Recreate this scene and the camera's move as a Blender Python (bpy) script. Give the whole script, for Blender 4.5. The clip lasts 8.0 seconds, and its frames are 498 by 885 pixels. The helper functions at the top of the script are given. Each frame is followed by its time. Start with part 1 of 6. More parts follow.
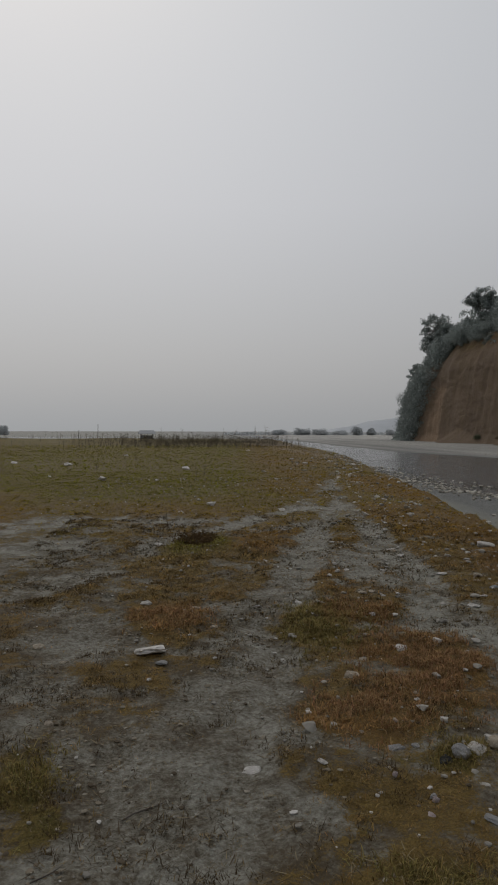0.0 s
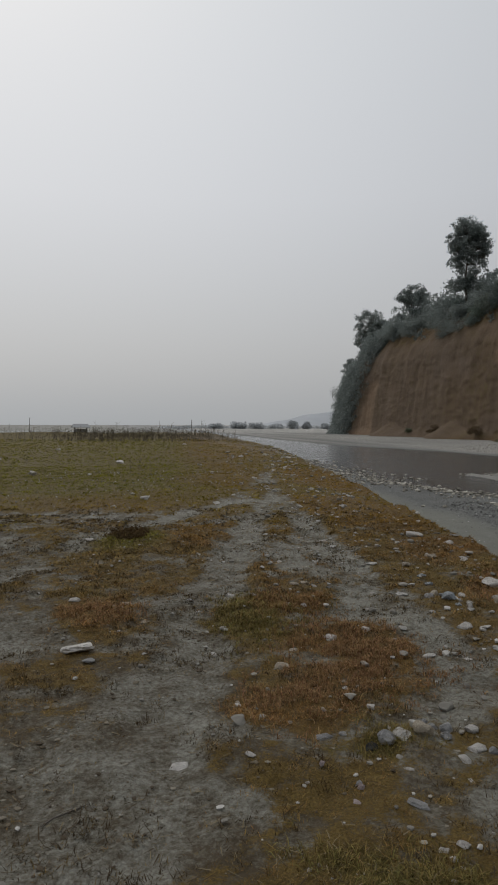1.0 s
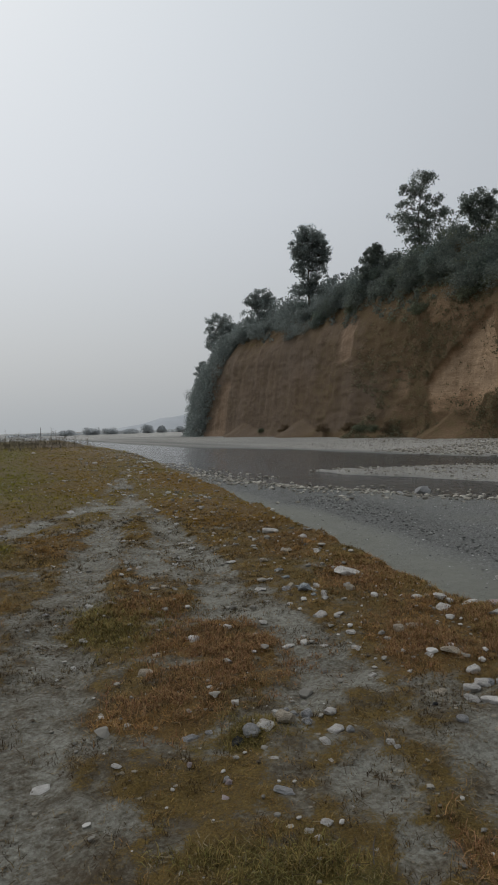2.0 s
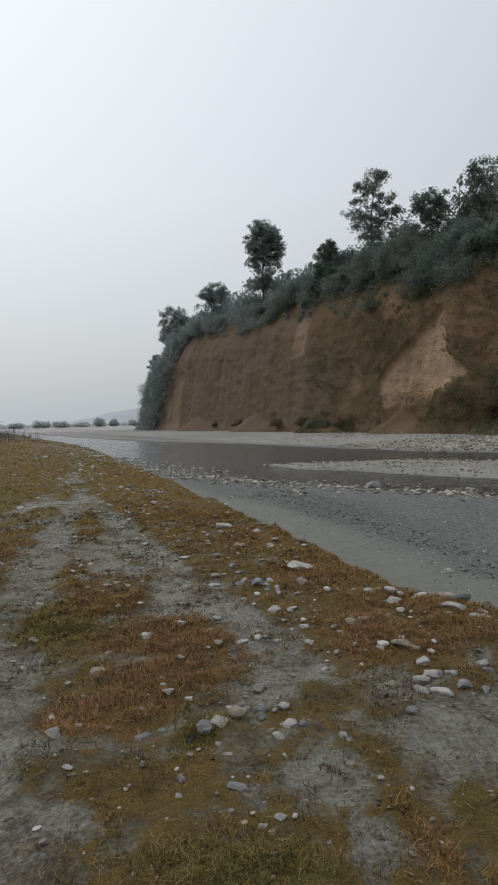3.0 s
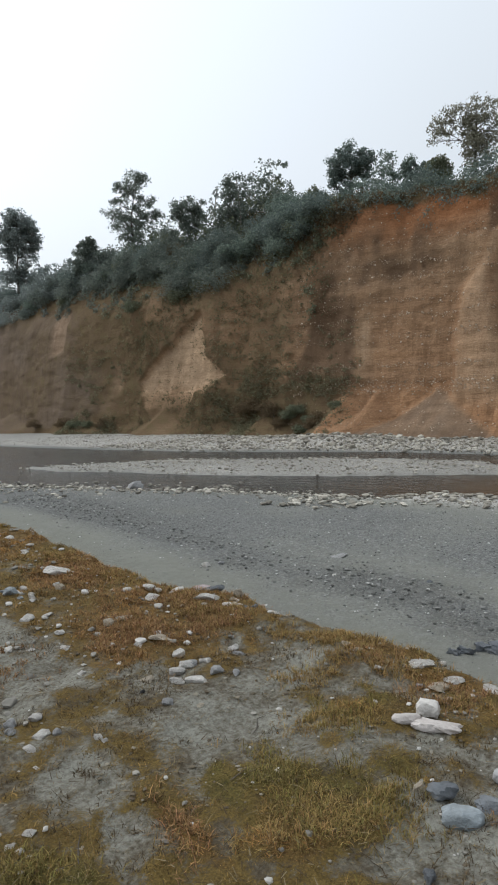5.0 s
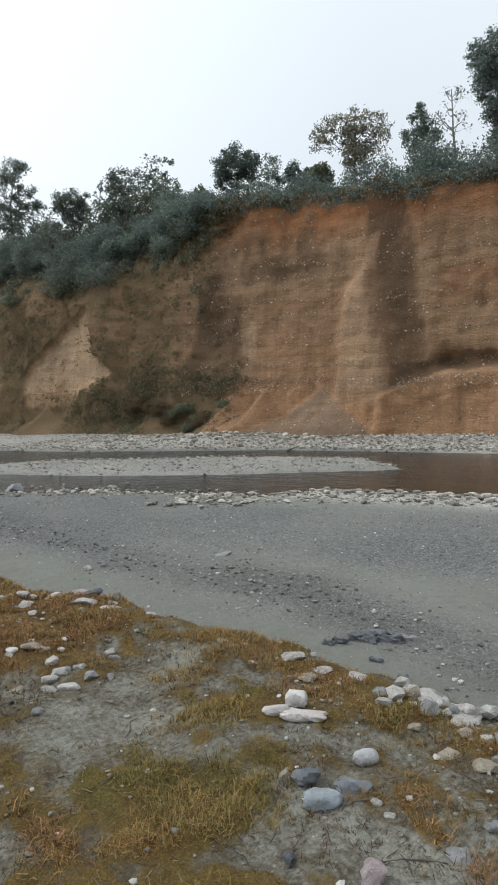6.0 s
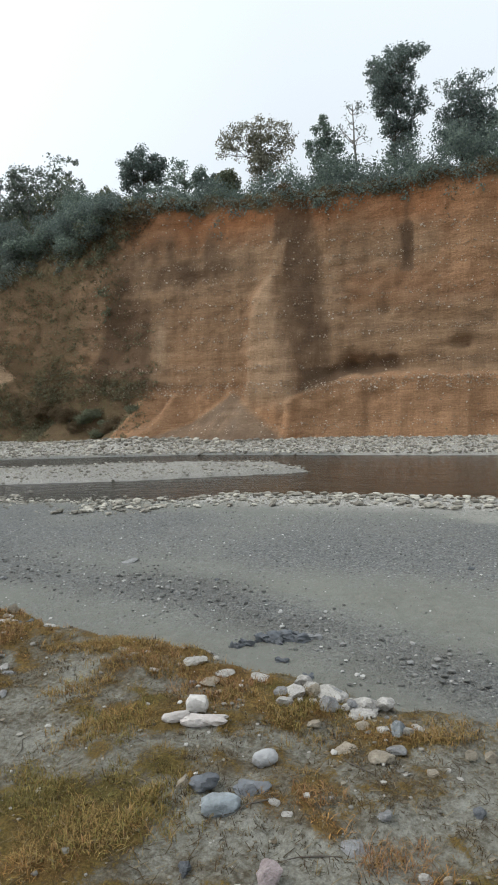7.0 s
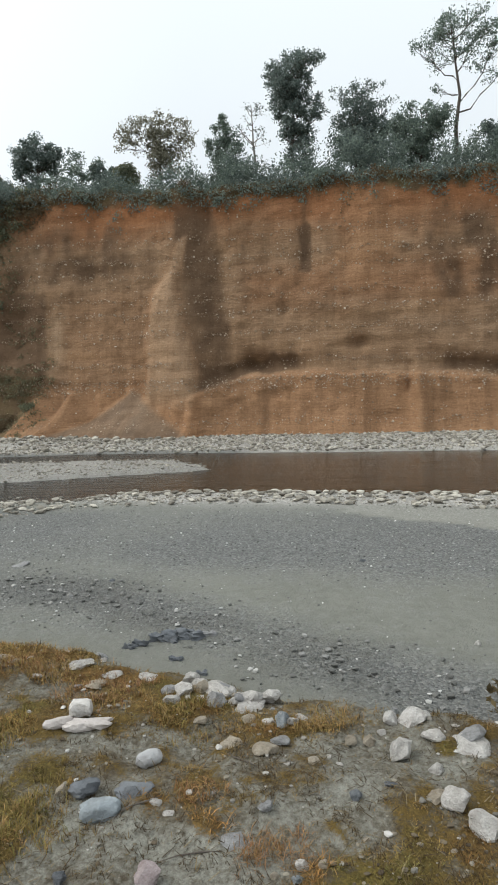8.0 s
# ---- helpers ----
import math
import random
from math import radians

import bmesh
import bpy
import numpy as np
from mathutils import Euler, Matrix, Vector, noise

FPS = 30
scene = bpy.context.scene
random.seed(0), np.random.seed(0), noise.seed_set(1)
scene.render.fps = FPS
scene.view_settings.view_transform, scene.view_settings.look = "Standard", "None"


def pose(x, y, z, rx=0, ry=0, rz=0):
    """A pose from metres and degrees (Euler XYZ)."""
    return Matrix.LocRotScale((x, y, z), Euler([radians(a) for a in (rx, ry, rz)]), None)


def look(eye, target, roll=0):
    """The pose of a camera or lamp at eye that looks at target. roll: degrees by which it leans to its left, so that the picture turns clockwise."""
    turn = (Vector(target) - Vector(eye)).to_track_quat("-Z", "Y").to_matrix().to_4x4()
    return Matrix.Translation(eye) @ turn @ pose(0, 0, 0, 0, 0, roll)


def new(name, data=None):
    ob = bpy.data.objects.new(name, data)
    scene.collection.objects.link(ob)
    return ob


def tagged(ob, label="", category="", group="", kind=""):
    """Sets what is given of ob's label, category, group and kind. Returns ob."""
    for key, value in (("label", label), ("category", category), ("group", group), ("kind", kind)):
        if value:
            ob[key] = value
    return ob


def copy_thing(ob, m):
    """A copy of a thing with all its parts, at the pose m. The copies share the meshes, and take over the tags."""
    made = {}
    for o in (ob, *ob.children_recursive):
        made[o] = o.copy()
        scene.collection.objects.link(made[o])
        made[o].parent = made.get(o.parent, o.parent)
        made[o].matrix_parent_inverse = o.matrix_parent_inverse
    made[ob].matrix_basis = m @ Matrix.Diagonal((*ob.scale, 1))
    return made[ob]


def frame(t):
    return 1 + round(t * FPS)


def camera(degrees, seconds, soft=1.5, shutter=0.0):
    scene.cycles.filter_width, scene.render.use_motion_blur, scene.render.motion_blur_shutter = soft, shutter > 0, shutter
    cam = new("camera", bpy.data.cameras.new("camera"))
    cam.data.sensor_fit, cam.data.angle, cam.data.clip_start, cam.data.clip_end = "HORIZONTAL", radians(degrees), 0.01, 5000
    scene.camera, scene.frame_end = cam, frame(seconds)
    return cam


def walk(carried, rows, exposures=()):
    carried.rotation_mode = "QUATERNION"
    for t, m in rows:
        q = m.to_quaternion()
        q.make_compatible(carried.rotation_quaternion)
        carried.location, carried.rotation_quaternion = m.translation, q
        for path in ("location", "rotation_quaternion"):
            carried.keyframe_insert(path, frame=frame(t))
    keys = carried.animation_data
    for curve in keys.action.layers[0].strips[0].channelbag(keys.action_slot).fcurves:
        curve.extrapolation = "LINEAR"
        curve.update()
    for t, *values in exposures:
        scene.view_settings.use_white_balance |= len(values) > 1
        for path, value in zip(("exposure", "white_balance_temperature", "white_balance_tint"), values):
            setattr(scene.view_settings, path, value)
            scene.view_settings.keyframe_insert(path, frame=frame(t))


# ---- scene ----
cam = camera(41.5, 8.0, soft=1.9)
PATH = [
    (0, (2.219, -1.255, 1.534), (2.407, 0.736, 1.499), 0.1),
    (0.5, (2.235, -1.258, 1.54), (2.506, 0.724, 1.516), 0.0),
    (1, (2.27, -1.216, 1.522), (2.648, 0.747, 1.468), 0.1),
    (1.5, (2.274, -1.197, 1.517), (2.895, 0.703, 1.45), -0.1),
    (1.7, (2.276, -1.222, 1.514), (2.996, 0.643, 1.464), -1.3),
    (2.8, (2.268, -1.205, 1.525), (3.15, 0.589, 1.457), -1.5),
    (3, (2.272, -1.207, 1.526), (3.194, 0.566, 1.453), -1.5),
    (3.5, (2.277, -1.225, 1.526), (3.335, 0.471, 1.46), -1.2),
    (4, (2.274, -1.233, 1.522), (3.472, 0.367, 1.458), -1.5),
    (4.5, (2.291, -1.226, 1.509), (3.648, 0.24, 1.414), -1.8),
    (5, (2.307, -1.243, 1.509), (3.79, 0.096, 1.422), -1.3),
    (5.2, (2.308, -1.28, 1.528), (3.837, 0.006, 1.436), -1.2),
    (6.3, (2.356, -1.35, 1.523), (4.083, -0.345, 1.429), -1.6),
    (6.5, (2.373, -1.36, 1.511), (4.123, -0.396, 1.421), -1.8),
    (7, (2.398, -1.392, 1.505), (4.212, -0.554, 1.414), -1.8),
    (7.5, (2.427, -1.428, 1.497), (4.295, -0.721, 1.398), -1.8),
    (8, (2.444, -1.47, 1.489), (4.36, -0.908, 1.384), -1.8),
]
EXPOSURES = [(0, -1.18, 6700, 13), (0.5, -1.15, 6700, 13), (1, -0.98, 6650, 12), (1.5, -0.95, 6550, 11), (3, -0.56, 6450, 10.5), (3.5, -0.43, 6400, 10.5), (4, -0.26, 6350, 10.5),
             (4.5, -0.19, 6350, 10.5), (5, -0.03, 6350, 9.5), (6.5, 0.1, 6350, 8.5), (7, 0.16, 6400, 8.5), (7.5, 0.2, 6500, 8), (8, 0.21, 6550, 8)]
walk(cam, [(t, look(eye, target, roll)) for t, eye, target, roll in PATH], EXPOSURES)

# ---- world: overcast, hazy sky ----
SUN_AZIMUTH, SUN_ELEVATION = radians(-20), radians(52)   # from +y towards +x
sun_way = Vector((math.sin(SUN_AZIMUTH) * math.cos(SUN_ELEVATION), math.cos(SUN_AZIMUTH) * math.cos(SUN_ELEVATION), math.sin(SUN_ELEVATION)))
world = bpy.data.worlds.new("overcast_sky")
scene.world = world
world.use_nodes = True
wn, wl = world.node_tree.nodes, world.node_tree.links
wn.clear()
w_out = wn.new("ShaderNodeOutputWorld")
w_back = wn.new("ShaderNodeBackground")
w_sky = wn.new("ShaderNodeTexSky")
w_sky.sky_type, w_sky.sun_disc = "NISHITA", False
w_sky.sun_elevation, w_sky.sun_rotation = SUN_ELEVATION, SUN_AZIMUTH
w_sky.dust_density, w_sky.air_density = 6.0, 1.5
w_coord = wn.new("ShaderNodeTexCoord")
w_split = wn.new("ShaderNodeSeparateXYZ")
wl.new(w_coord.outputs["Generated"], w_split.inputs[0])
w_ramp = wn.new("ShaderNodeValToRGB")
for i, (at, grey) in enumerate(((0.0, (0.60, 0.642, 0.668)), (0.12, (0.735, 0.775, 0.81)), (0.32, (0.945, 1.0, 1.055)), (0.6, (1.1, 1.18, 1.235)))):
    e = w_ramp.color_ramp.elements[i] if i < 2 else w_ramp.color_ramp.elements.new(at)
    e.position, e.color = at, (*grey, 1)
wl.new(w_split.outputs["Z"], w_ramp.inputs[0])
# thin cloud, brighter on the sun's side
w_dot = wn.new("ShaderNodeVectorMath")
w_dot.operation = "DOT_PRODUCT"
w_dot.inputs[1].default_value = (math.sin(SUN_AZIMUTH), math.cos(SUN_AZIMUTH), 0)
wl.new(w_coord.outputs["Generated"], w_dot.inputs[0])
w_side = wn.new("ShaderNodeMath")
w_side.operation = "MAXIMUM"
w_side.inputs[1].default_value = 0.0
wl.new(w_dot.outputs["Value"], w_side.inputs[0])
w_power = wn.new("ShaderNodeMath")
w_power.operation = "POWER"
w_power.inputs[1].default_value = 1.3
wl.new(w_side.outputs[0], w_power.inputs[0])
w_gain = wn.new("ShaderNodeMath")
w_gain.operation = "MULTIPLY_ADD"
w_gain.inputs[1].default_value, w_gain.inputs[2].default_value = 0.52, 0.722
wl.new(w_power.outputs[0], w_gain.inputs[0])
w_add = wn.new("ShaderNodeVectorMath")
w_add.operation = "SCALE"
wl.new(w_ramp.outputs[0], w_add.inputs[0])
wl.new(w_gain.outputs[0], w_add.inputs["Scale"])
w_mix = wn.new("ShaderNodeMix")
w_mix.data_type, w_mix.blend_type = "RGBA", "ADD"
w_mix.inputs[0].default_value = 0.02
wl.new(w_add.outputs[0], w_mix.inputs[6])
wl.new(w_sky.outputs[0], w_mix.inputs[7])
wl.new(w_mix.outputs[2], w_back.inputs[0])
w_back.inputs[1].default_value = 1.0
wl.new(w_back.outputs[0], w_out.inputs[0])

sun = new("sun", bpy.data.lights.new("sun", "SUN"))
sun.data.energy, sun.data.angle, sun.data.color = 0.85, radians(18), (1.0, 0.97, 0.93)
sun.matrix_world = look(sun_way * 60, (0, 0, 0))

# ---- tools ----
def lattice(a, b, seed):
    n = (a * 374761393 + b * 668265263 + seed * 974711) & 0x7FFFFFFF
    n = ((n ^ (n >> 13)) * 1274126177) & 0x7FFFFFFF
    return ((n ^ (n >> 16)) & 0xFFFF) / 65535.0


def vnoise(x, y, seed=0):
    """Value noise, -1 to 1, of arrays."""
    x, y = np.broadcast_arrays(np.asarray(x, float), np.asarray(y, float))
    xi, yi = np.floor(x).astype(np.int64), np.floor(y).astype(np.int64)
    u, v = x - xi, y - yi
    u, v = u * u * (3 - 2 * u), v * v * (3 - 2 * v)
    low = lattice(xi, yi, seed) * (1 - u) + lattice(xi + 1, yi, seed) * u
    top = lattice(xi, yi + 1, seed) * (1 - u) + lattice(xi + 1, yi + 1, seed) * u
    return 2 * (low * (1 - v) + top * v) - 1


def fbm(x, y, seed=0, octaves=4):
    total, size = 0.0, 0.5
    for k in range(octaves):
        total = total + size * vnoise(np.asarray(x) * 2.03**k, np.asarray(y) * 2.03**k, seed + 17 * k)
        size *= 0.5
    return total


def smooth(a, b, x):
    t = np.clip((np.asarray(x, float) - a) / (b - a), 0, 1)
    return t * t * (3 - 2 * t)


def mesh_of(name, verts, faces, material=None, shade=True):
    """A mesh from arrays: verts (n, 3), faces (m, 3) or (m, 4)."""
    verts, faces = np.asarray(verts, np.float32), np.asarray(faces, np.int32)
    me = bpy.data.meshes.new(name)
    me.vertices.add(len(verts))
    me.vertices.foreach_set("co", verts.ravel())
    me.loops.add(faces.size)
    me.loops.foreach_set("vertex_index", faces.ravel())
    me.polygons.add(len(faces))
    me.polygons.foreach_set("loop_start", np.arange(0, faces.size, faces.shape[1], dtype=np.int32))
    me.polygons.foreach_set("use_smooth", np.full(len(faces), shade))
    me.update(calc_edges=True)
    if material:
        me.materials.append(material)
    return me


def part(name, me, parent=None, label="", at=None):
    ob = new(name, me)
    if parent:
        ob.parent = parent
    if at is not None:
        ob.matrix_basis = at
    return tagged(ob, label)


def colours(me, name, values):
    layer = me.attributes.new(name, "FLOAT_COLOR", "POINT")
    layer.data.foreach_set("color", np.column_stack([values, np.ones(len(values))]).astype(np.float32).ravel())


def grid_faces(rows, cols):
    i = np.arange(rows * cols).reshape(rows, cols)
    return np.column_stack([i[:-1, :-1].ravel(), i[:-1, 1:].ravel(), i[1:, 1:].ravel(), i[1:, :-1].ravel()])


def tube(points, radii, sides=6):
    """Verts and quads of a tapered tube along points."""
    points, verts, faces = [Vector(p) for p in points], [], []
    for i, p in enumerate(points):
        way = (points[min(i + 1, len(points) - 1)] - points[max(i - 1, 0)]).normalized()
        a = way.orthogonal().normalized()
        b = way.cross(a)
        for k in range(sides):
            turn = 2 * math.pi * k / sides
            verts.append(p + radii[i] * (math.cos(turn) * a + math.sin(turn) * b))
    for i in range(len(points) - 1):
        for k in range(sides):
            faces.append((i * sides + k, i * sides + (k + 1) % sides, (i + 1) * sides + (k + 1) % sides, (i + 1) * sides + k))
    return [tuple(v) for v in verts], faces


def joined(pieces):
    """One set of verts and faces out of several."""
    verts, faces, base = [], [], 0
    for v, f in pieces:
        verts.append(np.asarray(v, float)), faces.append(np.asarray(f) + base)
        base += len(v)
    return np.concatenate(verts), np.concatenate(faces)


def ico(level):
    bm = bmesh.new()
    bmesh.ops.create_icosphere(bm, subdivisions=level, radius=1.0)
    v = np.array([w.co[:] for w in bm.verts])
    f = np.array([[w.index for w in q.verts] for q in bm.faces])
    bm.free()
    return v, f


# ---- materials ----
def surface(name, roughness=0.9, specular=0.3):
    m = bpy.data.materials.new(name)
    m.use_nodes = True
    n, l = m.node_tree.nodes, m.node_tree.links
    b = n["Principled BSDF"]
    b.inputs["Roughness"].default_value = roughness
    b.inputs["Specular IOR Level"].default_value = specular
    return m, n, l, b


def noise_node(n, l, where, scale, detail=4.0, rough=0.6):
    t = n.new("ShaderNodeTexNoise")
    t.inputs["Scale"].default_value, t.inputs["Detail"].default_value, t.inputs["Roughness"].default_value = scale, detail, rough
    l.new(where, t.inputs["Vector"])
    return t.outputs["Fac"]


def ramp_node(n, l, value, *stops):
    r = n.new("ShaderNodeValToRGB")
    for i, (at, c) in enumerate(stops):
        e = r.color_ramp.elements[i] if i < 2 else r.color_ramp.elements.new(at)
        e.position, e.color = at, (*c, 1) if not isinstance(c, float) else (c, c, c, 1)
    l.new(value, r.inputs[0])
    return r.outputs[0]


def blend(n, l, fac, a, b, how="MIX"):
    m = n.new("ShaderNodeMix")
    m.data_type, m.blend_type = "RGBA", how
    for socket, value in ((0, fac), (6, a), (7, b)):
        if isinstance(value, (float, int)):
            m.inputs[socket].default_value = value
        elif isinstance(value, tuple):
            m.inputs[socket].default_value = (*value, 1)
        else:
            l.new(value, m.inputs[socket])
    return m.outputs[2]


def maths(n, l, how, a, b=0.0, clamp=False):
    m = n.new("ShaderNodeMath")
    m.operation, m.use_clamp = how, clamp
    for i, value in enumerate((a, b)):
        if isinstance(value, (float, int)):
            m.inputs[i].default_value = value
        else:
            l.new(value, m.inputs[i])
    return m.outputs[0]


def relief(n, l, b, height, strength, distance):
    bump = n.new("ShaderNodeBump")
    bump.inputs["Strength"].default_value, bump.inputs["Distance"].default_value = strength, distance
    l.new(height, bump.inputs["Height"])
    l.new(bump.outputs[0], b.inputs["Normal"])


def attribute(n, l, name):
    a = n.new("ShaderNodeAttribute")
    a.attribute_name = name
    s = n.new("ShaderNodeSeparateColor")
    l.new(a.outputs["Color"], s.inputs[0])
    return s.outputs[0], s.outputs[1], s.outputs[2]


def object_coords(n, l, scale=None):
    c = n.new("ShaderNodeTexCoord").outputs["Object"]
    if scale:
        m = n.new("ShaderNodeMapping")
        m.inputs["Scale"].default_value = scale
        l.new(c, m.inputs[0])
        return m.outputs[0]
    return c


def ground_material():
    m, n, l, b = surface("bank_and_river_bed", 0.95, 0.08)
    c = object_coords(n, l)
    grass, hue, track = attribute(n, l, "cover")
    bed, gravel, wet = attribute(n, l, "bed")
    big, mid, fine = noise_node(n, l, c, 0.9, 5), noise_node(n, l, c, 7.0, 6, 0.65), noise_node(n, l, c, 90.0, 4, 0.7)
    sand = ramp_node(n, l, big, (0.3, (0.275, 0.28, 0.238)), (0.7, (0.37, 0.375, 0.325)))
    sand = blend(n, l, 0.55, sand, ramp_node(n, l, mid, (0.3, (0.18, 0.165, 0.13)), (0.62, (0.39, 0.383, 0.33))))
    sand = blend(n, l, 0.3, sand, ramp_node(n, l, fine, (0.35, (0.085, 0.076, 0.06)), (0.7, (0.45, 0.432, 0.372))))
    litter = noise_node(n, l, object_coords(n, l, (1.0, 1.0, 1.0)), 34.0, 5, 0.75)
    patch = noise_node(n, l, c, 3.2, 5, 0.7)
    thatch = maths(n, l, "ADD", patch, maths(n, l, "MULTIPLY", maths(n, l, "SUBTRACT", mid, 0.5), 0.7))
    thatch = maths(n, l, "ADD", thatch, maths(n, l, "MULTIPLY", grass, 0.5))
    thatch = maths(n, l, "ADD", thatch, maths(n, l, "MULTIPLY", track, 0.1))
    sand = blend(n, l, ramp_node(n, l, thatch, (0.58, 0.0), (0.84, 0.75)), sand, (0.165, 0.132, 0.085))
    litter = maths(n, l, "ADD", litter, maths(n, l, "MULTIPLY", maths(n, l, "SUBTRACT", patch, 0.5), 0.7))
    litter = maths(n, l, "ADD", litter, maths(n, l, "MULTIPLY", grass, 0.16))
    litter = maths(n, l, "ADD", litter, maths(n, l, "MULTIPLY", track, 0.13))
    sand = blend(n, l, ramp_node(n, l, litter, (0.4, 0.0), (0.7, 0.85)), sand, (0.08, 0.06, 0.036))
    turf = blend(n, l, hue, (0.118, 0.108, 0.026), (0.185, 0.094, 0.038))
    turf = blend(n, l, 0.45, turf, ramp_node(n, l, mid, (0.34, (0.042, 0.031, 0.018)), (0.66, (0.26, 0.18, 0.058))))
    turf = blend(n, l, 0.42, turf, ramp_node(n, l, fine, (0.38, (0.02, 0.015, 0.009)), (0.68, (0.27, 0.19, 0.058))))
    edge = maths(n, l, "ADD", grass, maths(n, l, "MULTIPLY", maths(n, l, "SUBTRACT", mid, 0.5), 1.7))
    edge = maths(n, l, "ADD", edge, maths(n, l, "MULTIPLY", maths(n, l, "SUBTRACT", fine, 0.5), 1.0))
    edge = ramp_node(n, l, edge, (0.39, 0.0), (0.62, 1.0))
    bank = blend(n, l, edge, sand, turf)
    silt = ramp_node(n, l, mid, (0.3, (0.215, 0.217, 0.188)), (0.7, (0.285, 0.287, 0.252)))
    silt = blend(n, l, 0.25, silt, ramp_node(n, l, big, (0.3, (0.165, 0.165, 0.14)), (0.7, (0.28, 0.28, 0.245))))
    cells = n.new("ShaderNodeTexVoronoi")
    cells.inputs["Scale"].default_value = 38.0
    l.new(c, cells.inputs["Vector"])
    shade = n.new("ShaderNodeSeparateColor")
    l.new(cells.outputs["Color"], shade.inputs[0])
    pebbles = ramp_node(n, l, shade.outputs[0], (0.0, (0.15, 0.153, 0.146)), (0.6, (0.235, 0.239, 0.23)), (0.93, (0.31, 0.312, 0.3)), (1.0, (0.38, 0.375, 0.35)))
    gravelly = ramp_node(n, l, maths(n, l, "ADD", gravel, maths(n, l, "MULTIPLY", maths(n, l, "SUBTRACT", mid, 0.5), 1.1)), (0.2, 0.0), (0.95, 1.0))
    river = blend(n, l, gravelly, silt, pebbles)
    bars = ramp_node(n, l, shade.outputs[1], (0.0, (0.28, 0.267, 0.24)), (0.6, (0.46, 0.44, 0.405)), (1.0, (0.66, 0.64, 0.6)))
    # gravel bars' pale tone, which also carries the painted haze of the far flats
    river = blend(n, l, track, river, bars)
    river = blend(n, l, maths(n, l, "MULTIPLY", wet, 0.3), river, (0.1, 0.1, 0.085))
    colour = blend(n, l, bed, bank, river)
    l.new(colour, b.inputs["Base Color"])
    l.new(maths(n, l, "SUBTRACT", 0.95, maths(n, l, "MULTIPLY", wet, 0.5)), b.inputs["Roughness"])
    lump = maths(n, l, "ADD", maths(n, l, "MULTIPLY", mid, 1.0), maths(n, l, "MULTIPLY", fine, 0.25))
    lump = maths(n, l, "ADD", lump, maths(n, l, "MULTIPLY", noise_node(n, l, c, 20.0, 3, 0.55), 0.55))
    lump = maths(n, l, "SUBTRACT", lump, maths(n, l, "MULTIPLY", maths(n, l, "MULTIPLY", cells.outputs["Distance"], gravelly), 0.8))
    lump = maths(n, l, "ADD", lump, maths(n, l, "MULTIPLY", litter, 0.35))
    relief(n, l, b, lump, 1.0, 0.05)
    return m


def water_material():
    m, n, l, b = surface("river_water", 0.12, 0.5)
    c = object_coords(n, l, (1.0, 0.55, 1.0))
    tint = noise_node(n, l, c, 0.15, 3)
    l.new(ramp_node(n, l, tint, (0.3, (0.018, 0.015, 0.011)), (0.7, (0.03, 0.026, 0.02))), b.inputs["Base Color"])
    ripple = maths(n, l, "ADD", noise_node(n, l, c, 3.0, 5, 0.6), maths(n, l, "MULTIPLY", noise_node(n, l, c, 0.7, 3), 1.4))
    place = n.new("ShaderNodeSeparateXYZ")
    l.new(object_coords(n, l), place.inputs[0])
    rough = n.new("ShaderNodeMapRange")
    for k, value in ((1, 6.0), (2, 14.0), (3, 0.45), (4, 3.0)):
        rough.inputs[k].default_value = value
    l.new(place.outputs["Y"], rough.inputs[0])
    relief(n, l, b, maths(n, l, "MULTIPLY", ripple, rough.outputs[0]), 0.8, 0.12)
    b.inputs["IOR"].default_value = 1.33
    return m


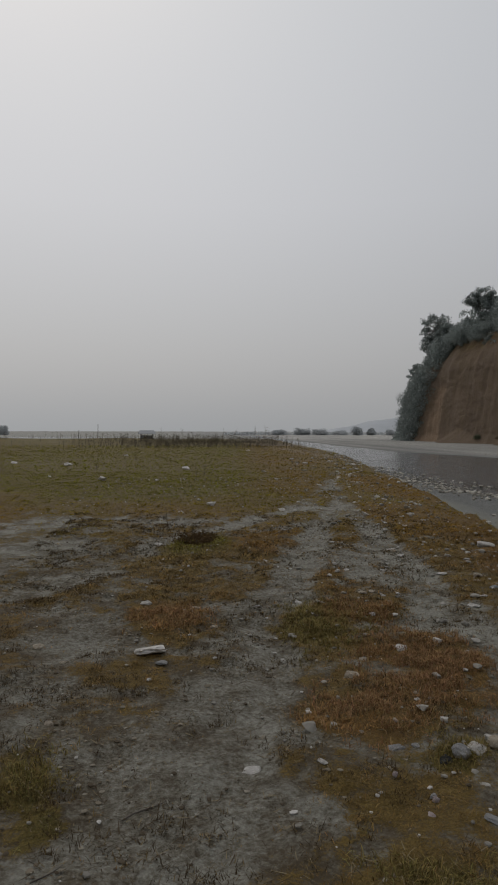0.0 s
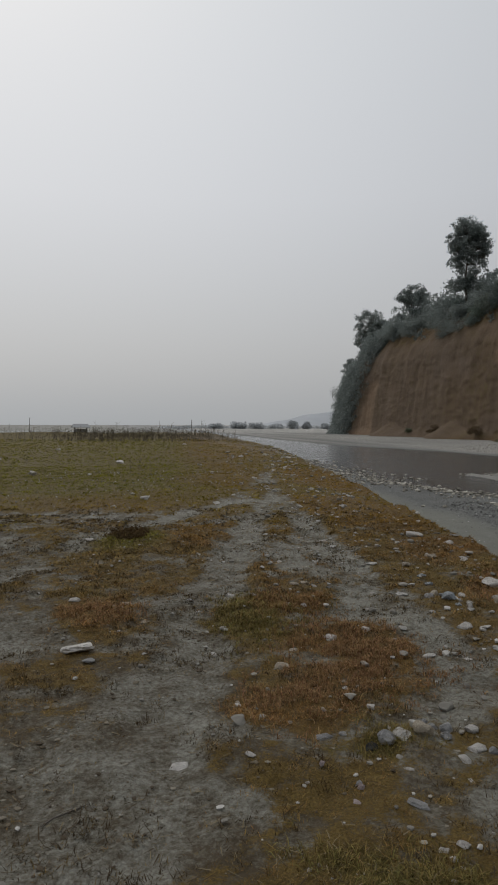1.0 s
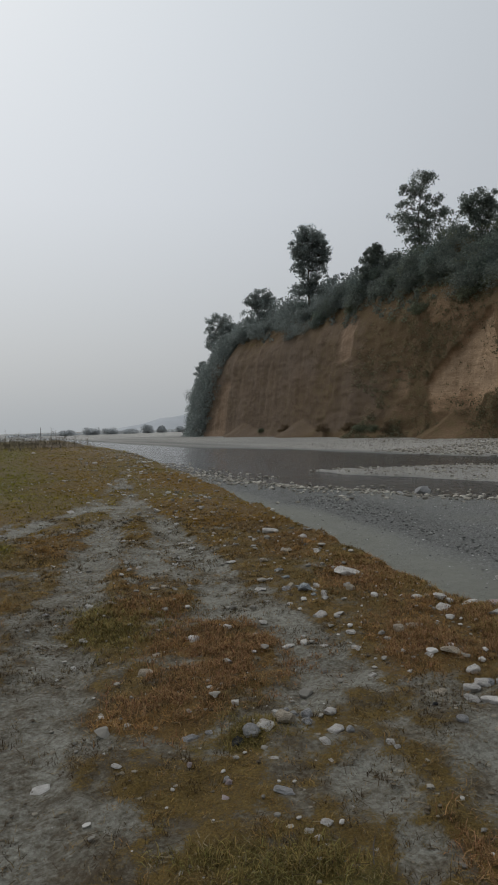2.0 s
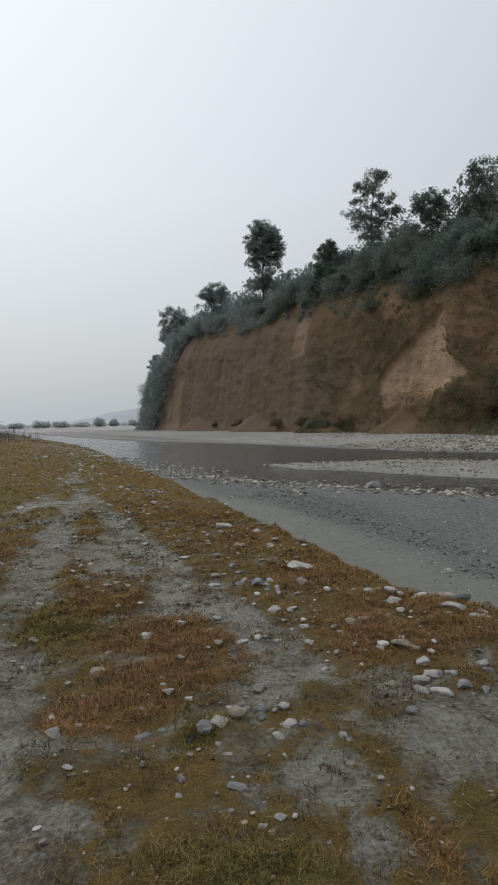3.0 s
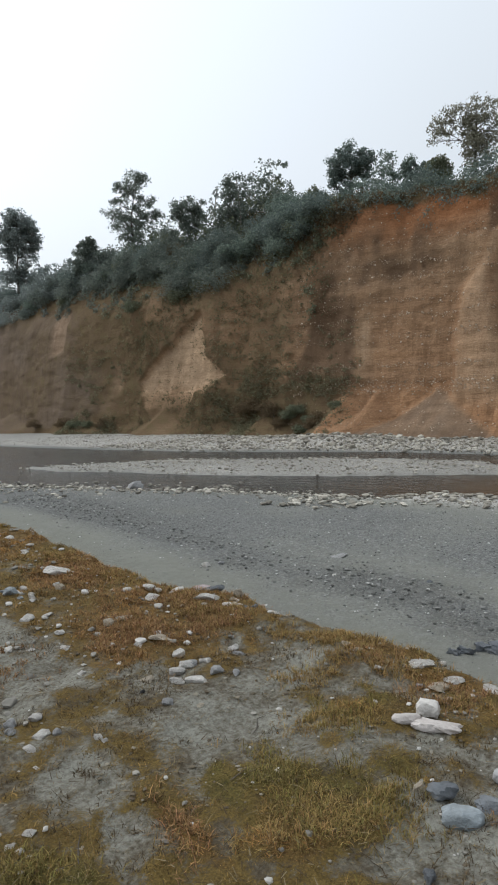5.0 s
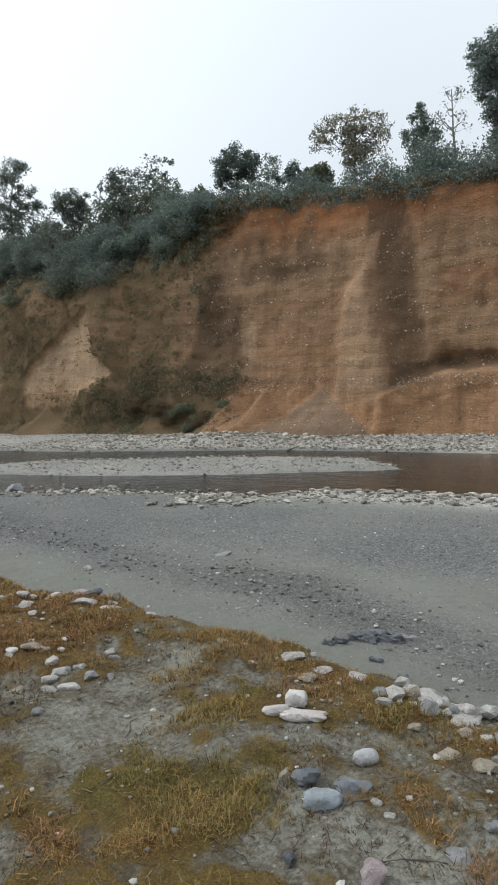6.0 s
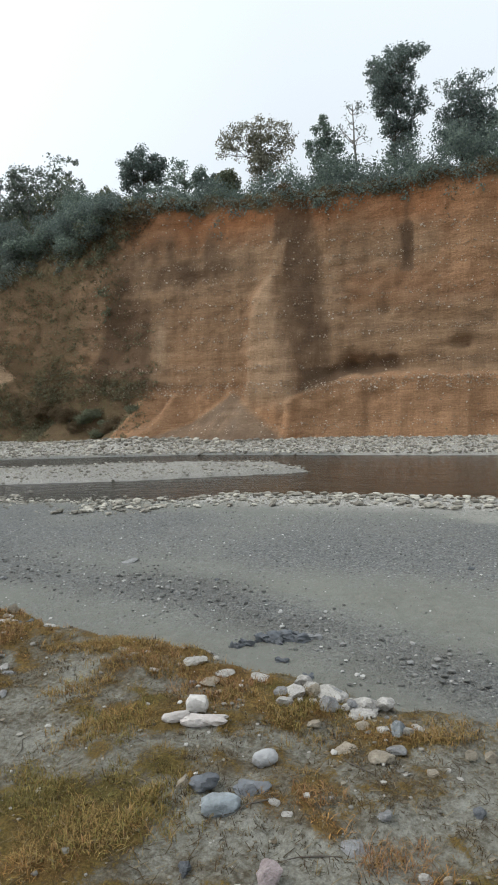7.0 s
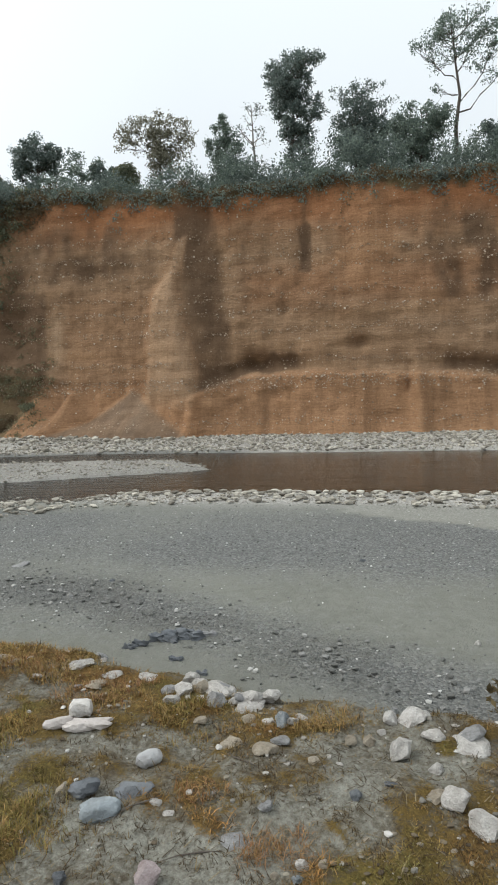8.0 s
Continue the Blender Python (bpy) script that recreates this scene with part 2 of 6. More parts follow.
def cliff_material():
    m, n, l, b = surface("earth_cliff", 0.95, 0.12)
    c = object_coords(n, l)
    fresh_lit, moss, stain_shade = attribute(n, l, "mask")
    red, ochre, haze_heap = attribute(n, l, "layer")
    strata = noise_node(n, l, object_coords(n, l, (0.25, 0.12, 1.5)), 1.0, 6, 0.65)
    streak = noise_node(n, l, object_coords(n, l, (0.5, 0.9, 0.1)), 1.0, 5, 0.6)
    mid, fine = noise_node(n, l, c, 1.1, 6, 0.7), noise_node(n, l, c, 9.0, 5, 0.75)
    earth = ramp_node(n, l, strata, (0.3, (0.285, 0.18, 0.105)), (0.5, (0.36, 0.235, 0.145)), (0.7, (0.425, 0.292, 0.19)))
    earth = blend(n, l, red, earth, (0.41, 0.187, 0.088))
    earth = blend(n, l, ochre, earth, (0.45, 0.26, 0.145))
    # pale earth of the slip, and painted light on buttress and column
    earth = blend(n, l, fresh_lit, earth, (0.52, 0.375, 0.25))
    # haze over the far face put into the colour; also the heap's grey-brown
    earth = blend(n, l, haze_heap, earth, (0.192, 0.152, 0.12))
    zone = noise_node(n, l, object_coords(n, l, (0.3, 0.16, 0.3)), 1.0, 4, 0.6)
    earth = blend(n, l, 0.5, earth, ramp_node(n, l, zone, (0.36, (0.78, 0.78, 0.77)), (0.52, (1.0, 1.0, 1.0)), (0.66, (1.16, 1.14, 1.1))), "MULTIPLY")
    # thin beds of gravel, broken into dashes
    dashes = noise_node(n, l, object_coords(n, l, (1.0, 1.0, 8.0)), 1.5, 6, 0.75)
    # weaker beds far along imitate the haze too
    calm = maths(n, l, "MULTIPLY", haze_heap, 0.45)
    earth = blend(n, l, maths(n, l, "SUBTRACT", 0.5, calm), earth, ramp_node(n, l, dashes, (0.36, (0.62, 0.58, 0.55)), (0.6, (1.12, 1.12, 1.12))), "MULTIPLY")
    earth = blend(n, l, 0.6, earth, ramp_node(n, l, streak, (0.3, (0.66, 0.63, 0.61)), (0.62, (1.0, 1.0, 1.0))), "MULTIPLY")
    flute = noise_node(n, l, object_coords(n, l, (0.6, 2.6, 0.16)), 1.6, 5, 0.7)
    earth = blend(n, l, 0.35, earth, ramp_node(n, l, flute, (0.35, (0.7, 0.68, 0.66)), (0.55, (1.04, 1.04, 1.04))), "MULTIPLY")
    warp = n.new("ShaderNodeVectorMath")
    warp.operation = "MULTIPLY_ADD"
    warp.inputs[1].default_value = (0.0, 0.0, 4.0)
    l.new(noise_node(n, l, object_coords(n, l, (0.25, 0.25, 0.25)), 1.0, 4, 0.6), warp.inputs[0]), l.new(object_coords(n, l, (0.5, 0.22, 5.5)), warp.inputs[2])
    seam = noise_node(n, l, warp.outputs[0], 1.0, 5, 0.72)
    earth = blend(n, l, maths(n, l, "SUBTRACT", 0.5, calm), earth, ramp_node(n, l, seam, (0.34, (0.72, 0.69, 0.66)), (0.5, (1.02, 1.02, 1.02)), (0.7, (1.14, 1.14, 1.14))), "MULTIPLY")
    # dark tone of the stains, with the painted shade of bay and ledge
    blot = maths(n, l, "ADD", stain_shade, maths(n, l, "MULTIPLY", maths(n, l, "SUBTRACT", mid, 0.5), 0.55))
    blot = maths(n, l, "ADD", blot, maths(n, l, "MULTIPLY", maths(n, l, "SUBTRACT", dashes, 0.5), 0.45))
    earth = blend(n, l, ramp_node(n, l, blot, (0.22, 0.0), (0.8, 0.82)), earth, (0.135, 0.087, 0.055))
    green = ramp_node(n, l, mid, (0.3, (0.115, 0.077, 0.046)), (0.5, (0.155, 0.108, 0.062)), (0.7, (0.17, 0.135, 0.07)))
    where = ramp_node(n, l, maths(n, l, "ADD", moss, maths(n, l, "MULTIPLY", maths(n, l, "SUBTRACT", mid, 0.5), 0.6)), (0.25, 0.0), (0.75, 1.0))
    earth = blend(n, l, where, earth, green)
    earth = blend(n, l, 0.5, earth, ramp_node(n, l, fine, (0.3, (0.45, 0.43, 0.41)), (0.65, (1.15, 1.15, 1.15))), "MULTIPLY")
    l.new(earth, b.inputs["Base Color"])
    lump = maths(n, l, "ADD", maths(n, l, "MULTIPLY", mid, 0.7), maths(n, l, "MULTIPLY", fine, 0.35))
    lump = maths(n, l, "ADD", lump, maths(n, l, "MULTIPLY", dashes, 0.7))
    lump = maths(n, l, "ADD", lump, maths(n, l, "MULTIPLY", flute, 0.5))
    relief(n, l, b, lump, 0.8, 0.2)
    return m


def stone_material(name, low, high, vein=None):
    m, n, l, b = surface(name, 0.8, 0.3)
    c = object_coords(n, l)
    info = n.new("ShaderNodeObjectInfo")
    shift = n.new("ShaderNodeVectorMath")
    l.new(c, shift.inputs[0]), l.new(info.outputs["Random"], shift.inputs[1])
    c = shift.outputs[0]
    mid, fine = noise_node(n, l, c, 2.2, 5, 0.65), noise_node(n, l, c, 14.0, 4, 0.7)
    col = ramp_node(n, l, mid, (0.3, low), (0.65, high))
    col = blend(n, l, 0.5, col, ramp_node(n, l, fine, (0.32, (0.5, 0.47, 0.43)), (0.6, (1.0, 1.0, 1.0))), "MULTIPLY")
    if vein:
        wave = n.new("ShaderNodeTexWave")
        wave.inputs["Scale"].default_value, wave.inputs["Distortion"].default_value = 0.8, 5.0
        l.new(c, wave.inputs["Vector"])
        col = blend(n, l, ramp_node(n, l, wave.outputs["Fac"], (0.985, 0.0), (0.999, 0.7)), col, vein)
    col = blend(n, l, 0.35, col, blend(n, l, info.outputs["Random"], (0.75, 0.74, 0.72), (1.1, 1.1, 1.1)), "MULTIPLY")
    l.new(col, b.inputs["Base Color"])
    relief(n, l, b, maths(n, l, "ADD", mid, maths(n, l, "MULTIPLY", fine, 0.4)), 0.7, 0.08)
    return m


def scatter_material(name, *stops):
    """Small joined pieces, each its own shade."""
    m, n, l, b = surface(name, 0.85, 0.25)
    g = n.new("ShaderNodeNewGeometry")
    col = ramp_node(n, l, g.outputs["Random Per Island"], *stops)
    col = blend(n, l, 0.4, col, ramp_node(n, l, noise_node(n, l, object_coords(n, l), 25.0), (0.3, (0.55, 0.54, 0.52)), (0.65, (1.0, 1.0, 1.0))), "MULTIPLY")
    l.new(col, b.inputs["Base Color"])
    return m


def leaf_material(name, dark, light, through_light=0.5):
    m, n, l, b = surface(name, 0.7, 0.12)
    g = n.new("ShaderNodeNewGeometry")
    col = ramp_node(n, l, g.outputs["Random Per Island"], (0.0, dark), (0.8, light), (1.0, tuple(min(1, 1.35 * k) for k in light)))
    col = blend(n, l, 0.5, col, ramp_node(n, l, noise_node(n, l, object_coords(n, l), 0.8), (0.3, (0.75, 0.75, 0.75)), (0.65, (1.08, 1.08, 1.08))), "MULTIPLY")
    l.new(col, b.inputs["Base Color"])
    t = n.new("ShaderNodeBsdfTranslucent")
    l.new(col, t.inputs[0])
    x = n.new("ShaderNodeMixShader")
    x.inputs[0].default_value = through_light
    l.new(b.outputs[0], x.inputs[1]), l.new(t.outputs[0], x.inputs[2])
    l.new(x.outputs[0], n["Material Output"].inputs[0])
    return m


def blade_material():
    m, n, l, b = surface("grass_blades", 0.9, 0.03)
    g = n.new("ShaderNodeNewGeometry")
    a = n.new("ShaderNodeAttribute")
    a.attribute_name = "tint"
    col = blend(n, l, 0.3, a.outputs["Color"], ramp_node(n, l, g.outputs["Random Per Island"], (0.0, (0.4, 0.38, 0.35)), (1.0, (1.75, 1.72, 1.65))), "MULTIPLY")
    l.new(col, b.inputs["Base Color"])
    return m


def wood_material(name, low, high):
    m, n, l, b = surface(name, 0.9, 0.2)
    c = object_coords(n, l, (6.0, 6.0, 0.8))
    f = noise_node(n, l, c, 1.5, 5, 0.65)
    l.new(ramp_node(n, l, f, (0.3, low), (0.7, high)), b.inputs["Base Color"])
    relief(n, l, b, f, 0.6, 0.03)
    return m


GROUND, WATER, CLIFF = ground_material(), water_material(), cliff_material()
STONES = {
    "white": stone_material("pale_limestone", (0.46, 0.435, 0.405), (0.74, 0.715, 0.68)),
    "tan": stone_material("tan_sandstone", (0.34, 0.29, 0.22), (0.52, 0.46, 0.37)),
    "grey": stone_material("grey_stone", (0.27, 0.27, 0.27), (0.44, 0.44, 0.44)),
    "blue": stone_material("blue_grey_stone", (0.2, 0.23, 0.25), (0.42, 0.46, 0.48), (0.6, 0.6, 0.6)),
    "dark": stone_material("slate_stone", (0.11, 0.12, 0.135), (0.22, 0.235, 0.25)),
    "black": stone_material("charred_stone", (0.018, 0.018, 0.02), (0.06, 0.06, 0.06)),
    "blush": stone_material("pale_pinkish_stone", (0.42, 0.38, 0.36), (0.66, 0.61, 0.58)),
    "pink": stone_material("pinkish_quartzite", (0.38, 0.31, 0.31), (0.55, 0.47, 0.47)),
}
GRAVEL = scatter_material("river_gravel", (0.0, (0.105, 0.105, 0.098)), (0.55, (0.18, 0.18, 0.168)), (0.88, (0.29, 0.287, 0.275)), (1.0, (0.58, 0.57, 0.54)))
COBBLES = scatter_material("pale_cobbles", (0.0, (0.17, 0.155, 0.13)), (0.5, (0.34, 0.315, 0.265)), (1.0, (0.6, 0.565, 0.49)))
FACE_COBBLES = scatter_material("cobbles_in_earth", (0.0, (0.24, 0.165, 0.11)), (0.5, (0.42, 0.32, 0.23)), (0.85, (0.55, 0.45, 0.35)), (1.0, (0.8, 0.72, 0.62)))
PEBBLES = scatter_material("white_pebbles", (0.0, (0.3, 0.3, 0.29)), (0.4, (0.5, 0.49, 0.47)), (1.0, (0.75, 0.74, 0.72)))
CRUMBS = scatter_material("crumbs_of_earth", (0.0, (0.07, 0.052, 0.034)), (0.6, (0.17, 0.138, 0.095)), (1.0, (0.34, 0.31, 0.25)))
CHIPS = scatter_material("small_stones", (0.0, (0.16, 0.15, 0.13)), (0.5, (0.34, 0.32, 0.28)), (1.0, (0.62, 0.6, 0.57)))
LEAVES = {
    "dark": leaf_material("dark_leaves", (0.128, 0.165, 0.152), (0.226, 0.268, 0.244)),
    "green": leaf_material("green_leaves", (0.144, 0.186, 0.162), (0.252, 0.306, 0.258)),
    "olive": leaf_material("olive_leaves", (0.127, 0.144, 0.098), (0.23, 0.247, 0.167)),
    "brown": leaf_material("brownish_leaves", (0.085, 0.066, 0.036), (0.2, 0.155, 0.08)),
    # haze put into the leaf colour, with more light let through
    "grey": leaf_material("haze_grey_leaves", (0.199, 0.23, 0.224), (0.29, 0.324, 0.308), 0.72),
    "dusty_brown": leaf_material("dusty_brown_leaves", (0.125, 0.092, 0.058), (0.2, 0.152, 0.095)),
    "withered": leaf_material("withered_leaves", (0.06, 0.042, 0.022), (0.13, 0.085, 0.04)),
    "dusty_olive": leaf_material("dusty_olive_leaves", (0.105, 0.097, 0.058), (0.17, 0.16, 0.095)),
    "slope_olive": leaf_material("slope_leaves", (0.15, 0.138, 0.088), (0.235, 0.222, 0.142)),
    "dusty": leaf_material("dusty_leaves", (0.182, 0.176, 0.138), (0.297, 0.288, 0.22)),
    # haze put into the colour here too, stronger for the far trees
    "pale": leaf_material("haze_pale_leaves", (0.138, 0.166, 0.148), (0.218, 0.247, 0.212), 0.55),
    "far": leaf_material("haze_far_leaves", (0.5, 0.52, 0.53), (0.57, 0.59, 0.6), 0.5),
}
BARK = wood_material("bark", (0.06, 0.05, 0.042), (0.16, 0.14, 0.12))
PALE_BARK = wood_material("pale_bark", (0.2, 0.185, 0.165), (0.36, 0.34, 0.31))
BLADES = blade_material()

# ---- the lie of the land ----
EDGE = [(-400, -20), (-60, 3.0), (-12, 5.1), (-1.7, 5.52), (-0.4, 5.7), (0.8, 5.98), (2.4, 6.2), (4.5, 6.35), (6.3, 6.75), (9.8, 7.4), (13, 7.9),
        (20, 9.1), (44, 12.7), (94, 16.1), (125, 18.5), (160, 8.0), (400, -60)]
NEAR_WATER = [(-400, 20), (-60, 18), (-2.7, 18.3), (2.5, 18.7), (6.0, 18.0), (7.6, 16.6), (12, 15.7), (16.6, 14.2), (19.6, 13.0), (24.5, 12.3), (31.7, 12.1),
              (36, 12.2), (44, 13.2), (94, 16.6), (125, 19.0), (180, 24), (400, 30), (1500, 60)]
FAR_WATER = [(-400, 32), (-60, 33), (0, 34), (16, 34.3), (22, 32.6), (30, 29.8), (52, 29.5), (71, 26), (100, 26), (184, 29.5), (400, 40), (1500, 90)]
BAR_NEAR = [(2, 25.5), (4.9, 24.1), (7, 23), (11.8, 21.4), (18, 19.0), (23.6, 17.5), (26, 17.4)]
BAR_FAR = [(2, 26.0), (6.6, 27.2), (9.7, 30), (16.5, 28.4), (23.7, 24), (26, 18.5)]
CLIFF_TOP = [(-90, 14.0), (-30, 15.8), (-5, 16.8), (12, 17.4), (25, 18.3), (40, 18.8), (62, 19.4), (90, 19.8), (118, 19.6), (126, 18.0), (134, 15.0), (142, 10.5), (150, 5.5), (158, 1.5), (165, 0.0)]
GRAVEL_BAND = [(-4, 7.2), (-1.5, 7.6), (-0.5, 8.1), (0.5, 8.6), (4, 9.1), (8.2, 10.1), (11, 10.7), (25, 12)]
WATER_LEVEL = -0.76


def along(table, y):
    return np.interp(y, [p[0] for p in table], [p[1] for p in table])


def cliff_foot(y):
    """x of the foot of the cliff."""
    y = np.asarray(y, float)
    return 47.2 + 1.4 * fbm(y / 22.0, 3.1, 5, 3) + 0.05 * np.clip(y - 128, 0, 60) ** 1.6 + 0.004 * np.clip(-y - 10, 0, 90) ** 2


def ellipses(x, y, *tables):
    """How deep a place lies in any of the patches (x, y, half length, half width, turn)."""
    best = np.zeros_like(x)
    for table in tables:
        for cx, cy, a, b, turn in table:
            c, s = math.cos(radians(turn)), math.sin(radians(turn))
            u, v = ((x - cx) * c + (y - cy) * s) / (a * 1.25), (-(x - cx) * s + (y - cy) * c) / (b * 1.25)
            best = np.maximum(best, 1 - smooth(0.35, 1.15, np.sqrt(u * u + v * v)))
    return best


BARE_A = [
    (0.58, 6.87, 0.77, 1.93, -5), (-0.22, 9.51, 0.8, 1.29, -4), (2.21, 9.87, 1.23, 0.69, -4), (2.9, 4.4, 0.44, 0.63, -5), (2.66, 3.46, 0.49, 0.32, -5),
    (2.51, 2.58, 0.26, 0.42, -5), (3.51, 6.65, 0.27, 1, -5), (4.27, 9.04, 0.36, 0.49, -4), (6.04, 15.08, 0.19, 3.03, -4), (4.54, 12.24, 0.35, 0.84, -4),
    (5.11, 10.19, 0.22, 1.67, -4), (4.74, 6.74, 0.26, 1.07, -5), (4.45, 4.92, 0.19, 0.92, -5), (4.41, 3.89, 0.37, 0.42, -5), (4.16, 6.15, 0.39, 0.33, -5),
    (1.29, 2.69, 0.26, 0.44, -5), (1.91, 1.54, 0.3, 0.43, -5), (2.56, 1.41, 0.25, 0.29, -5), (2.12, 1.08, 0.44, 0.15, -5),
]
BARE_B = [
    (1.42, 3.71, 0.42, 0.39, -5), (1.52, 6.9, 0.41, 0.44, -5), (1.82, 7.9, 0.47, 0.47, -5), (4.23, 2.29, 0.13, 0.46, -35), (3.81, 1.24, 0.28, 0.2, -34),
    (3.79, 0.76, 0.15, 0.22, -34), (4.57, 0.91, 0.22, 0.49, -34), (5.38, 1.48, 0.23, 0.46, -35), (3.47, 1.72, 0.16, 0.11, -35), (4.47, 5.66, 0.36, 1.13, -37),
    (4.89, 0.09, 0.3, 0.12, -77), (4.52, -0.43, 0.37, 0.19, -76), (5.2, -1.26, 0.31, 0.14, -77), (5.09, -0.36, 0.2, 0.1, -77), (4.81, -1, 0.25, 0.09, -77),
    (4.23, -0.16, 0.23, 0.08, -76), (5.08, -1.49, 0.18, 0.12, -77),
]
ORANGE_A = [
    (3.88, 2.92, 0.45, 0.55, -5), (3.23, 2.35, 0.32, 0.35, -5), (6.36, 9.67, 0.84, 2.48, -4), (7.86, 16.17, 0.88, 4.34, -4), (3.39, 7.85, 0.47, 0.94, -5),
    (3.68, 4.12, 0.28, 0.43, -5), (2.07, 4.24, 0.28, 0.34, -5), (5.76, 2.72, 0.53, 0.62, -36), (5.04, 2.38, 0.31, 0.41, -36), (3.87, 0.55, 0.07, 0.23, -34),
    (3.86, 2.76, 0.31, 0.39, -35), (6.02, 4.39, 0.4, 0.77, -37), (6.2, 6.21, 0.58, 0.79, -39), (5.66, 2.13, 0.24, 0.28, -36), (5.52, 0.27, 0.25, 0.16, -78),
    (4.55, -0.89, 0.12, 0.09, -76), (5.71, 0.85, 0.2, 0.13, -78), (4.66, -1.57, 0.11, 0.1, -76), (4.78, -0.53, 0.09, 0.08, -77),
]
OLIVE_A = [
    (1.53, 1.67, 0.15, 0.26, -5), (3.24, 3.87, 0.24, 0.58, -5), (-4.1, 26.69, 2.36, 11.15, -3), (1.62, 21.37, 2.82, 6.54, -4), (2.36, 7.68, 0.38, 0.8, -5),
    (3.54, 1.77, 0.16, 0.12, -5), (4.35, 0.45, 0.1, 0.35, -34), (3.19, 0.8, 0.35, 0.1, -34), (3.49, 3.88, 0.24, 0.42, -36), (5.41, -0.23, 0.17, 0.17, -78),
    (5.38, -1, 0.14, 0.1, -77), (4.5, 0.07, 0.1, 0.22, -77), (4.55, -1.12, 0.28, 0.08, -76), (5.19, -1.6, 0.09, 0.07, -77), (4.42, 0.17, 0.22, 0.28, -50),
    (5.02, 0.63, 0.16, 0.22, -51), (3.37, 0.78, 0.15, 0.09, -50),
]


EDGE_TUFTS = [  # golden grass that fringes the brink: x, y, half length, half width, turn
    (4.91, 0.62, 0.2, 0.13, -50), (4.36, 0.14, 0.24, 0.17, -60), (5.83, 1.26, 0.42, 0.14, -78), (5.66, 0.78, 0.35, 0.16, -75), (5.66, 2.33, 0.4, 0.25, -70),
    (5.34, -0.28, 0.24, 0.12, -70), (5.5, 0.09, 0.3, 0.13, -72), (5.42, -0.88, 0.24, 0.13, -75), (5.95, 2.9, 0.4, 0.2, -80), (6.05, 3.9, 0.5, 0.22, -82), (6.15, 5.0, 0.6, 0.25, -80),
    (4.1, 0.2, 0.2, 0.1, -50), (5.3, 0.95, 0.25, 0.12, -60),
]


TRACKS = [  # worn wheel tracks and footpaths: x, y
    [(0.2, 4.5), (0.99, 5.52), (1.43, 6.65), (1.92, 7.8), (2.95, 9.34), (4.53, 12.05), (6.15, 16.84), (7.85, 23.2)],
    [(4.3, 2.3), (4.46, 3.37), (4.33, 4.15), (4.56, 5.19), (4.76, 6.53), (5.06, 8.55), (5.45, 11.97), (6.31, 16.83)],
    [(2.3, 1.2), (2.46, 2.09), (2.67, 2.96), (2.92, 4.11), (3.48, 6.13), (4.41, 9.21), (5.59, 13.08)],
    [(-0.75, 9.99), (0.54, 10.6), (2.32, 9.72)],
]


def ruts(x, y):
    """1 on the worn tracks."""
    best = np.zeros_like(x)
    for track in TRACKS:
        for (ax, ay), (bx, by) in zip(track, track[1:]):
            u = np.clip(((x - ax) * (bx - ax) + (y - ay) * (by - ay)) / ((bx - ax) ** 2 + (by - ay) ** 2), 0, 1)
            away = np.hypot(x - ax - u * (bx - ax), y - ay - u * (by - ay))
            best = np.maximum(best, smooth(0.34, 0.12, away) * 0.95)
    return best


def cover(x, y):
    """Grass cover, its hue (olive to rust) and the bare tracks of the bank."""
    x, y = np.asarray(x, float), np.asarray(y, float)
    wx, wy = x + 0.4 * fbm(x * 1.6, y * 1.6, 21), y + 0.5 * fbm(x * 1.6, y * 1.6, 22)
    bare = np.maximum(ellipses(wx, wy, BARE_A, BARE_B), 1.6 * ruts(x + 0.25 * (wx - x), y + 0.25 * (wy - y)))
    rust = np.maximum(ellipses(wx, wy, ORANGE_A), 0.8 * ellipses(wx, wy, EDGE_TUFTS))
    olive = ellipses(wx, wy, OLIVE_A)
    edge = along(EDGE, y)
    near_edge = smooth(1.5, 0.3, edge - x) * smooth(1.0, 3.5, y)
    base = 0.47 + 0.42 * fbm(x * 0.8, y * 0.8, 31) + 0.55 * fbm(x * 2.7, y * 2.7, 32) + 0.35 * fbm(x * 8.0, y * 8.0, 33)
    base = base + 0.6 * smooth(8, 15, y) + 0.25 * near_edge + 0.12 * smooth(3.5, 6.5, y)
    base = base - 0.06 * smooth(4.0, 2.0, y)
    base = base - 0.15 * smooth(4.6, 2.0, y) * smooth(3.2, 1.5, x)
    grass = np.clip(base + 0.42 * rust + 0.5 * olive - 0.45 * bare * (1 - 0.7 * olive), 0, 1)
    hue = 0.7 + 0.5 * fbm(x * 0.5, y * 0.35, 41) - 0.12 * near_edge - 0.7 * smooth(9, 18, y) * smooth(3.5, 0.0, x - 1.0 - 0.08 * y)
    hue = np.clip(hue + 0.75 * rust - 0.6 * olive, 0, 1)
    return grass, hue, bare


def lush(x, y):
    """How deep a place lies in the thick olive tufts."""
    return ellipses(np.asarray(x, float), np.asarray(y, float), OLIVE_A)


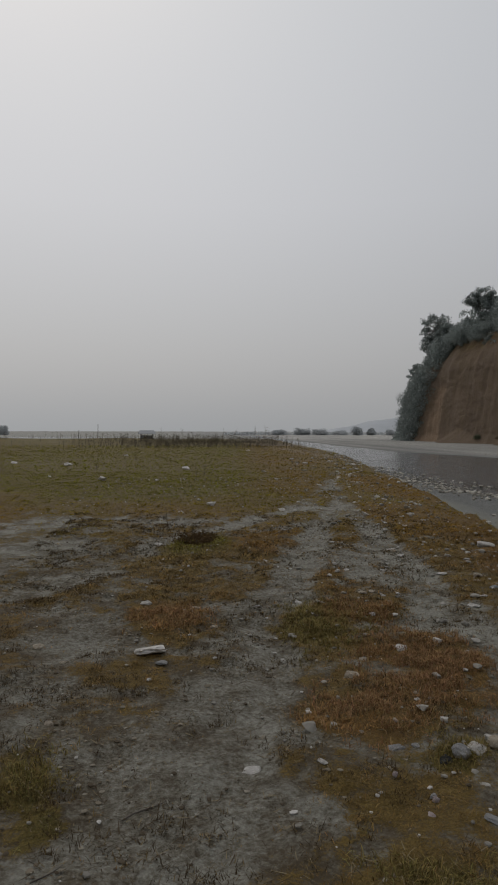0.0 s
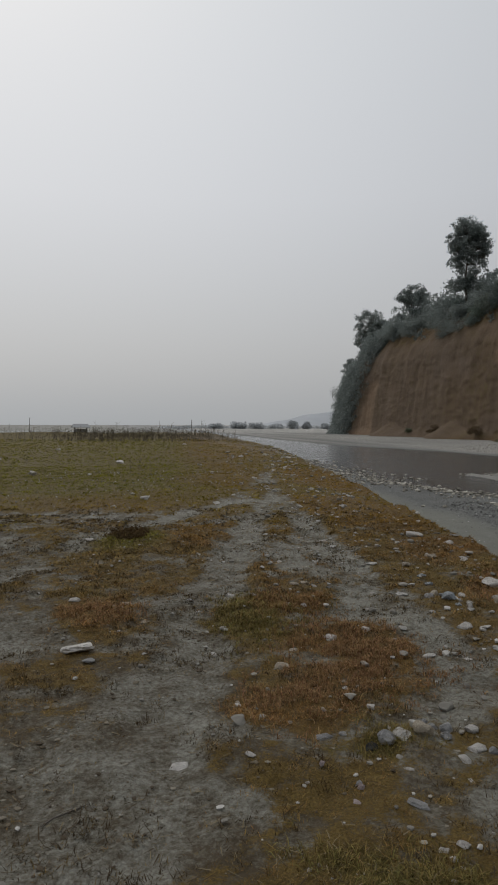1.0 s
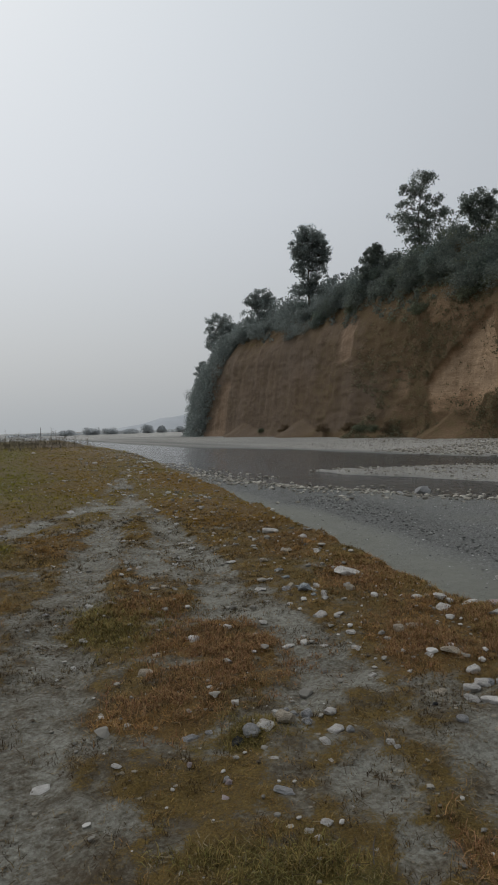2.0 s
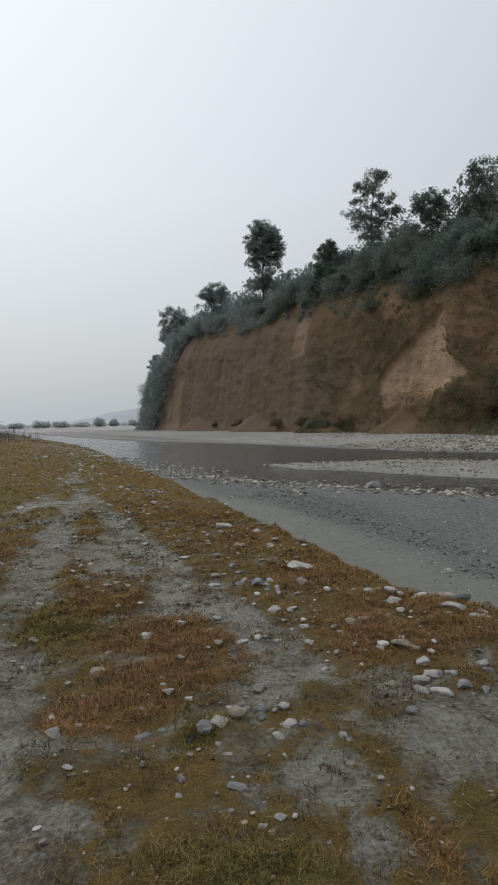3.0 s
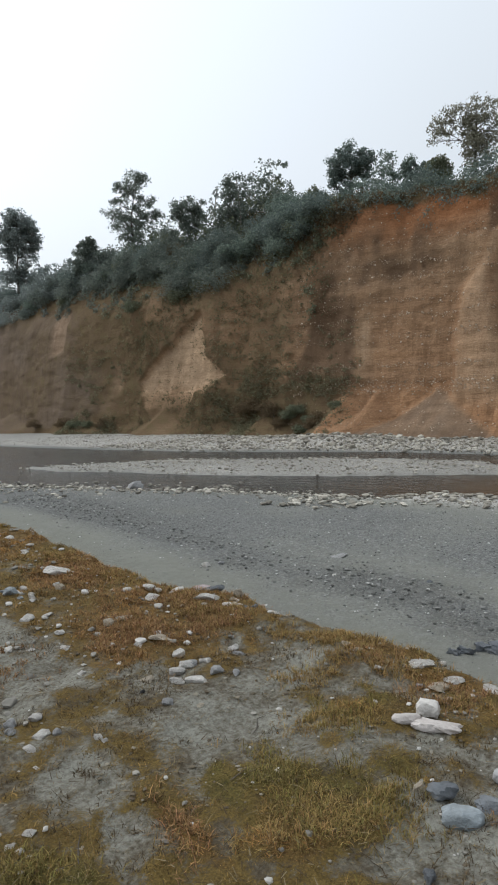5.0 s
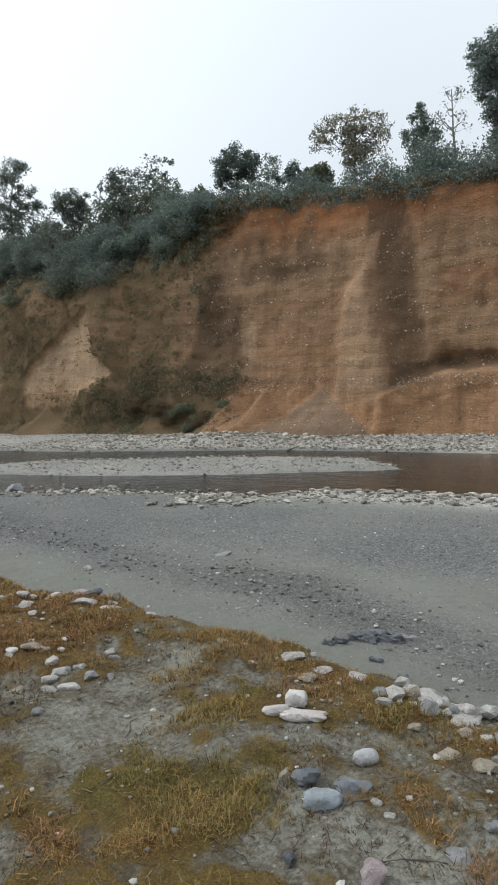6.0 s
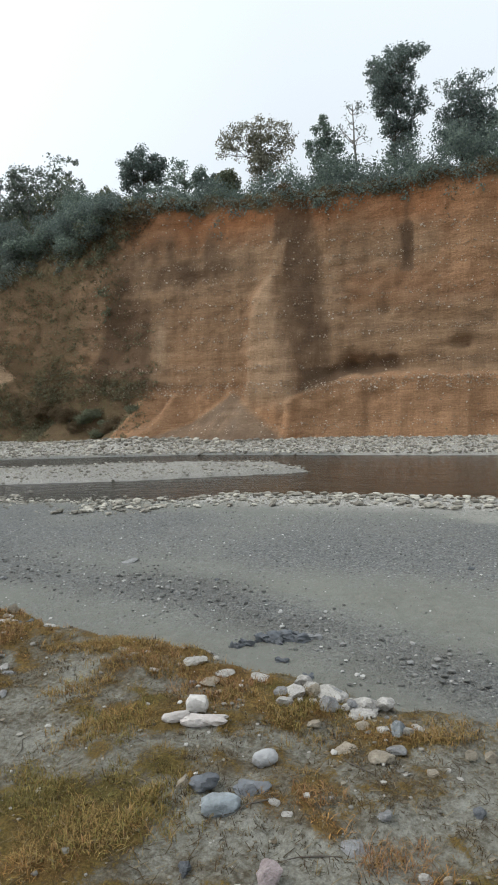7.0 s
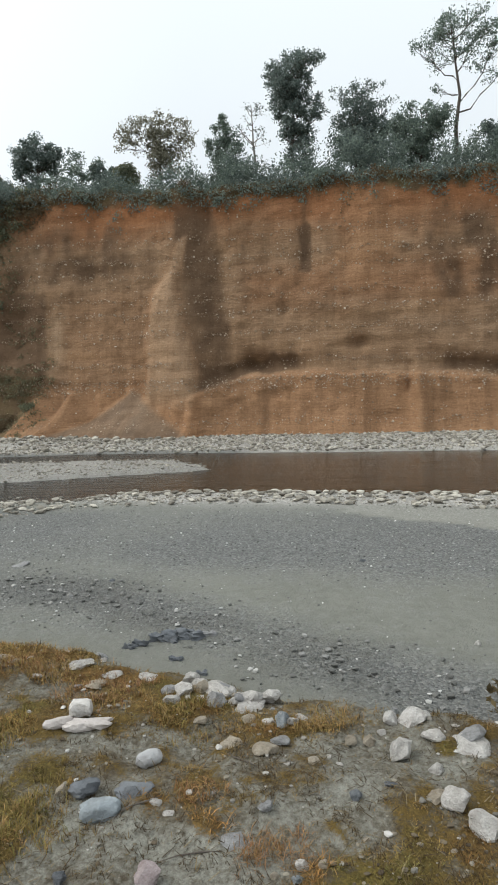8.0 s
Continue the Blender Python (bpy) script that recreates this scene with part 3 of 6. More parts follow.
def bed_parts(x, y):
    """0 on the bank to 1 in the river bed; depth under water 0..1; on the mid bar 0..1."""
    edge = along(EDGE, y)
    s = x - edge + 0.16 * fbm(y * 1.7, x * 0.7, 51) + 0.12 * vnoise(y * 0.5, 0.3, 52)
    bed = smooth(-0.10, 0.38 + 0.01 * np.abs(y), s)
    beyond = smooth(120, 128, y + 2.0 * vnoise(x * 0.08, y * 0.08, 53))
    bed = np.maximum(bed, beyond)
    wob = 0.5 * fbm(y * 0.35, x * 0.2, 54) + 0.22 * fbm(y * 1.6, x * 1.2, 55)
    grow = 1 + np.clip(y - 30, 0, 200) * 0.01
    inside = np.minimum(x - along(NEAR_WATER, y) + wob, along(FAR_WATER, y) - x + 1.2 * wob)
    deep = smooth(-0.5, 1.6, inside / grow)
    bar = np.minimum(x - along(BAR_NEAR, y) + wob, along(BAR_FAR, y) - x + 1.6 * wob)
    bar = np.where((y > 2) & (y < 26.5), smooth(-0.9, 0.7, bar - 3.2 * smooth(13, 3.5, y) + 0.8 * vnoise(x * 0.9, y * 0.5, 56) * smooth(12, 6, y)), 0.0)
    return bed, deep, bar


def tongue(x, y):
    """1 on the smooth pale silt that tapers out beside the stones at the water."""
    return smooth(0.0, 0.35, x - 15.85 - 0.62 * (np.minimum(y, 1.0) - 1.0) + 0.2 * vnoise(y * 1.3, 0.3, 57)) * smooth(16.0, 15.75, x) * smooth(1.3, 0.6, y)


def height(x, y):
    x, y = np.asarray(x, float), np.asarray(y, float)
    bed, deep, bar = bed_parts(x, y)
    grass, hue, bare = cover(x, y)
    close = 1 / (1 + (np.hypot(x - 3, y - 2) / 60) ** 2)
    bank = (0.035 * fbm(x * 0.6, y * 0.6, 61) + 0.045 * fbm(x * 3.1, y * 3.1, 62) + 0.022 * fbm(x * 9.0, y * 9.0, 69)) * close + 0.012 * grass - 0.018 * bare
    bank = bank + 0.05 * smooth(0.9, 0.2, along(EDGE, y) - x) * vnoise(y * 1.5, 0.7, 63)
    bank = bank + 0.28 * smooth(45, 75, y) * smooth(20, 0, x) * (0.6 + 0.6 * vnoise(x * 0.1, y * 0.06, 64))
    low = -0.665 + (0.025 * fbm(x * 0.9, y * 0.9, 65) + 0.02 * fbm(x * 4.0, y * 4.0, 66)) * close
    low = low - 0.035 * smooth(2.6, 0.7, x - along(EDGE, y)) + 0.07 * smooth(15.5, 16.3, x) * smooth(18.6, 17.8, x) * smooth(8, 6, y)
    low = low - 0.34 * deep * (1 - bar) + 0.02 * bar
    rise = smooth(0, 1, (x - along(FAR_WATER, y)) / np.maximum(4.0, cliff_foot(y) - along(FAR_WATER, y)))
    low = low + 0.30 * rise * smooth(170, 120, y)
    low = low + 0.34 * np.exp(-(((x - 40.5) / 3.0) ** 2 + ((y - 25) / 6.0) ** 2)) * (1 + 0.5 * vnoise(x, y, 67))
    pool = np.exp(-(((x + 45) / 40) ** 2 + ((y - 222) / 26) ** 2))
    low = np.where(y > 128, low - 0.3 * smooth(0.4, 0.6, pool) + 0.06 * vnoise(x * 0.02, y * 0.03, 68), low)
    return bank * (1 - bed) + low * bed


def spread(fine_from, fine_to, step, far_low, far_high, growth=1.09):
    """Lines close together in the middle, ever wider apart outwards."""
    up, down, s = [fine_to], [fine_from], step
    while up[-1] < far_high:
        s *= growth
        up.append(up[-1] + s)
    s = step
    while down[-1] > far_low:
        s *= growth
        down.append(down[-1] - s)
    return np.array(down[::-1][:-1] + list(np.arange(fine_from, fine_to, step)) + up)


def build_ground():
    xs, ys = spread(0.2, 9.5, 0.055, -1600, 1600, 1.055), spread(-2.0, 8.0, 0.055, -1200, 2400, 1.045)
    X, Y = np.meshgrid(xs, ys)
    x, y = X.ravel(), Y.ravel()
    me = mesh_of("ground", np.column_stack([x, y, height(x, y)]), grid_faces(len(ys), len(xs)), GROUND)
    grass, hue, bare = cover(x, y)
    bed, deep, bar = bed_parts(x, y)
    s = x - along(EDGE, y)
    wave = 0.5 * vnoise(y * 0.35, 0.2, 71)
    band = np.exp(-(((x - along(GRAVEL_BAND, y) + wave) / (0.7 + 0.02 * np.abs(y))) ** 2))
    gravel = 0.75 * band + 0.62 * smooth(9.6, 11.5, x) * smooth(16.5, 14.5, x) + 0.22 + 0.45 * fbm(x * 0.5, y * 0.5, 72)
    gravel = np.clip(gravel + 0.6 * smooth(16, 17, x) - 0.6 * smooth(1.6, 0.6, s) - 0.9 * tongue(x, y), 0, 1)
    wet = np.clip(0.55 * smooth(2.2, 0.9, s) + 0.8 * deep + 1.1 * band * (0.55 + 0.9 * smooth(-0.2, 0.3, fbm(x * 1.3, y * 1.3, 112))) + 0.25 * fbm(x * 0.4, y * 0.4, 73), 0, 1)
    # the term from y = 130 pales the far flats: haze put into colour
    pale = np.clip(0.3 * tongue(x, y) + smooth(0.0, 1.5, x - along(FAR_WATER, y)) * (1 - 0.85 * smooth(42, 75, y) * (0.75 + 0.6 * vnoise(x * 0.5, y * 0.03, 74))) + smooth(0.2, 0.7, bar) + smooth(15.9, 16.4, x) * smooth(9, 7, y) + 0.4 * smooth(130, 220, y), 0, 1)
    # litter raised left of x = 3.7, partly to darken ground for low exposure
    worn = 0.55 * smooth(3.7, 2.3, x + 0.5 * fbm(x, y, 75)) * smooth(9, 5, y) * (1 - bed)
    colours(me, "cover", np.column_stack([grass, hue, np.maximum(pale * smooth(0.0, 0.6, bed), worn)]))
    colours(me, "bed", np.column_stack([bed, gravel, wet]))
    return tagged(new("ground", me), "grassy sand bank and grey silt river bed", "ground", kind="structure")


ground = build_ground()


def build_water():
    xs, ys = np.linspace(-700, 46, 90), np.linspace(-300, 1500, 160)
    X, Y = np.meshgrid(xs, ys)
    me = mesh_of("water", np.column_stack([X.ravel(), Y.ravel(), np.full(X.size, WATER_LEVEL)]), grid_faces(len(ys), len(xs)), WATER)
    return tagged(new("water", me), "shallow brown-grey river water with small ripples", "water", kind="structure")


water = build_water()


def inside_box(y, z, y0, y1, z0, z1, soft=0.8):
    return smooth(y0 - soft, y0 + soft, y) * smooth(y1 + soft, y1 - soft, y) * smooth(z0 - soft, z0 + soft, z) * smooth(z1 + soft, z1 - soft, z)


def slip(y, z):
    """The triangular slip of new earth, the upright scar and the pale nose."""
    w = 0.8 * fbm(y * 0.8, z * 0.8, 81)
    z1 = z + w
    right = np.interp(z1, (0, 3.4, 5.3, 7.5, 12.2), (48.4, 46.6, 42.3, 45.2, 46.8))
    left = 46.9 + np.clip(12.0 - z1, 0, 6.8) * 1.3
    left = np.where(z1 < 5.2, 55.4 - (5.2 - z1) * 0.3, left)
    tri = smooth(right - 0.35, right + 0.35, y) * smooth(left + 0.35, left - 0.35, y) * smooth(12.2, 11.4, z1) * (0.52 + 0.43 * smooth(3.4, 5.0, z1))
    box = inside_box(y + 0.6 * w, z + 0.5 * w, 71.2 + 0.1 * (15 - z), 75.6 - 0.12 * (15 - z), 9.6, 14.9, 0.35)
    nose = smooth(113.5, 114.5, y + 0.1 * z + w) * smooth(123, 121.5, y + 0.55 * z + w) * smooth(11, 9, z)
    small = 0.45 * inside_box(y + w, z, 58.8, 60.4, 4.2, 7.3, 0.6)
    return np.clip(tri + 0.6 * box + 0.55 * nose + small, 0, 1)


PROW = ((0.0, 3.0, 5.1, 8.0, 10.1, 11.0, 13.8, 14.6), (17.0, 17.1, 17.2, 17.6, 17.8, 17.5, 16.7, 16.4), (2.1, 1.9, 1.7, 1.15, 0.6, 0.36, 0.24, 0.12))   # height, middle, half width


def prow(y, z, soft=0.35):
    """1 on the pale buttress that narrows upwards."""
    w = 0.3 * fbm(y * 1.2, z * 0.5, 89)
    mid, half = np.interp(z, PROW[0], PROW[1]), np.interp(z, PROW[0], PROW[2])
    return smooth(half + soft, half - 0.6 * soft, np.abs(y + w - mid)) * smooth(14.8, 13.4, z)


def ledge_line(y):
    """Height of the overhung ledge along the near part of the face."""
    return np.interp(y, (-20, -5, 0, 6.3, 11, 14.2, 15.6), (3.0, 3.2, 3.5, 3.8, 3.9, 3.0, 2.4)) + 0.35 * fbm(y / 1.7, 0.4, 86)


def cone(y, z, cy, tall, wide):
    """How far a heap of fallen earth reaches out at height z."""
    return np.clip(tall - np.abs(y - cy) * tall / wide - z, 0, None)


HEAPS = ((20.3, 3.3, 4.9), (25.5, 3.3, 2.4), (28.3, 3.1, 3.6), (51.5, 2.3, 4.0), (66.0, 2.0, 5.0), (84.0, 2.3, 7.0), (104.0, 2.0, 8.0), (37.0, 1.6, 4.0))   # y, height, half width


def cliff_shape(y, z, top):
    """How far the face stands back from its foot, at height z."""
    v = np.clip(z / top, 0, 1)
    leafy = smooth(30, 42, y)
    back = 2.2 * v + 3.4 * leafy * smooth(0.62, 1.05, v) + 0.5 * leafy * v
    back = back + 0.7 * fbm(y / 5.5, z / 26.0, 82) + 0.3 * fbm(y / 1.8, z / 9.0, 83) + 0.10 * fbm(y * 0.4, z * 1.7, 84) + 0.18 * fbm(y * 1.3, z * 1.3, 85)
    # the pale buttress, and the dark bay beside it
    back = back - 1.1 * prow(y, z, 0.9) * (0.25 + 0.75 * smooth(12.5, 8.5, z))
    back = back + 0.8 * np.exp(-(((y - 13.9 - 0.12 * (z - 6)) / 1.3) ** 2)) * smooth(2.6, 4.5, z)
    # the ledge: hollow above, the foot below it stands proud and fluted
    near = smooth(15.9, 15.0, y)
    line = ledge_line(y)
    hollow = 0.2 + 0.4 * smooth(6.5, 9.0, y) * smooth(15.4, 14.0, y) + 0.5 * smooth(-1.5, -2.5, y)
    back = back + near * (0.8 * hollow * np.exp(-(((z - line - 0.55) / 0.5) ** 2)) - (0.75 + 0.25 * fbm(y / 0.7, z / 6.0, 87)) * smooth(line + 0.1, line - 0.35, z))
    # hollows: y, z, half width, half height, depth
    for cy, cz, ry, rz, deep in ((11.0, 4.7, 1.1, 0.75, 0.9), (3.8, 5.6, 0.6, 0.5, 0.9), (7.4, 12.4, 0.5, 1.6, 0.5), (0.5, 2.8, 0.35, 0.8, 0.6), (31.0, 7.6, 2.4, 3.4, 0.9), (9.0, 8.2, 0.5, 0.7, 0.4), (23.6, 12.2, 2.6, 0.4, 0.2)):
        back = back + deep * np.exp(-(((y - cy) / ry) ** 2 + ((z - cz) / rz) ** 2))
    back = back - 0.7 * np.exp(-(((y + 0.2) / 0.45) ** 2)) * smooth(4.4, 3.2, z)
    back = back + 0.7 * slip(y, z)
    wy = y + 0.25 * fbm(y, z, 108)
    for cy, tall, wide in HEAPS:
        back = back - 1.2 * cone(wy, z, cy, tall, wide)
    back = back - 0.35 * np.clip(0.8 + 0.5 * vnoise(y / 2.0, 4.4, 88) - z, 0, None)
    return back * smooth(0, 3, top) ** 0.5


def brow_height(y):
    """The uneven upper edge of the face."""
    level = along(CLIFF_TOP, y)
    return level + (0.7 * fbm(y / 4.5, 7.7, 91) + 0.5 * fbm(y / 1.3, 3.3, 90)) * smooth(0, 5, level)


def build_cliff():
    ys = np.concatenate([np.arange(-90, -16, 2.0), np.arange(-16, 60, 0.2), np.arange(60, 176, 0.5)])
    faces_v = 96
    rows = []
    top = brow_height(ys)
    foot = cliff_foot(ys)
    masks, layers = [], []
    for i in range(faces_v + 14):
        v = min(i / faces_v, 1.0)
        z = top * v - 0.8 * (1 - v)
        x = foot + cliff_shape(ys, z, np.maximum(top, 0.5))
        if i > faces_v:
            k = i - faces_v
            x = x + 0.15 * k + 0.02 * k**3.2
            z = z + 0.35 * smooth(0, 4, k) * smooth(0, 5, top) + 0.12 * fbm(ys / 2.0, 0.5 * k, 92) * (k > 0)
        rows.append(np.column_stack([x, ys, z]))
        above = top - z
        wy, wz = ys + 0.7 * fbm(ys / 1.5, z / 2.5, 106), z + 0.7 * fbm(ys / 2.5, z / 1.5, 107)
        rough = fbm(ys / 0.9, z / 1.8, 104)
        line = ledge_line(ys)
        # new earth of the slip; light on buttress and column put into the colour
        fresh_lit = np.clip(slip(ys, z) + 0.55 * prow(ys, z) * smooth(1.0, 3.0, z) + 0.5 * inside_box(wy, wz, 26.4, 27.4, 5.2, 9.0, 0.4), 0, 1)
        # the overgrown half
        leafy = smooth(32, 37, ys + 2.5 * fbm(ys / 3, z / 3, 93) + 0.25 * (z - 8))
        moss = leafy * (0.62 + 0.4 * fbm(ys / 6, z / 5, 94)) + 0.8 * smooth(27.5, 30, ys) * smooth(5.2, 3.8, wz + 0.1 * (ys - 30))
        moss = moss + 0.9 * smooth(1.6, 0.2, above + 1.2 * fbm(ys / 1.5, z / 2, 95)) + 0.5 * leafy * smooth(5.5, 3.0, above + fbm(ys / 2, z, 96))
        moss = np.clip(moss * (1 - fresh_lit) * (1 - 0.4 * smooth(58, 100, ys)), 0, 1)
        # run-off stains, dark patches, and shade in bay and ledge hollow put into colour
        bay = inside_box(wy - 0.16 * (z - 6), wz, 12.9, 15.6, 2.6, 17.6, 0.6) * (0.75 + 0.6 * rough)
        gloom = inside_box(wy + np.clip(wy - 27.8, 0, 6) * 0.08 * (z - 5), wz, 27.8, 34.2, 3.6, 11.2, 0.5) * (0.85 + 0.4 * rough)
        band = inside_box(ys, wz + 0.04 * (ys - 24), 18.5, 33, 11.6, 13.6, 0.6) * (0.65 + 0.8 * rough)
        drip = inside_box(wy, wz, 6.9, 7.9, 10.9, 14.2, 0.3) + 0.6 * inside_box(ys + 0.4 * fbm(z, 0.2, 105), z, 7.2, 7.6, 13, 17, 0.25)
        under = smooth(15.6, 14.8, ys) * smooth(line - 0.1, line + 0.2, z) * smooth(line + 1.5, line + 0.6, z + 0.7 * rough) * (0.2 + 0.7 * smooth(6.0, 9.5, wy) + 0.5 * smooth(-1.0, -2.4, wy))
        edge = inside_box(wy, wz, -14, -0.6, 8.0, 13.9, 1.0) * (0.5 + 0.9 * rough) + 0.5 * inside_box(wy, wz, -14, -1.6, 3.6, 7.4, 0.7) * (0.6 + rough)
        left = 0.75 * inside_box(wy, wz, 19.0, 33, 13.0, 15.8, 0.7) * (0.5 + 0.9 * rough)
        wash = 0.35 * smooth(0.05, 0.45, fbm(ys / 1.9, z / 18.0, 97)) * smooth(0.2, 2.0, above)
        stain_shade = np.clip(np.maximum.reduce([bay, gloom, band, drip, under, edge, left]) + wash, 0, 1) * (1 - fresh_lit) * (1 - 0.85 * prow(ys, z))
        stain_shade = stain_shade * (1 - 0.8 * inside_box(wy, z, 1.4, 5.3, 9.5, 17, 0.7))
        red = smooth(4.8, 1.0, above + 1.6 * fbm(ys / 4, z / 3, 100)) * (0.95 - 0.4 * smooth(24, 34, ys)) + 0.35 * inside_box(wy, wz, -6, 12, 8.5, 11.5, 1.0) + 0.3 * smooth(34, 40, ys) * smooth(0.0, 0.4, fbm(ys / 7, z / 4, 110))
        ochre = 0.6 * slip(ys, z) * smooth(5.4, 3.6, z) + 0.8 * smooth(line + 0.1, line - 0.3, z) * smooth(16, 15, ys) + 0.7 * prow(ys, z, 0.8) + 0.6 * inside_box(wy, z, 1.4, 5.3, 9.5, 16.5, 0.8) + 0.35 * inside_box(wy, wz, 18, 26.5, 3.5, 10.5, 0.8) + 0.7 * smooth(4.2, 3.0, wz) * smooth(15.5, 17, ys) * smooth(31, 29, ys)
        heap = smooth(0.0, 0.5, cone(ys + 0.25 * fbm(ys, z, 108), z, *HEAPS[0]))
        # beyond y = 54 haze greys the face by colour; the heap is grey-brown earth
        haze_heap = 0.9 * smooth(54, 66, ys + 3 * fbm(ys / 6, z / 6, 109)) * (1 - 0.7 * fresh_lit) + 0.5 * heap * (1 - 0.5 * rough)
        masks.append(np.column_stack([fresh_lit, moss, stain_shade * (1 - 0.9 * heap)])), layers.append(np.column_stack([np.clip(red, 0, 1), np.clip(ochre, 0, 1) * (1 - heap), np.clip(haze_heap, 0, 1)]))
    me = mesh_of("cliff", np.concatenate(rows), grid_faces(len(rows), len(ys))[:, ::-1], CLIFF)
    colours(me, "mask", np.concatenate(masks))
    colours(me, "layer", np.concatenate(layers))
    return tagged(new("cliff", me), "steep eroded red-brown earth cliff above the river", "cliff", kind="structure")


cliff = build_cliff()


def face_point(y, v):
    """A place on the cliff's face: v from 0 at the foot to 1 at the top."""
    y = np.asarray(y, float)
    top = brow_height(y)
    z = top * v - 0.8 * (1 - v)
    return cliff_foot(y) + cliff_shape(y, z, np.maximum(top, 0.5)), z

# ---- trees and shrubs on the cliff ----
def leaf_cloud(rng, centres, radii, counts, size, flat=0.7):
    """Small pointed leaves scattered in clumps: verts and quads."""
    pos = []
    for c, r, n in zip(centres, radii, counts):
        d = rng.normal(0, 1, (n, 3))
        d /= np.linalg.norm(d, axis=1)[:, None]
        pos.append(c + d * rng.uniform(0.05, 1.3, (n, 1)) ** 0.7 * (r, r, r * flat))
    pos = np.concatenate(pos)
    n = len(pos)
    way = rng.normal(0, 1, (n, 3)) + (0, 0, -0.3)
    way /= np.linalg.norm(way, axis=1)[:, None]
    side = np.cross(way, rng.normal(0, 1, (n, 3)))
    side /= np.linalg.norm(side, axis=1)[:, None]
    long = size * rng.uniform(0.6, 1.35, (n, 1))
    wide = long * rng.uniform(0.4, 0.62, (n, 1))
    verts = np.stack([pos - way * long / 2, pos + side * wide / 2, pos + way * long / 2, pos - side * wide / 2], axis=1).reshape(-1, 3)
    return verts, np.arange(4 * n).reshape(n, 4)


def clumps(rng, style, h, w):
    """Where a crown's clumps sit, how wide they are and how many leaves they hold."""
    c, r, k = [], [], []
    if style == "round":
        for _ in range(34):
            d = rng.normal(0, 1, 3)
            d /= np.linalg.norm(d)
            q = rng.uniform(0.55, 1.0)
            c.append((d[0] * q * w * 0.40, d[1] * q * w * 0.40, h * 0.57 + d[2] * q * h * 0.37)), r.append(w * rng.uniform(0.15, 0.24)), k.append(130)
    elif style == "ragged":
        for i in range(72):
            turn, v, q = rng.uniform(0, 6.28), rng.uniform(0, 1) ** 0.85, math.sqrt(rng.uniform(0, 1))
            reach = w * 0.5 * (0.6 + 0.4 * math.sin(math.pi * min(1.0, 0.15 + 0.85 * v))) * (0.85 + 0.3 * math.sin(2 * turn + 5 * v))
            c.append((math.cos(turn) * q * reach, math.sin(turn) * q * reach, h * (0.06 + 0.92 * v))), r.append(w * rng.uniform(0.06, 0.13) * (1.25 - 0.5 * v)), k.append(int(34 + 60 * (1 - v)))
    elif style == "spreading":
        for i in range(66):
            turn, q = rng.uniform(0, 6.28), rng.uniform(0.1, 1.0)
            c.append((math.cos(turn) * q * w * 0.48, math.sin(turn) * q * w * 0.48, h * (0.9 - 0.25 * q + rng.uniform(-0.42, 0.08)))), r.append(w * rng.uniform(0.06, 0.13)), k.append(50)
    elif style == "wrapped":
        # a trunk buried in creepers, a heavy head with a side lobe, ragged twigs on top
        for i in range(105):
            v, turn, q = rng.uniform(0, 1), rng.uniform(0, 6.28), math.sqrt(rng.uniform(0, 1))
            bulge = 0.2 + 0.3 * float(smooth(0.3, 0.55, v)) * (1 - 0.45 * float(smooth(0.85, 1.0, v))) + 0.12 * float(smooth(0.25, 0.0, v))
            off = 0.13 * w * math.sin(6.5 * v + w)
            c.append((off * 0.6 + math.cos(turn) * q * w * bulge, off + math.sin(turn) * q * w * bulge, h * (0.03 + 0.9 * v))), r.append(w * rng.uniform(0.1, 0.17)), k.append(72)
        for i in range(26):
            turn, q = rng.uniform(0, 6.28), rng.uniform(0.3, 1.0)
            c.append((math.cos(turn) * q * w * 0.42, math.sin(turn) * q * w * 0.42, h * (0.72 + 0.27 * rng.uniform(0, 1)))), r.append(w * 0.05), k.append(16)
    elif style == "bare":
        for i in range(26):
            turn, q = rng.uniform(0, 6.28), rng.uniform(0.2, 1.0)
            c.append((math.cos(turn) * q * w * 0.45, math.sin(turn) * q * w * 0.45, h * (0.98 - 0.4 * q * rng.uniform(0.5, 1.3)))), r.append(w * 0.1), k.append(5)
    elif style == "mound":
        for i in range(44):
            turn, v = rng.uniform(0, 6.28), rng.uniform(0, 1)
            q = math.sqrt(rng.uniform(0, 1)) * (1 - 0.6 * v * v)
            c.append((math.cos(turn) * q * w * 0.46, math.sin(turn) * q * w * 0.46, h * (0.08 + 0.84 * v))), r.append(w * rng.uniform(0.1, 0.19)), k.append(85)
    else:
        for i in range(16):
            turn, q = rng.uniform(0, 6.28), math.sqrt(rng.uniform(0, 1))
            c.append((math.cos(turn) * q * w * 0.42, math.sin(turn) * q * w * 0.42, h * (0.12 + 0.72 * rng.uniform(0, 1) * (1 - 0.5 * q * q)))), r.append(w * rng.uniform(0.15, 0.25)), k.append(170)
    return np.array(c), r, k


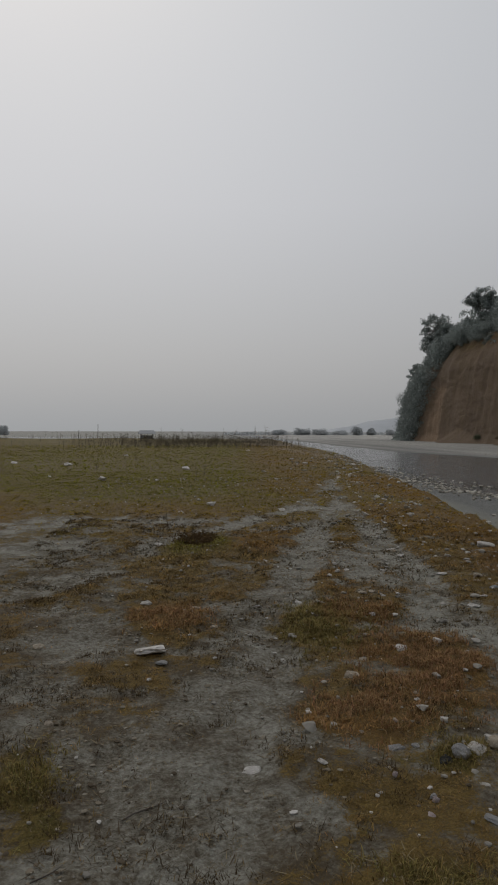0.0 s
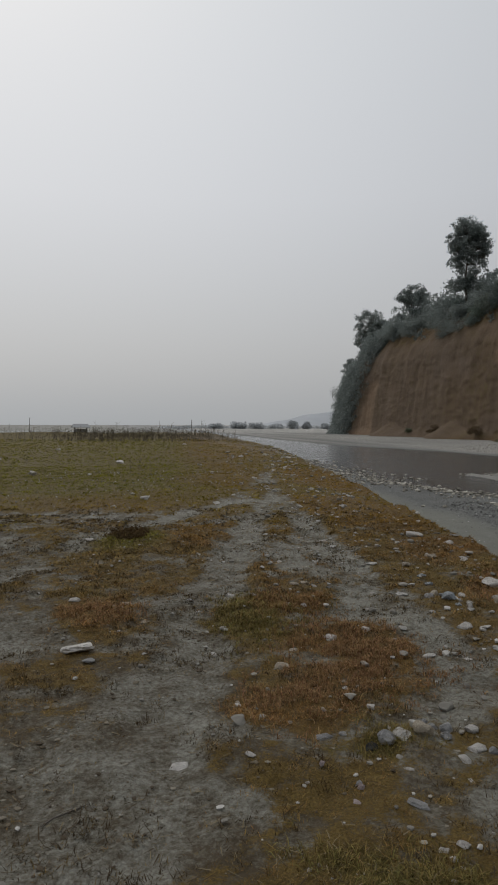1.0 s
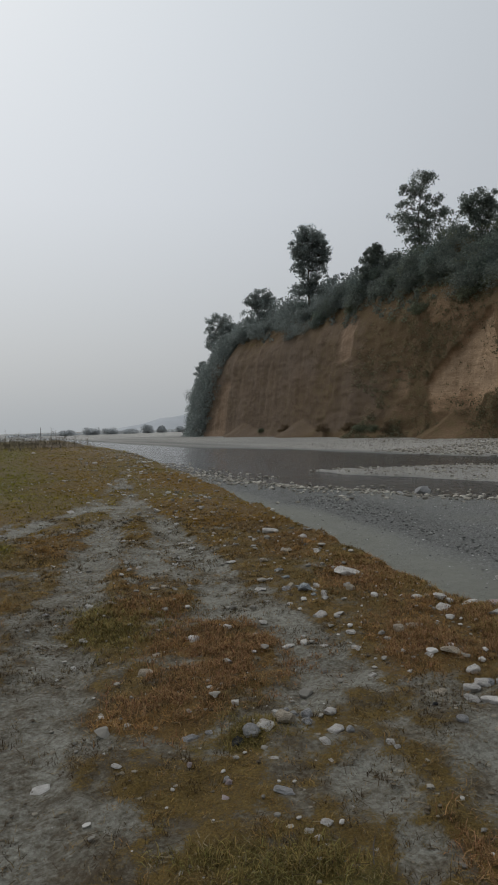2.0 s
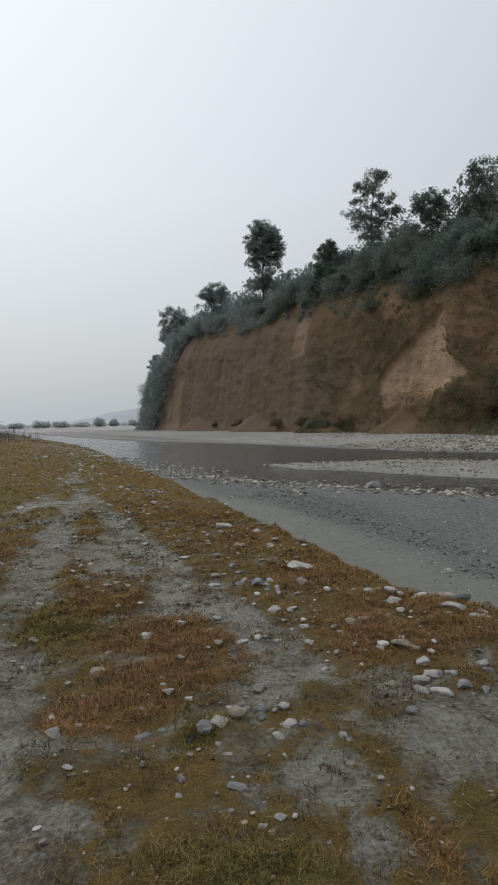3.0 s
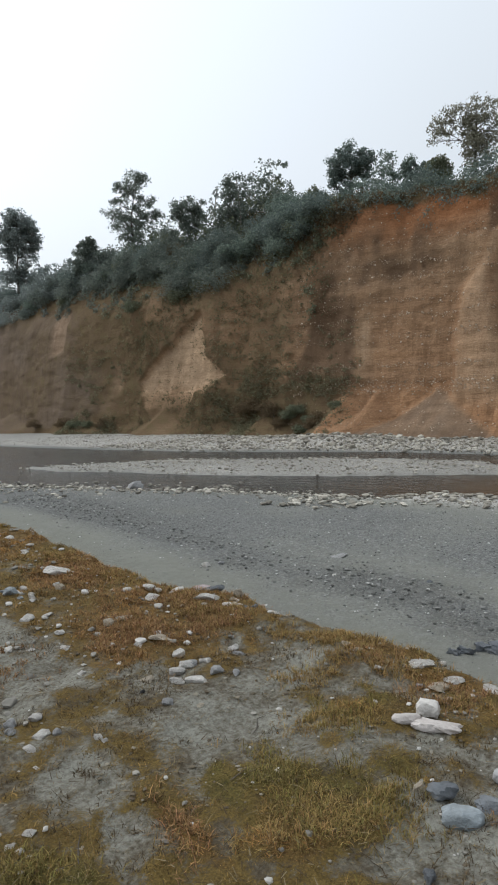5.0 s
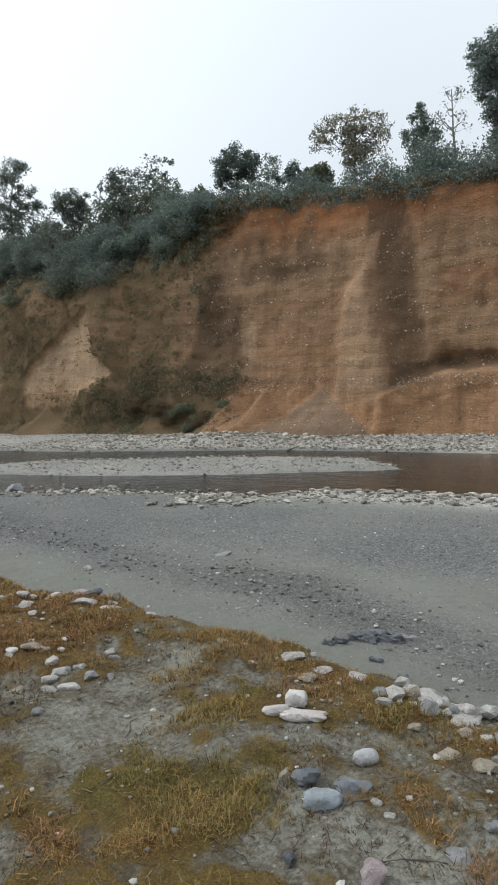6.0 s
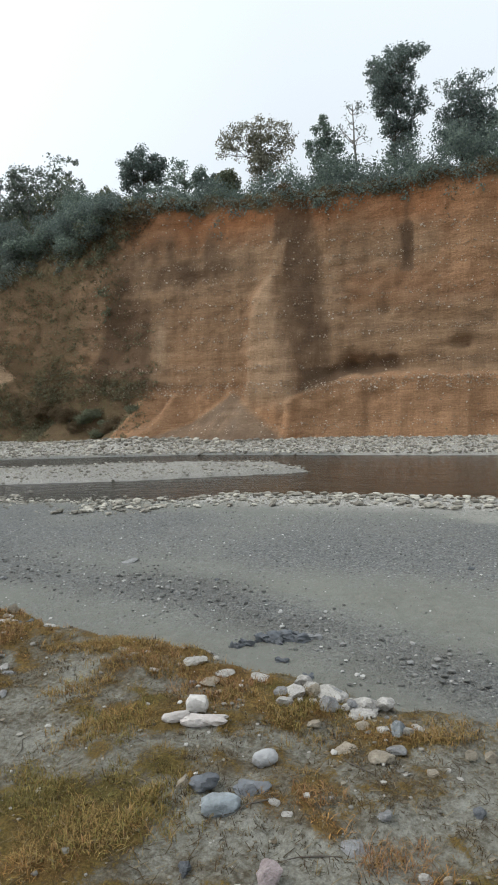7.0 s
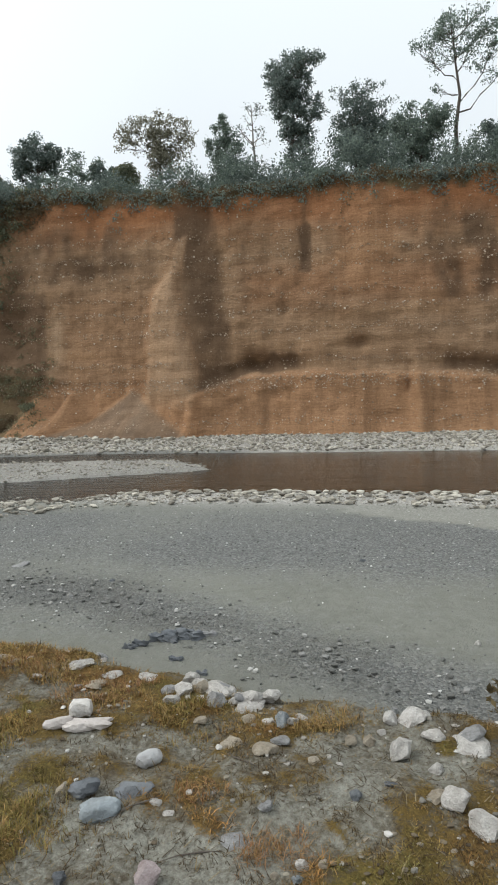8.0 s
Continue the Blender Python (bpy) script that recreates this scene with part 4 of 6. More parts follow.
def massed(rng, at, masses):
    """Clumps that fill a crown's main masses: sideways across the camera's view, height over the foot, half width, half
    height, density.
    """
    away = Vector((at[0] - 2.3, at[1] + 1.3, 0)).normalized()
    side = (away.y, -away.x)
    c, r, k = [], [], []
    for u, z, wide, tall, dense in masses:
        wide, tall = 1.1 * wide, 1.08 * tall
        area = math.pi * wide * tall
        count = max(4, int(6 * area))
        for _ in range(count):
            d = rng.normal(0, 1, 3)
            d *= rng.uniform(0.15, 1.1) ** 0.5 / np.linalg.norm(d)
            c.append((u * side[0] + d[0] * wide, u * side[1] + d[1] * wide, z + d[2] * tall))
            r.append(rng.uniform(0.6, 1.15) * min(0.75, 0.34 + 0.16 * wide)), k.append(max(4, int(520 * area * dense / count * rng.uniform(0.5, 1.4))))
    return np.array(c), r, k


def tree(name, at, h, w, style, leaves, seed, label, category="tree", size=0.3, bark=None, leafy=1.0, masses=None):
    """A tree or shrub: a trunk with limbs that reach every clump of its crown."""
    rng = np.random.default_rng(seed)
    bark = bark or BARK
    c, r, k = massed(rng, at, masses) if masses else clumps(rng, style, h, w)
    r = [1.4 * q for q in r] if size > 0.26 and style != "shrub" and not masses else r
    lean = rng.normal(0, 0.0 if masses else 0.035, 2) * h
    low = style == "shrub"
    rad = 0.012 * h + 0.02 if low else 0.014 * h + 0.03
    stem = [(lean[0] * v * v, lean[1] * v * v, h * v * (0.55 if low else 0.9) - 0.3 * (v == 0)) for v in (0, 0.2, 0.4, 0.6, 0.8, 1.0)]
    stem = [(x + rng.normal(0, 0.012) * h, y + rng.normal(0, 0.012) * h, z) for x, y, z in stem]
    stem[0] = (0, 0, stem[0][2])
    top = stem[-1][2]
    c[:, :2] += np.outer((c[:, 2] / h) ** 2, lean)
    pieces = [tube(stem, [rad * (1 - 0.82 * v) for v in (0, 0.2, 0.4, 0.6, 0.8, 1.0)], 7)]
    lowest = {"spreading": 0.3, "bare": 0.35, "shrub": 0.05, "mound": 0.08, "ragged": 0.12, "wrapped": 0.15}.get(style, 0.25)
    nodes = [Vector(stem[i]).lerp(Vector(stem[i + 1]), u) for i in range(1, 5) for u in (0.0, 0.5)]
    mains = rng.choice(len(c), min(len(c), {"shrub": 6}.get(style, 9)), replace=False)

    def limb(start, end, thick, thin, sag, sides):
        """A bent limb; its points serve as forks for others."""
        run = end - start
        bow = start + Vector((run.x * 0.62, run.y * 0.62, run.z * 0.3 + sag))
        pts = []
        for u in (0.0, 0.25, 0.5, 0.75, 1.0):
            q = start * (1 - u) ** 2 + bow * (2 * u * (1 - u)) + end * u * u
            pts.append(q + Vector(rng.normal(0, 0.03 * run.length, 3)) * (0 < u < 1))
        pieces.append(tube(pts, [thick + (thin - thick) * u for u in (0.0, 0.25, 0.5, 0.75, 1.0)], sides))
        return pts

    for j in mains:
        end = Vector(c[j])
        reach = math.hypot(end.x, end.y)
        z0 = min(max(end.z - reach * rng.uniform(0.45, 1.0) - 0.04 * h, lowest * h * rng.uniform(0.9, 1.5)), top * 0.95)
        v = max(0.0, z0 / top) * 5
        i = min(int(v), 4)
        start = Vector(stem[i]).lerp(Vector(stem[i + 1]), v - i)
        nodes += limb(start, end, rad * 0.42 * (1 - 0.45 * z0 / top), rad * 0.1, 0.06 * reach, 5)[1:]
    for j in range(len(c)):
        if j in mains:
            continue
        end = Vector(c[j])
        start = min(nodes, key=lambda q: (q - end).length + 1.5 * max(0.0, q.z - end.z + 0.03 * h))
        limb(start, end, rad * 0.13, rad * 0.04, 0.0, 3)
        for _ in range(3 if style == "bare" else 1):
            pieces.append(tube([start.lerp(end, 0.6), end + Vector(rng.normal(0, 0.07 * w, 3))], [rad * 0.07, rad * 0.025], 3))
    thing = tagged(new(name), label, category)
    thing.matrix_basis = Matrix.Translation(at)
    part("trunk", mesh_of("trunk", *joined_quads(pieces), bark), thing)
    part("crown", mesh_of("crown", *leaf_cloud(rng, c, r, [max(2, int(n * leafy)) for n in k], size, 0.8), leaves, False), thing)
    return thing


def joined_quads(pieces):
    return joined([(v, f) for v, f in pieces])


def plateau(x, y):
    """Ground height on top of the cliff."""
    return along(CLIFF_TOP, y) + 0.2


TREES = [  # y, x, top, width, style, leaves, label
    (25.6, 53.8, 22.4, 2.4, "ragged", "dark", "small dark ragged tree on the cliff edge"),
    (23.3, 53.2, 21.9, 3.2, "mound", "olive", "low olive bushy tree on the cliff edge"),
    (12.6, 54.6, 26.3, 3.2, "bare", "grey", "nearly leafless pale grey slender tree"),
    (3.2, 55.6, 24.0, 5.0, "spreading", "green", "thin-leaved green tree with bent limbs"),
    (-7.2, 53.4, 24.0, 4.2, "wrapped", "dark", "dark bushy tree beside the tall one"),
    (-11.0, 54.5, 27.0, 6.5, "round", "green", "leafy green tree on the cliff edge"),
    (50.6, 54.8, 27.2, 1.4, "bare", "grey", "thin bare sapling above the shrubs"),
    (73.5, 54.0, 25.2, 4.0, "ragged", "pale", "round green tree in haze"),
    (39.8, 54.0, 22.9, 5.2, "mound", "green", "dark green thicket tree on the cliff edge"),
    (36.2, 54.0, 22.8, 3.6, "ragged", "olive", "small olive tree on the cliff edge"),
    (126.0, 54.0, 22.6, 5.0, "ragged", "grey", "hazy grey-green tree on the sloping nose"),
]
for i, (y, x, top, w, style, leaves, label) in enumerate(TREES):
    foot = float(plateau(x, y))
    tree("tree", (x, y, foot), top - foot, w, style, LEAVES[leaves], 100 + i, label, size=0.22 if y < 60 else 0.27, leafy=3.0 if y > 60 else 2.8 if style in ("mound", "wrapped") else 1.8, bark=PALE_BARK if leaves in ("grey", "brown", "pale") else BARK)

# trees whose crowns are shaped to fit the camera's view: y, x, foot, leaves, bark, leaf size, label, main masses of the
# crown
CROWNS = [
    (32.2, 54.0, 18.8, "dark", BARK, 0.2, "dense dark round-crowned tree on the cliff edge",
     [(-0.3, 5.3, 1.6, 1.4, 1.3), (1.2, 5.2, 0.8, 1.2, 1.1), (-1.3, 4.2, 0.7, 1.2, 1.0), (1.6, 3.6, 0.4, 0.8, 0.7), (0.2, 6.0, 1.2, 0.7, 1.1), (-0.6, 3.0, 1.2, 0.7, 0.8)]),
    (27.7, 53.5, 18.6, "green", BARK, 0.2, "small feathery green tree on the cliff edge",
     [(-0.3, 4.6, 0.8, 0.5, 0.5), (-1.0, 3.7, 0.9, 0.5, 0.6), (1.0, 3.6, 0.6, 0.5, 0.9), (-0.3, 2.8, 1.2, 0.6, 0.8), (1.4, 4.1, 0.4, 0.4, 0.9)]),
    (20.4, 53.6, 18.2, "dusty", BARK, 0.19, "dusty grey-green tree with a ragged crown",
     [(-2.5, 5.8, 1.1, 0.7, 0.4), (-1.3, 6.5, 1.0, 0.8, 0.5), (0.0, 5.6, 1.1, 1.4, 0.8), (0.1, 3.6, 1.3, 1.2, 0.9), (1.8, 5.2, 1.1, 1.5, 0.35), (0.8, 7.1, 1.2, 0.5, 0.4), (2.4, 6.3, 0.6, 0.7, 0.3), (-2.7, 4.9, 0.9, 0.5, 0.3)]),
    (14.6, 53.2, 17.8, "green", BARK, 0.19, "narrow green tree wrapped in creepers",
     [(-0.1, 5.5, 0.6, 1.1, 1.0), (-0.6, 4.1, 0.9, 1.0, 1.1), (0.7, 4.3, 0.7, 1.2, 1.0), (0.1, 2.7, 1.3, 0.9, 1.1), (-0.7, 6.1, 0.4, 0.5, 0.6)]),
    (9.2, 54.0, 17.6, "dark", BARK, 0.19, "tall dark tree wrapped thickly in ivy",
     [(-0.4, 10.1, 1.6, 1.2, 1.2), (0.9, 10.6, 1.0, 0.6, 0.8), (1.9, 10.9, 0.6, 0.3, 0.5), (-0.6, 8.2, 1.3, 1.6, 1.3), (-0.2, 6.2, 1.0, 1.4, 1.3), (1.5, 6.8, 0.8, 1.1, 0.8), (0.7, 5.2, 0.7, 1.1, 0.9), (0.3, 3.5, 0.9, 1.5, 1.1), (-1.9, 9.7, 0.4, 0.5, 0.5), (0.6, 8.6, 0.8, 1.1, 0.9)]),
    (4.4, 54.0, 17.4, "dark", BARK, 0.19, "dark creeper-covered tree with ragged crown",
     [(-0.1, 7.5, 0.9, 0.7, 0.8), (0.4, 6.0, 1.4, 1.3, 1.1), (-1.4, 5.7, 0.6, 0.7, 0.4), (2.2, 6.6, 0.7, 0.5, 0.35), (-0.4, 4.1, 1.5, 1.4, 1.2), (-1.5, 7.8, 0.5, 0.4, 0.3), (1.3, 8.1, 0.8, 0.4, 0.35), (1.8, 5.1, 0.7, 0.8, 0.6), (1.0, 3.5, 1.2, 1.2, 1.0)]),
    (-0.4, 53.0, 17.1, "green", BARK, 0.19, "rounded green broadleaf tree",
     [(0.0, 4.9, 1.6, 1.0, 1.0), (-0.9, 3.8, 1.4, 1.3, 1.0), (1.3, 4.4, 0.9, 1.3, 0.8), (0.2, 2.9, 1.6, 1.0, 0.9), (-1.7, 4.8, 0.5, 0.7, 0.5)]),
    (-2.9, 54.4, 17.0, "green", BARK, 0.18, "tall slender tree with open umbrella crown",
     [(-2.0, 10.8, 1.2, 0.5, 0.6), (-0.3, 11.8, 1.5, 0.6, 0.6), (1.7, 11.7, 1.6, 0.7, 0.6), (0.6, 10.3, 1.3, 0.5, 0.5), (2.5, 10.4, 1.0, 0.5, 0.55), (-1.5, 9.5, 0.9, 0.4, 0.4), (1.5, 9.2, 1.2, 0.4, 0.4), (0.0, 12.6, 1.1, 0.3, 0.5), (-1.2, 7.7, 0.6, 0.3, 0.3), (2.3, 8.1, 0.8, 0.4, 0.35)]),
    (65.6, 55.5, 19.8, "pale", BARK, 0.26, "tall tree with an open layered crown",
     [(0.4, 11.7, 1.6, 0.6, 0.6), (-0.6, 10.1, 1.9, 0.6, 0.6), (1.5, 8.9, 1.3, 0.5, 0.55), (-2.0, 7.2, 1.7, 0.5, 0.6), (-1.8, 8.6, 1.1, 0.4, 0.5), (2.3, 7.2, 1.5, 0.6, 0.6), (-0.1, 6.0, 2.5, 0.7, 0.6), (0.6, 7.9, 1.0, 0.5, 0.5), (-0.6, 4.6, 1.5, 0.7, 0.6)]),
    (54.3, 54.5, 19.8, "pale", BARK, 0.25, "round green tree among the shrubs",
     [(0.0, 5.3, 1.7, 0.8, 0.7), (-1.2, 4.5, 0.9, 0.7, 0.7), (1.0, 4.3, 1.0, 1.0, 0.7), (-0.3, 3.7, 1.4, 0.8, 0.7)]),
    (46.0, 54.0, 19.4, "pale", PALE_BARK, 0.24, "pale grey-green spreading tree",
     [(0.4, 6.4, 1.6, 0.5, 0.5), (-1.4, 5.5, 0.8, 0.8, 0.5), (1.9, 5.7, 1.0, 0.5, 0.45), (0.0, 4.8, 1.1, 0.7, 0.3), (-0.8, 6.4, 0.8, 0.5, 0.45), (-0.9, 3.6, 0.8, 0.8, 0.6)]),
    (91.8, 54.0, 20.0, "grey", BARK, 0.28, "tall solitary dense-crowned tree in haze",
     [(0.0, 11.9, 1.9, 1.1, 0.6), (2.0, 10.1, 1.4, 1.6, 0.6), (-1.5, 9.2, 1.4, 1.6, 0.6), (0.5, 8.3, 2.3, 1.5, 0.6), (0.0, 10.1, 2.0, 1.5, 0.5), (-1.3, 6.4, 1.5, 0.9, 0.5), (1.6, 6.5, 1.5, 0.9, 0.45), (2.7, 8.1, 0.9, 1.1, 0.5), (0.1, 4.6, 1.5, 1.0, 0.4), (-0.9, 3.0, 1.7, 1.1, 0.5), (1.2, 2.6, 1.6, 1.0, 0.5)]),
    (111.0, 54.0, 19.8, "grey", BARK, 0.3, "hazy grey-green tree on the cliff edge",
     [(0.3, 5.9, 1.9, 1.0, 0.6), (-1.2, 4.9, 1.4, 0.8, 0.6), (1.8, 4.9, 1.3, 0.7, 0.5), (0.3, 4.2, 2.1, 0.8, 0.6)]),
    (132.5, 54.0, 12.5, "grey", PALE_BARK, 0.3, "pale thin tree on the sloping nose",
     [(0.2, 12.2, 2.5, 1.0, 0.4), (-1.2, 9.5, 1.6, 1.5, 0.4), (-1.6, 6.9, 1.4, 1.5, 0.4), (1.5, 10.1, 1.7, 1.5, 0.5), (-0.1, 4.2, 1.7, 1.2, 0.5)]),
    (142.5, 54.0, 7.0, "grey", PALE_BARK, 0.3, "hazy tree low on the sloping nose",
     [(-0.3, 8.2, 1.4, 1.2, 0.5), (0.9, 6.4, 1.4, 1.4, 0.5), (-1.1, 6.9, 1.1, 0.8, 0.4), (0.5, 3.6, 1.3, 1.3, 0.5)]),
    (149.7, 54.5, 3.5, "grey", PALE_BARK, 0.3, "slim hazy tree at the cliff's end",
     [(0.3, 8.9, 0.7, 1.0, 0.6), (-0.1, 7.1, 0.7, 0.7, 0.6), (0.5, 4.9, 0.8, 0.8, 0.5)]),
]
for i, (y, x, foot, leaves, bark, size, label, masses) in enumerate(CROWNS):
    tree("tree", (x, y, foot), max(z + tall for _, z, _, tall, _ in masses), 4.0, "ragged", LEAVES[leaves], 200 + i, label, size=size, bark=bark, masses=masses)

SHRUBS = []
for i, (h, w, leaves, label) in enumerate(((2.9, 3.4, "dark", "dark green shrub hanging over the cliff edge"), (2.3, 3.0, "green", "leafy green shrub on the cliff"),
                                           (3.6, 3.4, "green", "tall green shrub on the cliff top"), (1.5, 2.4, "olive", "dull olive shrub on the cliff"),
                                           (1.9, 2.6, "dusty_brown", "brownish half-dry shrub on the cliff"), (2.7, 3.6, "grey", "grey-green hazy shrub on the far cliff"), (2.6, 3.2, "pale", "green shrub on the cliff brow, paled by haze"))):
    SHRUBS.append(tree("shrub", (60 + 3 * i, -30, float(plateau(60, -30))), h, w, "shrub", LEAVES[leaves], 300 + i, label, "shrub", size=0.15))
    tagged(SHRUBS[-1], group="shrubs along the cliff")

rng = np.random.default_rng(8)


def plant_shrub(kind, x, y, z, s, tall=1.0):
    copy_thing(SHRUBS[kind], Matrix.LocRotScale((x, y, z), Euler((0, 0, rng.uniform(0, 6.28))), (s, s, s * tall)))


for y in np.concatenate([np.arange(-16, 32, 1.2), np.arange(30, 120, 1.8), np.arange(118, 160, 2.2)]):
    y = y + rng.uniform(-0.5, 0.5)
    x, z = face_point(y, 1.0)
    # shrubs far along take the leaves greyed to imitate haze
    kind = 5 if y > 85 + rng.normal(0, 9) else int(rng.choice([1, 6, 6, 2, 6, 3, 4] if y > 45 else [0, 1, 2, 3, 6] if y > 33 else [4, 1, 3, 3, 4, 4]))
    s = rng.uniform(0.4, 1.2) * (0.55 if y < 33 else 1.0)
    plant_shrub(kind, float(x) + rng.uniform(0.3, 4.0), y, float(z) + 0.05, s, rng.uniform(0.7, 1.25))
# taller growth behind the brow
for y in np.arange(-16, 34, 1.7):
    y = y + rng.uniform(-0.6, 0.6)
    x = 53.5 + rng.uniform(-0.5, 3.5)
    plant_shrub(int(rng.choice([0, 1, 2, 2, 6])), x, y, float(plateau(x, y)) - 0.1, rng.uniform(0.7, 1.35) * (1.1 if y < 16 else 0.55))
# thicket that spills down the upper face of the far half
for i in range(110):
    y = rng.uniform(30, 126) if i > 50 else rng.uniform(32, 66)
    v = 1 - abs(rng.normal(0, 0.10)) * (0.6 + 0.4 * min(1, (y - 28) / 14))
    x, z = face_point(y, v)
    kind = 5 if y > 82 + rng.normal(0, 9) else int(rng.choice([6, 6, 1, 0, 3] if y > 42 else [0, 1, 1, 0, 3]))
    plant_shrub(kind, float(x) - 0.1, y, float(z) - 0.5, rng.uniform(1.0, 1.65), 0.8)
# growth on the sloping nose
for i in range(16):
    y = rng.uniform(136, 160)
    x, z = face_point(y, rng.uniform(0.15, 0.95))
    plant_shrub(5, float(x) + rng.uniform(-0.5, 1.5), y, float(z) - 0.6, rng.uniform(1.0, 1.6), 1.1)
# bushes at the foot
for y in (28.6, 29.8, 30.6, 31.5, 32.3, 33.0, 34.0, 34.6, 35.6, 36.5, 37.4, 38.2, 39.5, 61.5, 63.6, 65.4, 67.2, 69.5, 76.0, 88.0, 97.0):
    x, z = face_point(y, rng.uniform(0.05, 0.16) if y < 40 else 0.08)
    plant_shrub(int(rng.choice([3, 4, 4])), float(x) - 0.3, y, float(z) - 0.5, rng.uniform(0.6, 0.95), 0.75)

# low creepers and tufts on the face
rng = np.random.default_rng(9)
y, v = rng.uniform(26, 64, 4200), rng.uniform(0.03, 0.99, 4200)
x, z = face_point(y, v)
chance = smooth(27, 38, y) * smooth(64, 52, y) * (0.35 + 0.65 * (fbm(y / 5, z / 4, 94) > -0.05))
keep = rng.uniform(0, 1, 4200) < chance * (1 - 0.97 * slip(y, z))
spots = np.column_stack([x - 0.06, y, z])[keep]
me = mesh_of("creepers", *leaf_cloud(rng, spots, rng.uniform(0.25, 0.65, len(spots)), [12] * len(spots), 0.18, 0.8), LEAVES["dusty_olive"], False)
tagged(new("creepers", me), "low olive-brown creepers covering the earth face", "creepers", kind="stuff")

# stubble of grass and ferns along the brow
y = rng.uniform(-20, 45, 2600)
x, z = face_point(y, 1.0 - np.abs(rng.normal(0, 0.03, 2600)) * (0.1 + 2.2 * np.abs(vnoise(y / 2.3, 0.2, 154))))
spots = np.column_stack([x + rng.uniform(-0.1, 0.8, 2600), y, z + 0.1])
me = mesh_of("brow_growth", *leaf_cloud(rng, spots, rng.uniform(0.2, 0.45, 2600), [14] * 2600, 0.14, 0.9), LEAVES["dusty_brown"], False)
tagged(new("brow_growth", me), "overhanging grass and ferns along the cliff brow", "undergrowth", kind="stuff")


def thicket(name, low, high, count, tall, drop, leaves, label, seed, size=0.24, hanging=0.35):
    """A tangle of undergrowth that fills the brow between the trees and spills down the face."""
    rng = np.random.default_rng(seed)
    y, hang, u = rng.uniform(low, high, count), rng.uniform(0, 1, count) < hanging, rng.uniform(0, 1, count)
    v = np.where(hang, 1.0 - np.abs(rng.normal(0, drop, count)) * (0.4 + 1.0 * np.abs(vnoise(y / 2.5, 0.4, 152))), 1.0)
    x, z = face_point(y, v)
    most = tall * (1 - 0.5 * smooth(14, 20, y) * smooth(42, 37, y)) * np.clip(0.75 + 1.3 * fbm(y / 2.2, 0.7, 151, 4), 0.25, 1.7)
    x = np.where(hang, x - 0.15, x + rng.uniform(0.5, 4.5, count))
    z = np.where(hang, z, z + most * u)
    me = mesh_of(name, *leaf_cloud(rng, np.column_stack([x, y, z]), rng.uniform(0.35, 0.85, count), [34] * count, size, 0.8), LEAVES[leaves], False)
    return tagged(new(name, me), label, "undergrowth", kind="stuff")


thicket("thicket", -18, 34, 1300, 3.6, 0.05, "green", "tangled green undergrowth between the cliff-top trees", 61, 0.19, 0.14)
thicket("dark_thicket", -18, 34, 1100, 3.4, 0.05, "dark", "dark bushy undergrowth along the cliff brow", 62, 0.19, 0.14)
thicket("hanging_thicket", 37, 76, 1900, 5.2, 0.13, "pale", "bushes hanging over the cliff, greyed by haze", 63, 0.3)
thicket("dull_thicket", 30, 64, 900, 4.0, 0.15, "olive", "olive bushes hanging over the cliff", 64, 0.28)
thicket("dry_thicket", 28, 44, 700, 2.2, 0.1, "dusty_brown", "half-dry brown bushes along the cliff brow", 68, 0.2, 0.4)
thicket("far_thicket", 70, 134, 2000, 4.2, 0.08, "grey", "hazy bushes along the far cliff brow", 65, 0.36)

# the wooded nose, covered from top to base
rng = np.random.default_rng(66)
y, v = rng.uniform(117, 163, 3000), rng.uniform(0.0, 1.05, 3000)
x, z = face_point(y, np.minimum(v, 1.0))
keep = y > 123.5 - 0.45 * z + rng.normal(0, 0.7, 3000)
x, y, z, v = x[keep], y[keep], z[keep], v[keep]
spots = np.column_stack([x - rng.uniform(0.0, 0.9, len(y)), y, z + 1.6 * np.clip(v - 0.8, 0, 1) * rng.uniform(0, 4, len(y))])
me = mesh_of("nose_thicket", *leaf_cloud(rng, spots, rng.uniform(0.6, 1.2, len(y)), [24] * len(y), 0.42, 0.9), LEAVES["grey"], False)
tagged(new("nose_thicket", me), "hazy grey-green woodland covering the cliff's end", "undergrowth", kind="stuff")

# rough growth on the lower slope
rng = np.random.default_rng(67)
y, v = rng.uniform(24, 70, 9000), np.minimum(np.abs(rng.normal(0, 0.2, 9000)), 0.9)
x, z = face_point(y, v)
inside = 1.0 * smooth(26, 30, y) * smooth(46, 41, y) + smooth(57, 60, y) * smooth(71, 68, y) * 1.6
keep = rng.uniform(0, 1, 9000) < inside * (1 - 0.97 * slip(y, z)) * (0.3 + 1.3 * fbm(y / 3, z / 2, 153))
x, y, z = x[keep], y[keep], z[keep]
me = mesh_of("slope_growth", *leaf_cloud(rng, np.column_stack([x - 0.1, y, z + 0.05]), rng.uniform(0.22, 0.45, len(y)), [14] * len(y), 0.17, 0.55), LEAVES["slope_olive"], False)
tagged(new("slope_growth", me), "rough olive growth on the foot of the slope", "undergrowth", kind="stuff")

# ---- stones ----
ICO1, ICO2, ICO3 = ico(1), ico(2), ico(3)


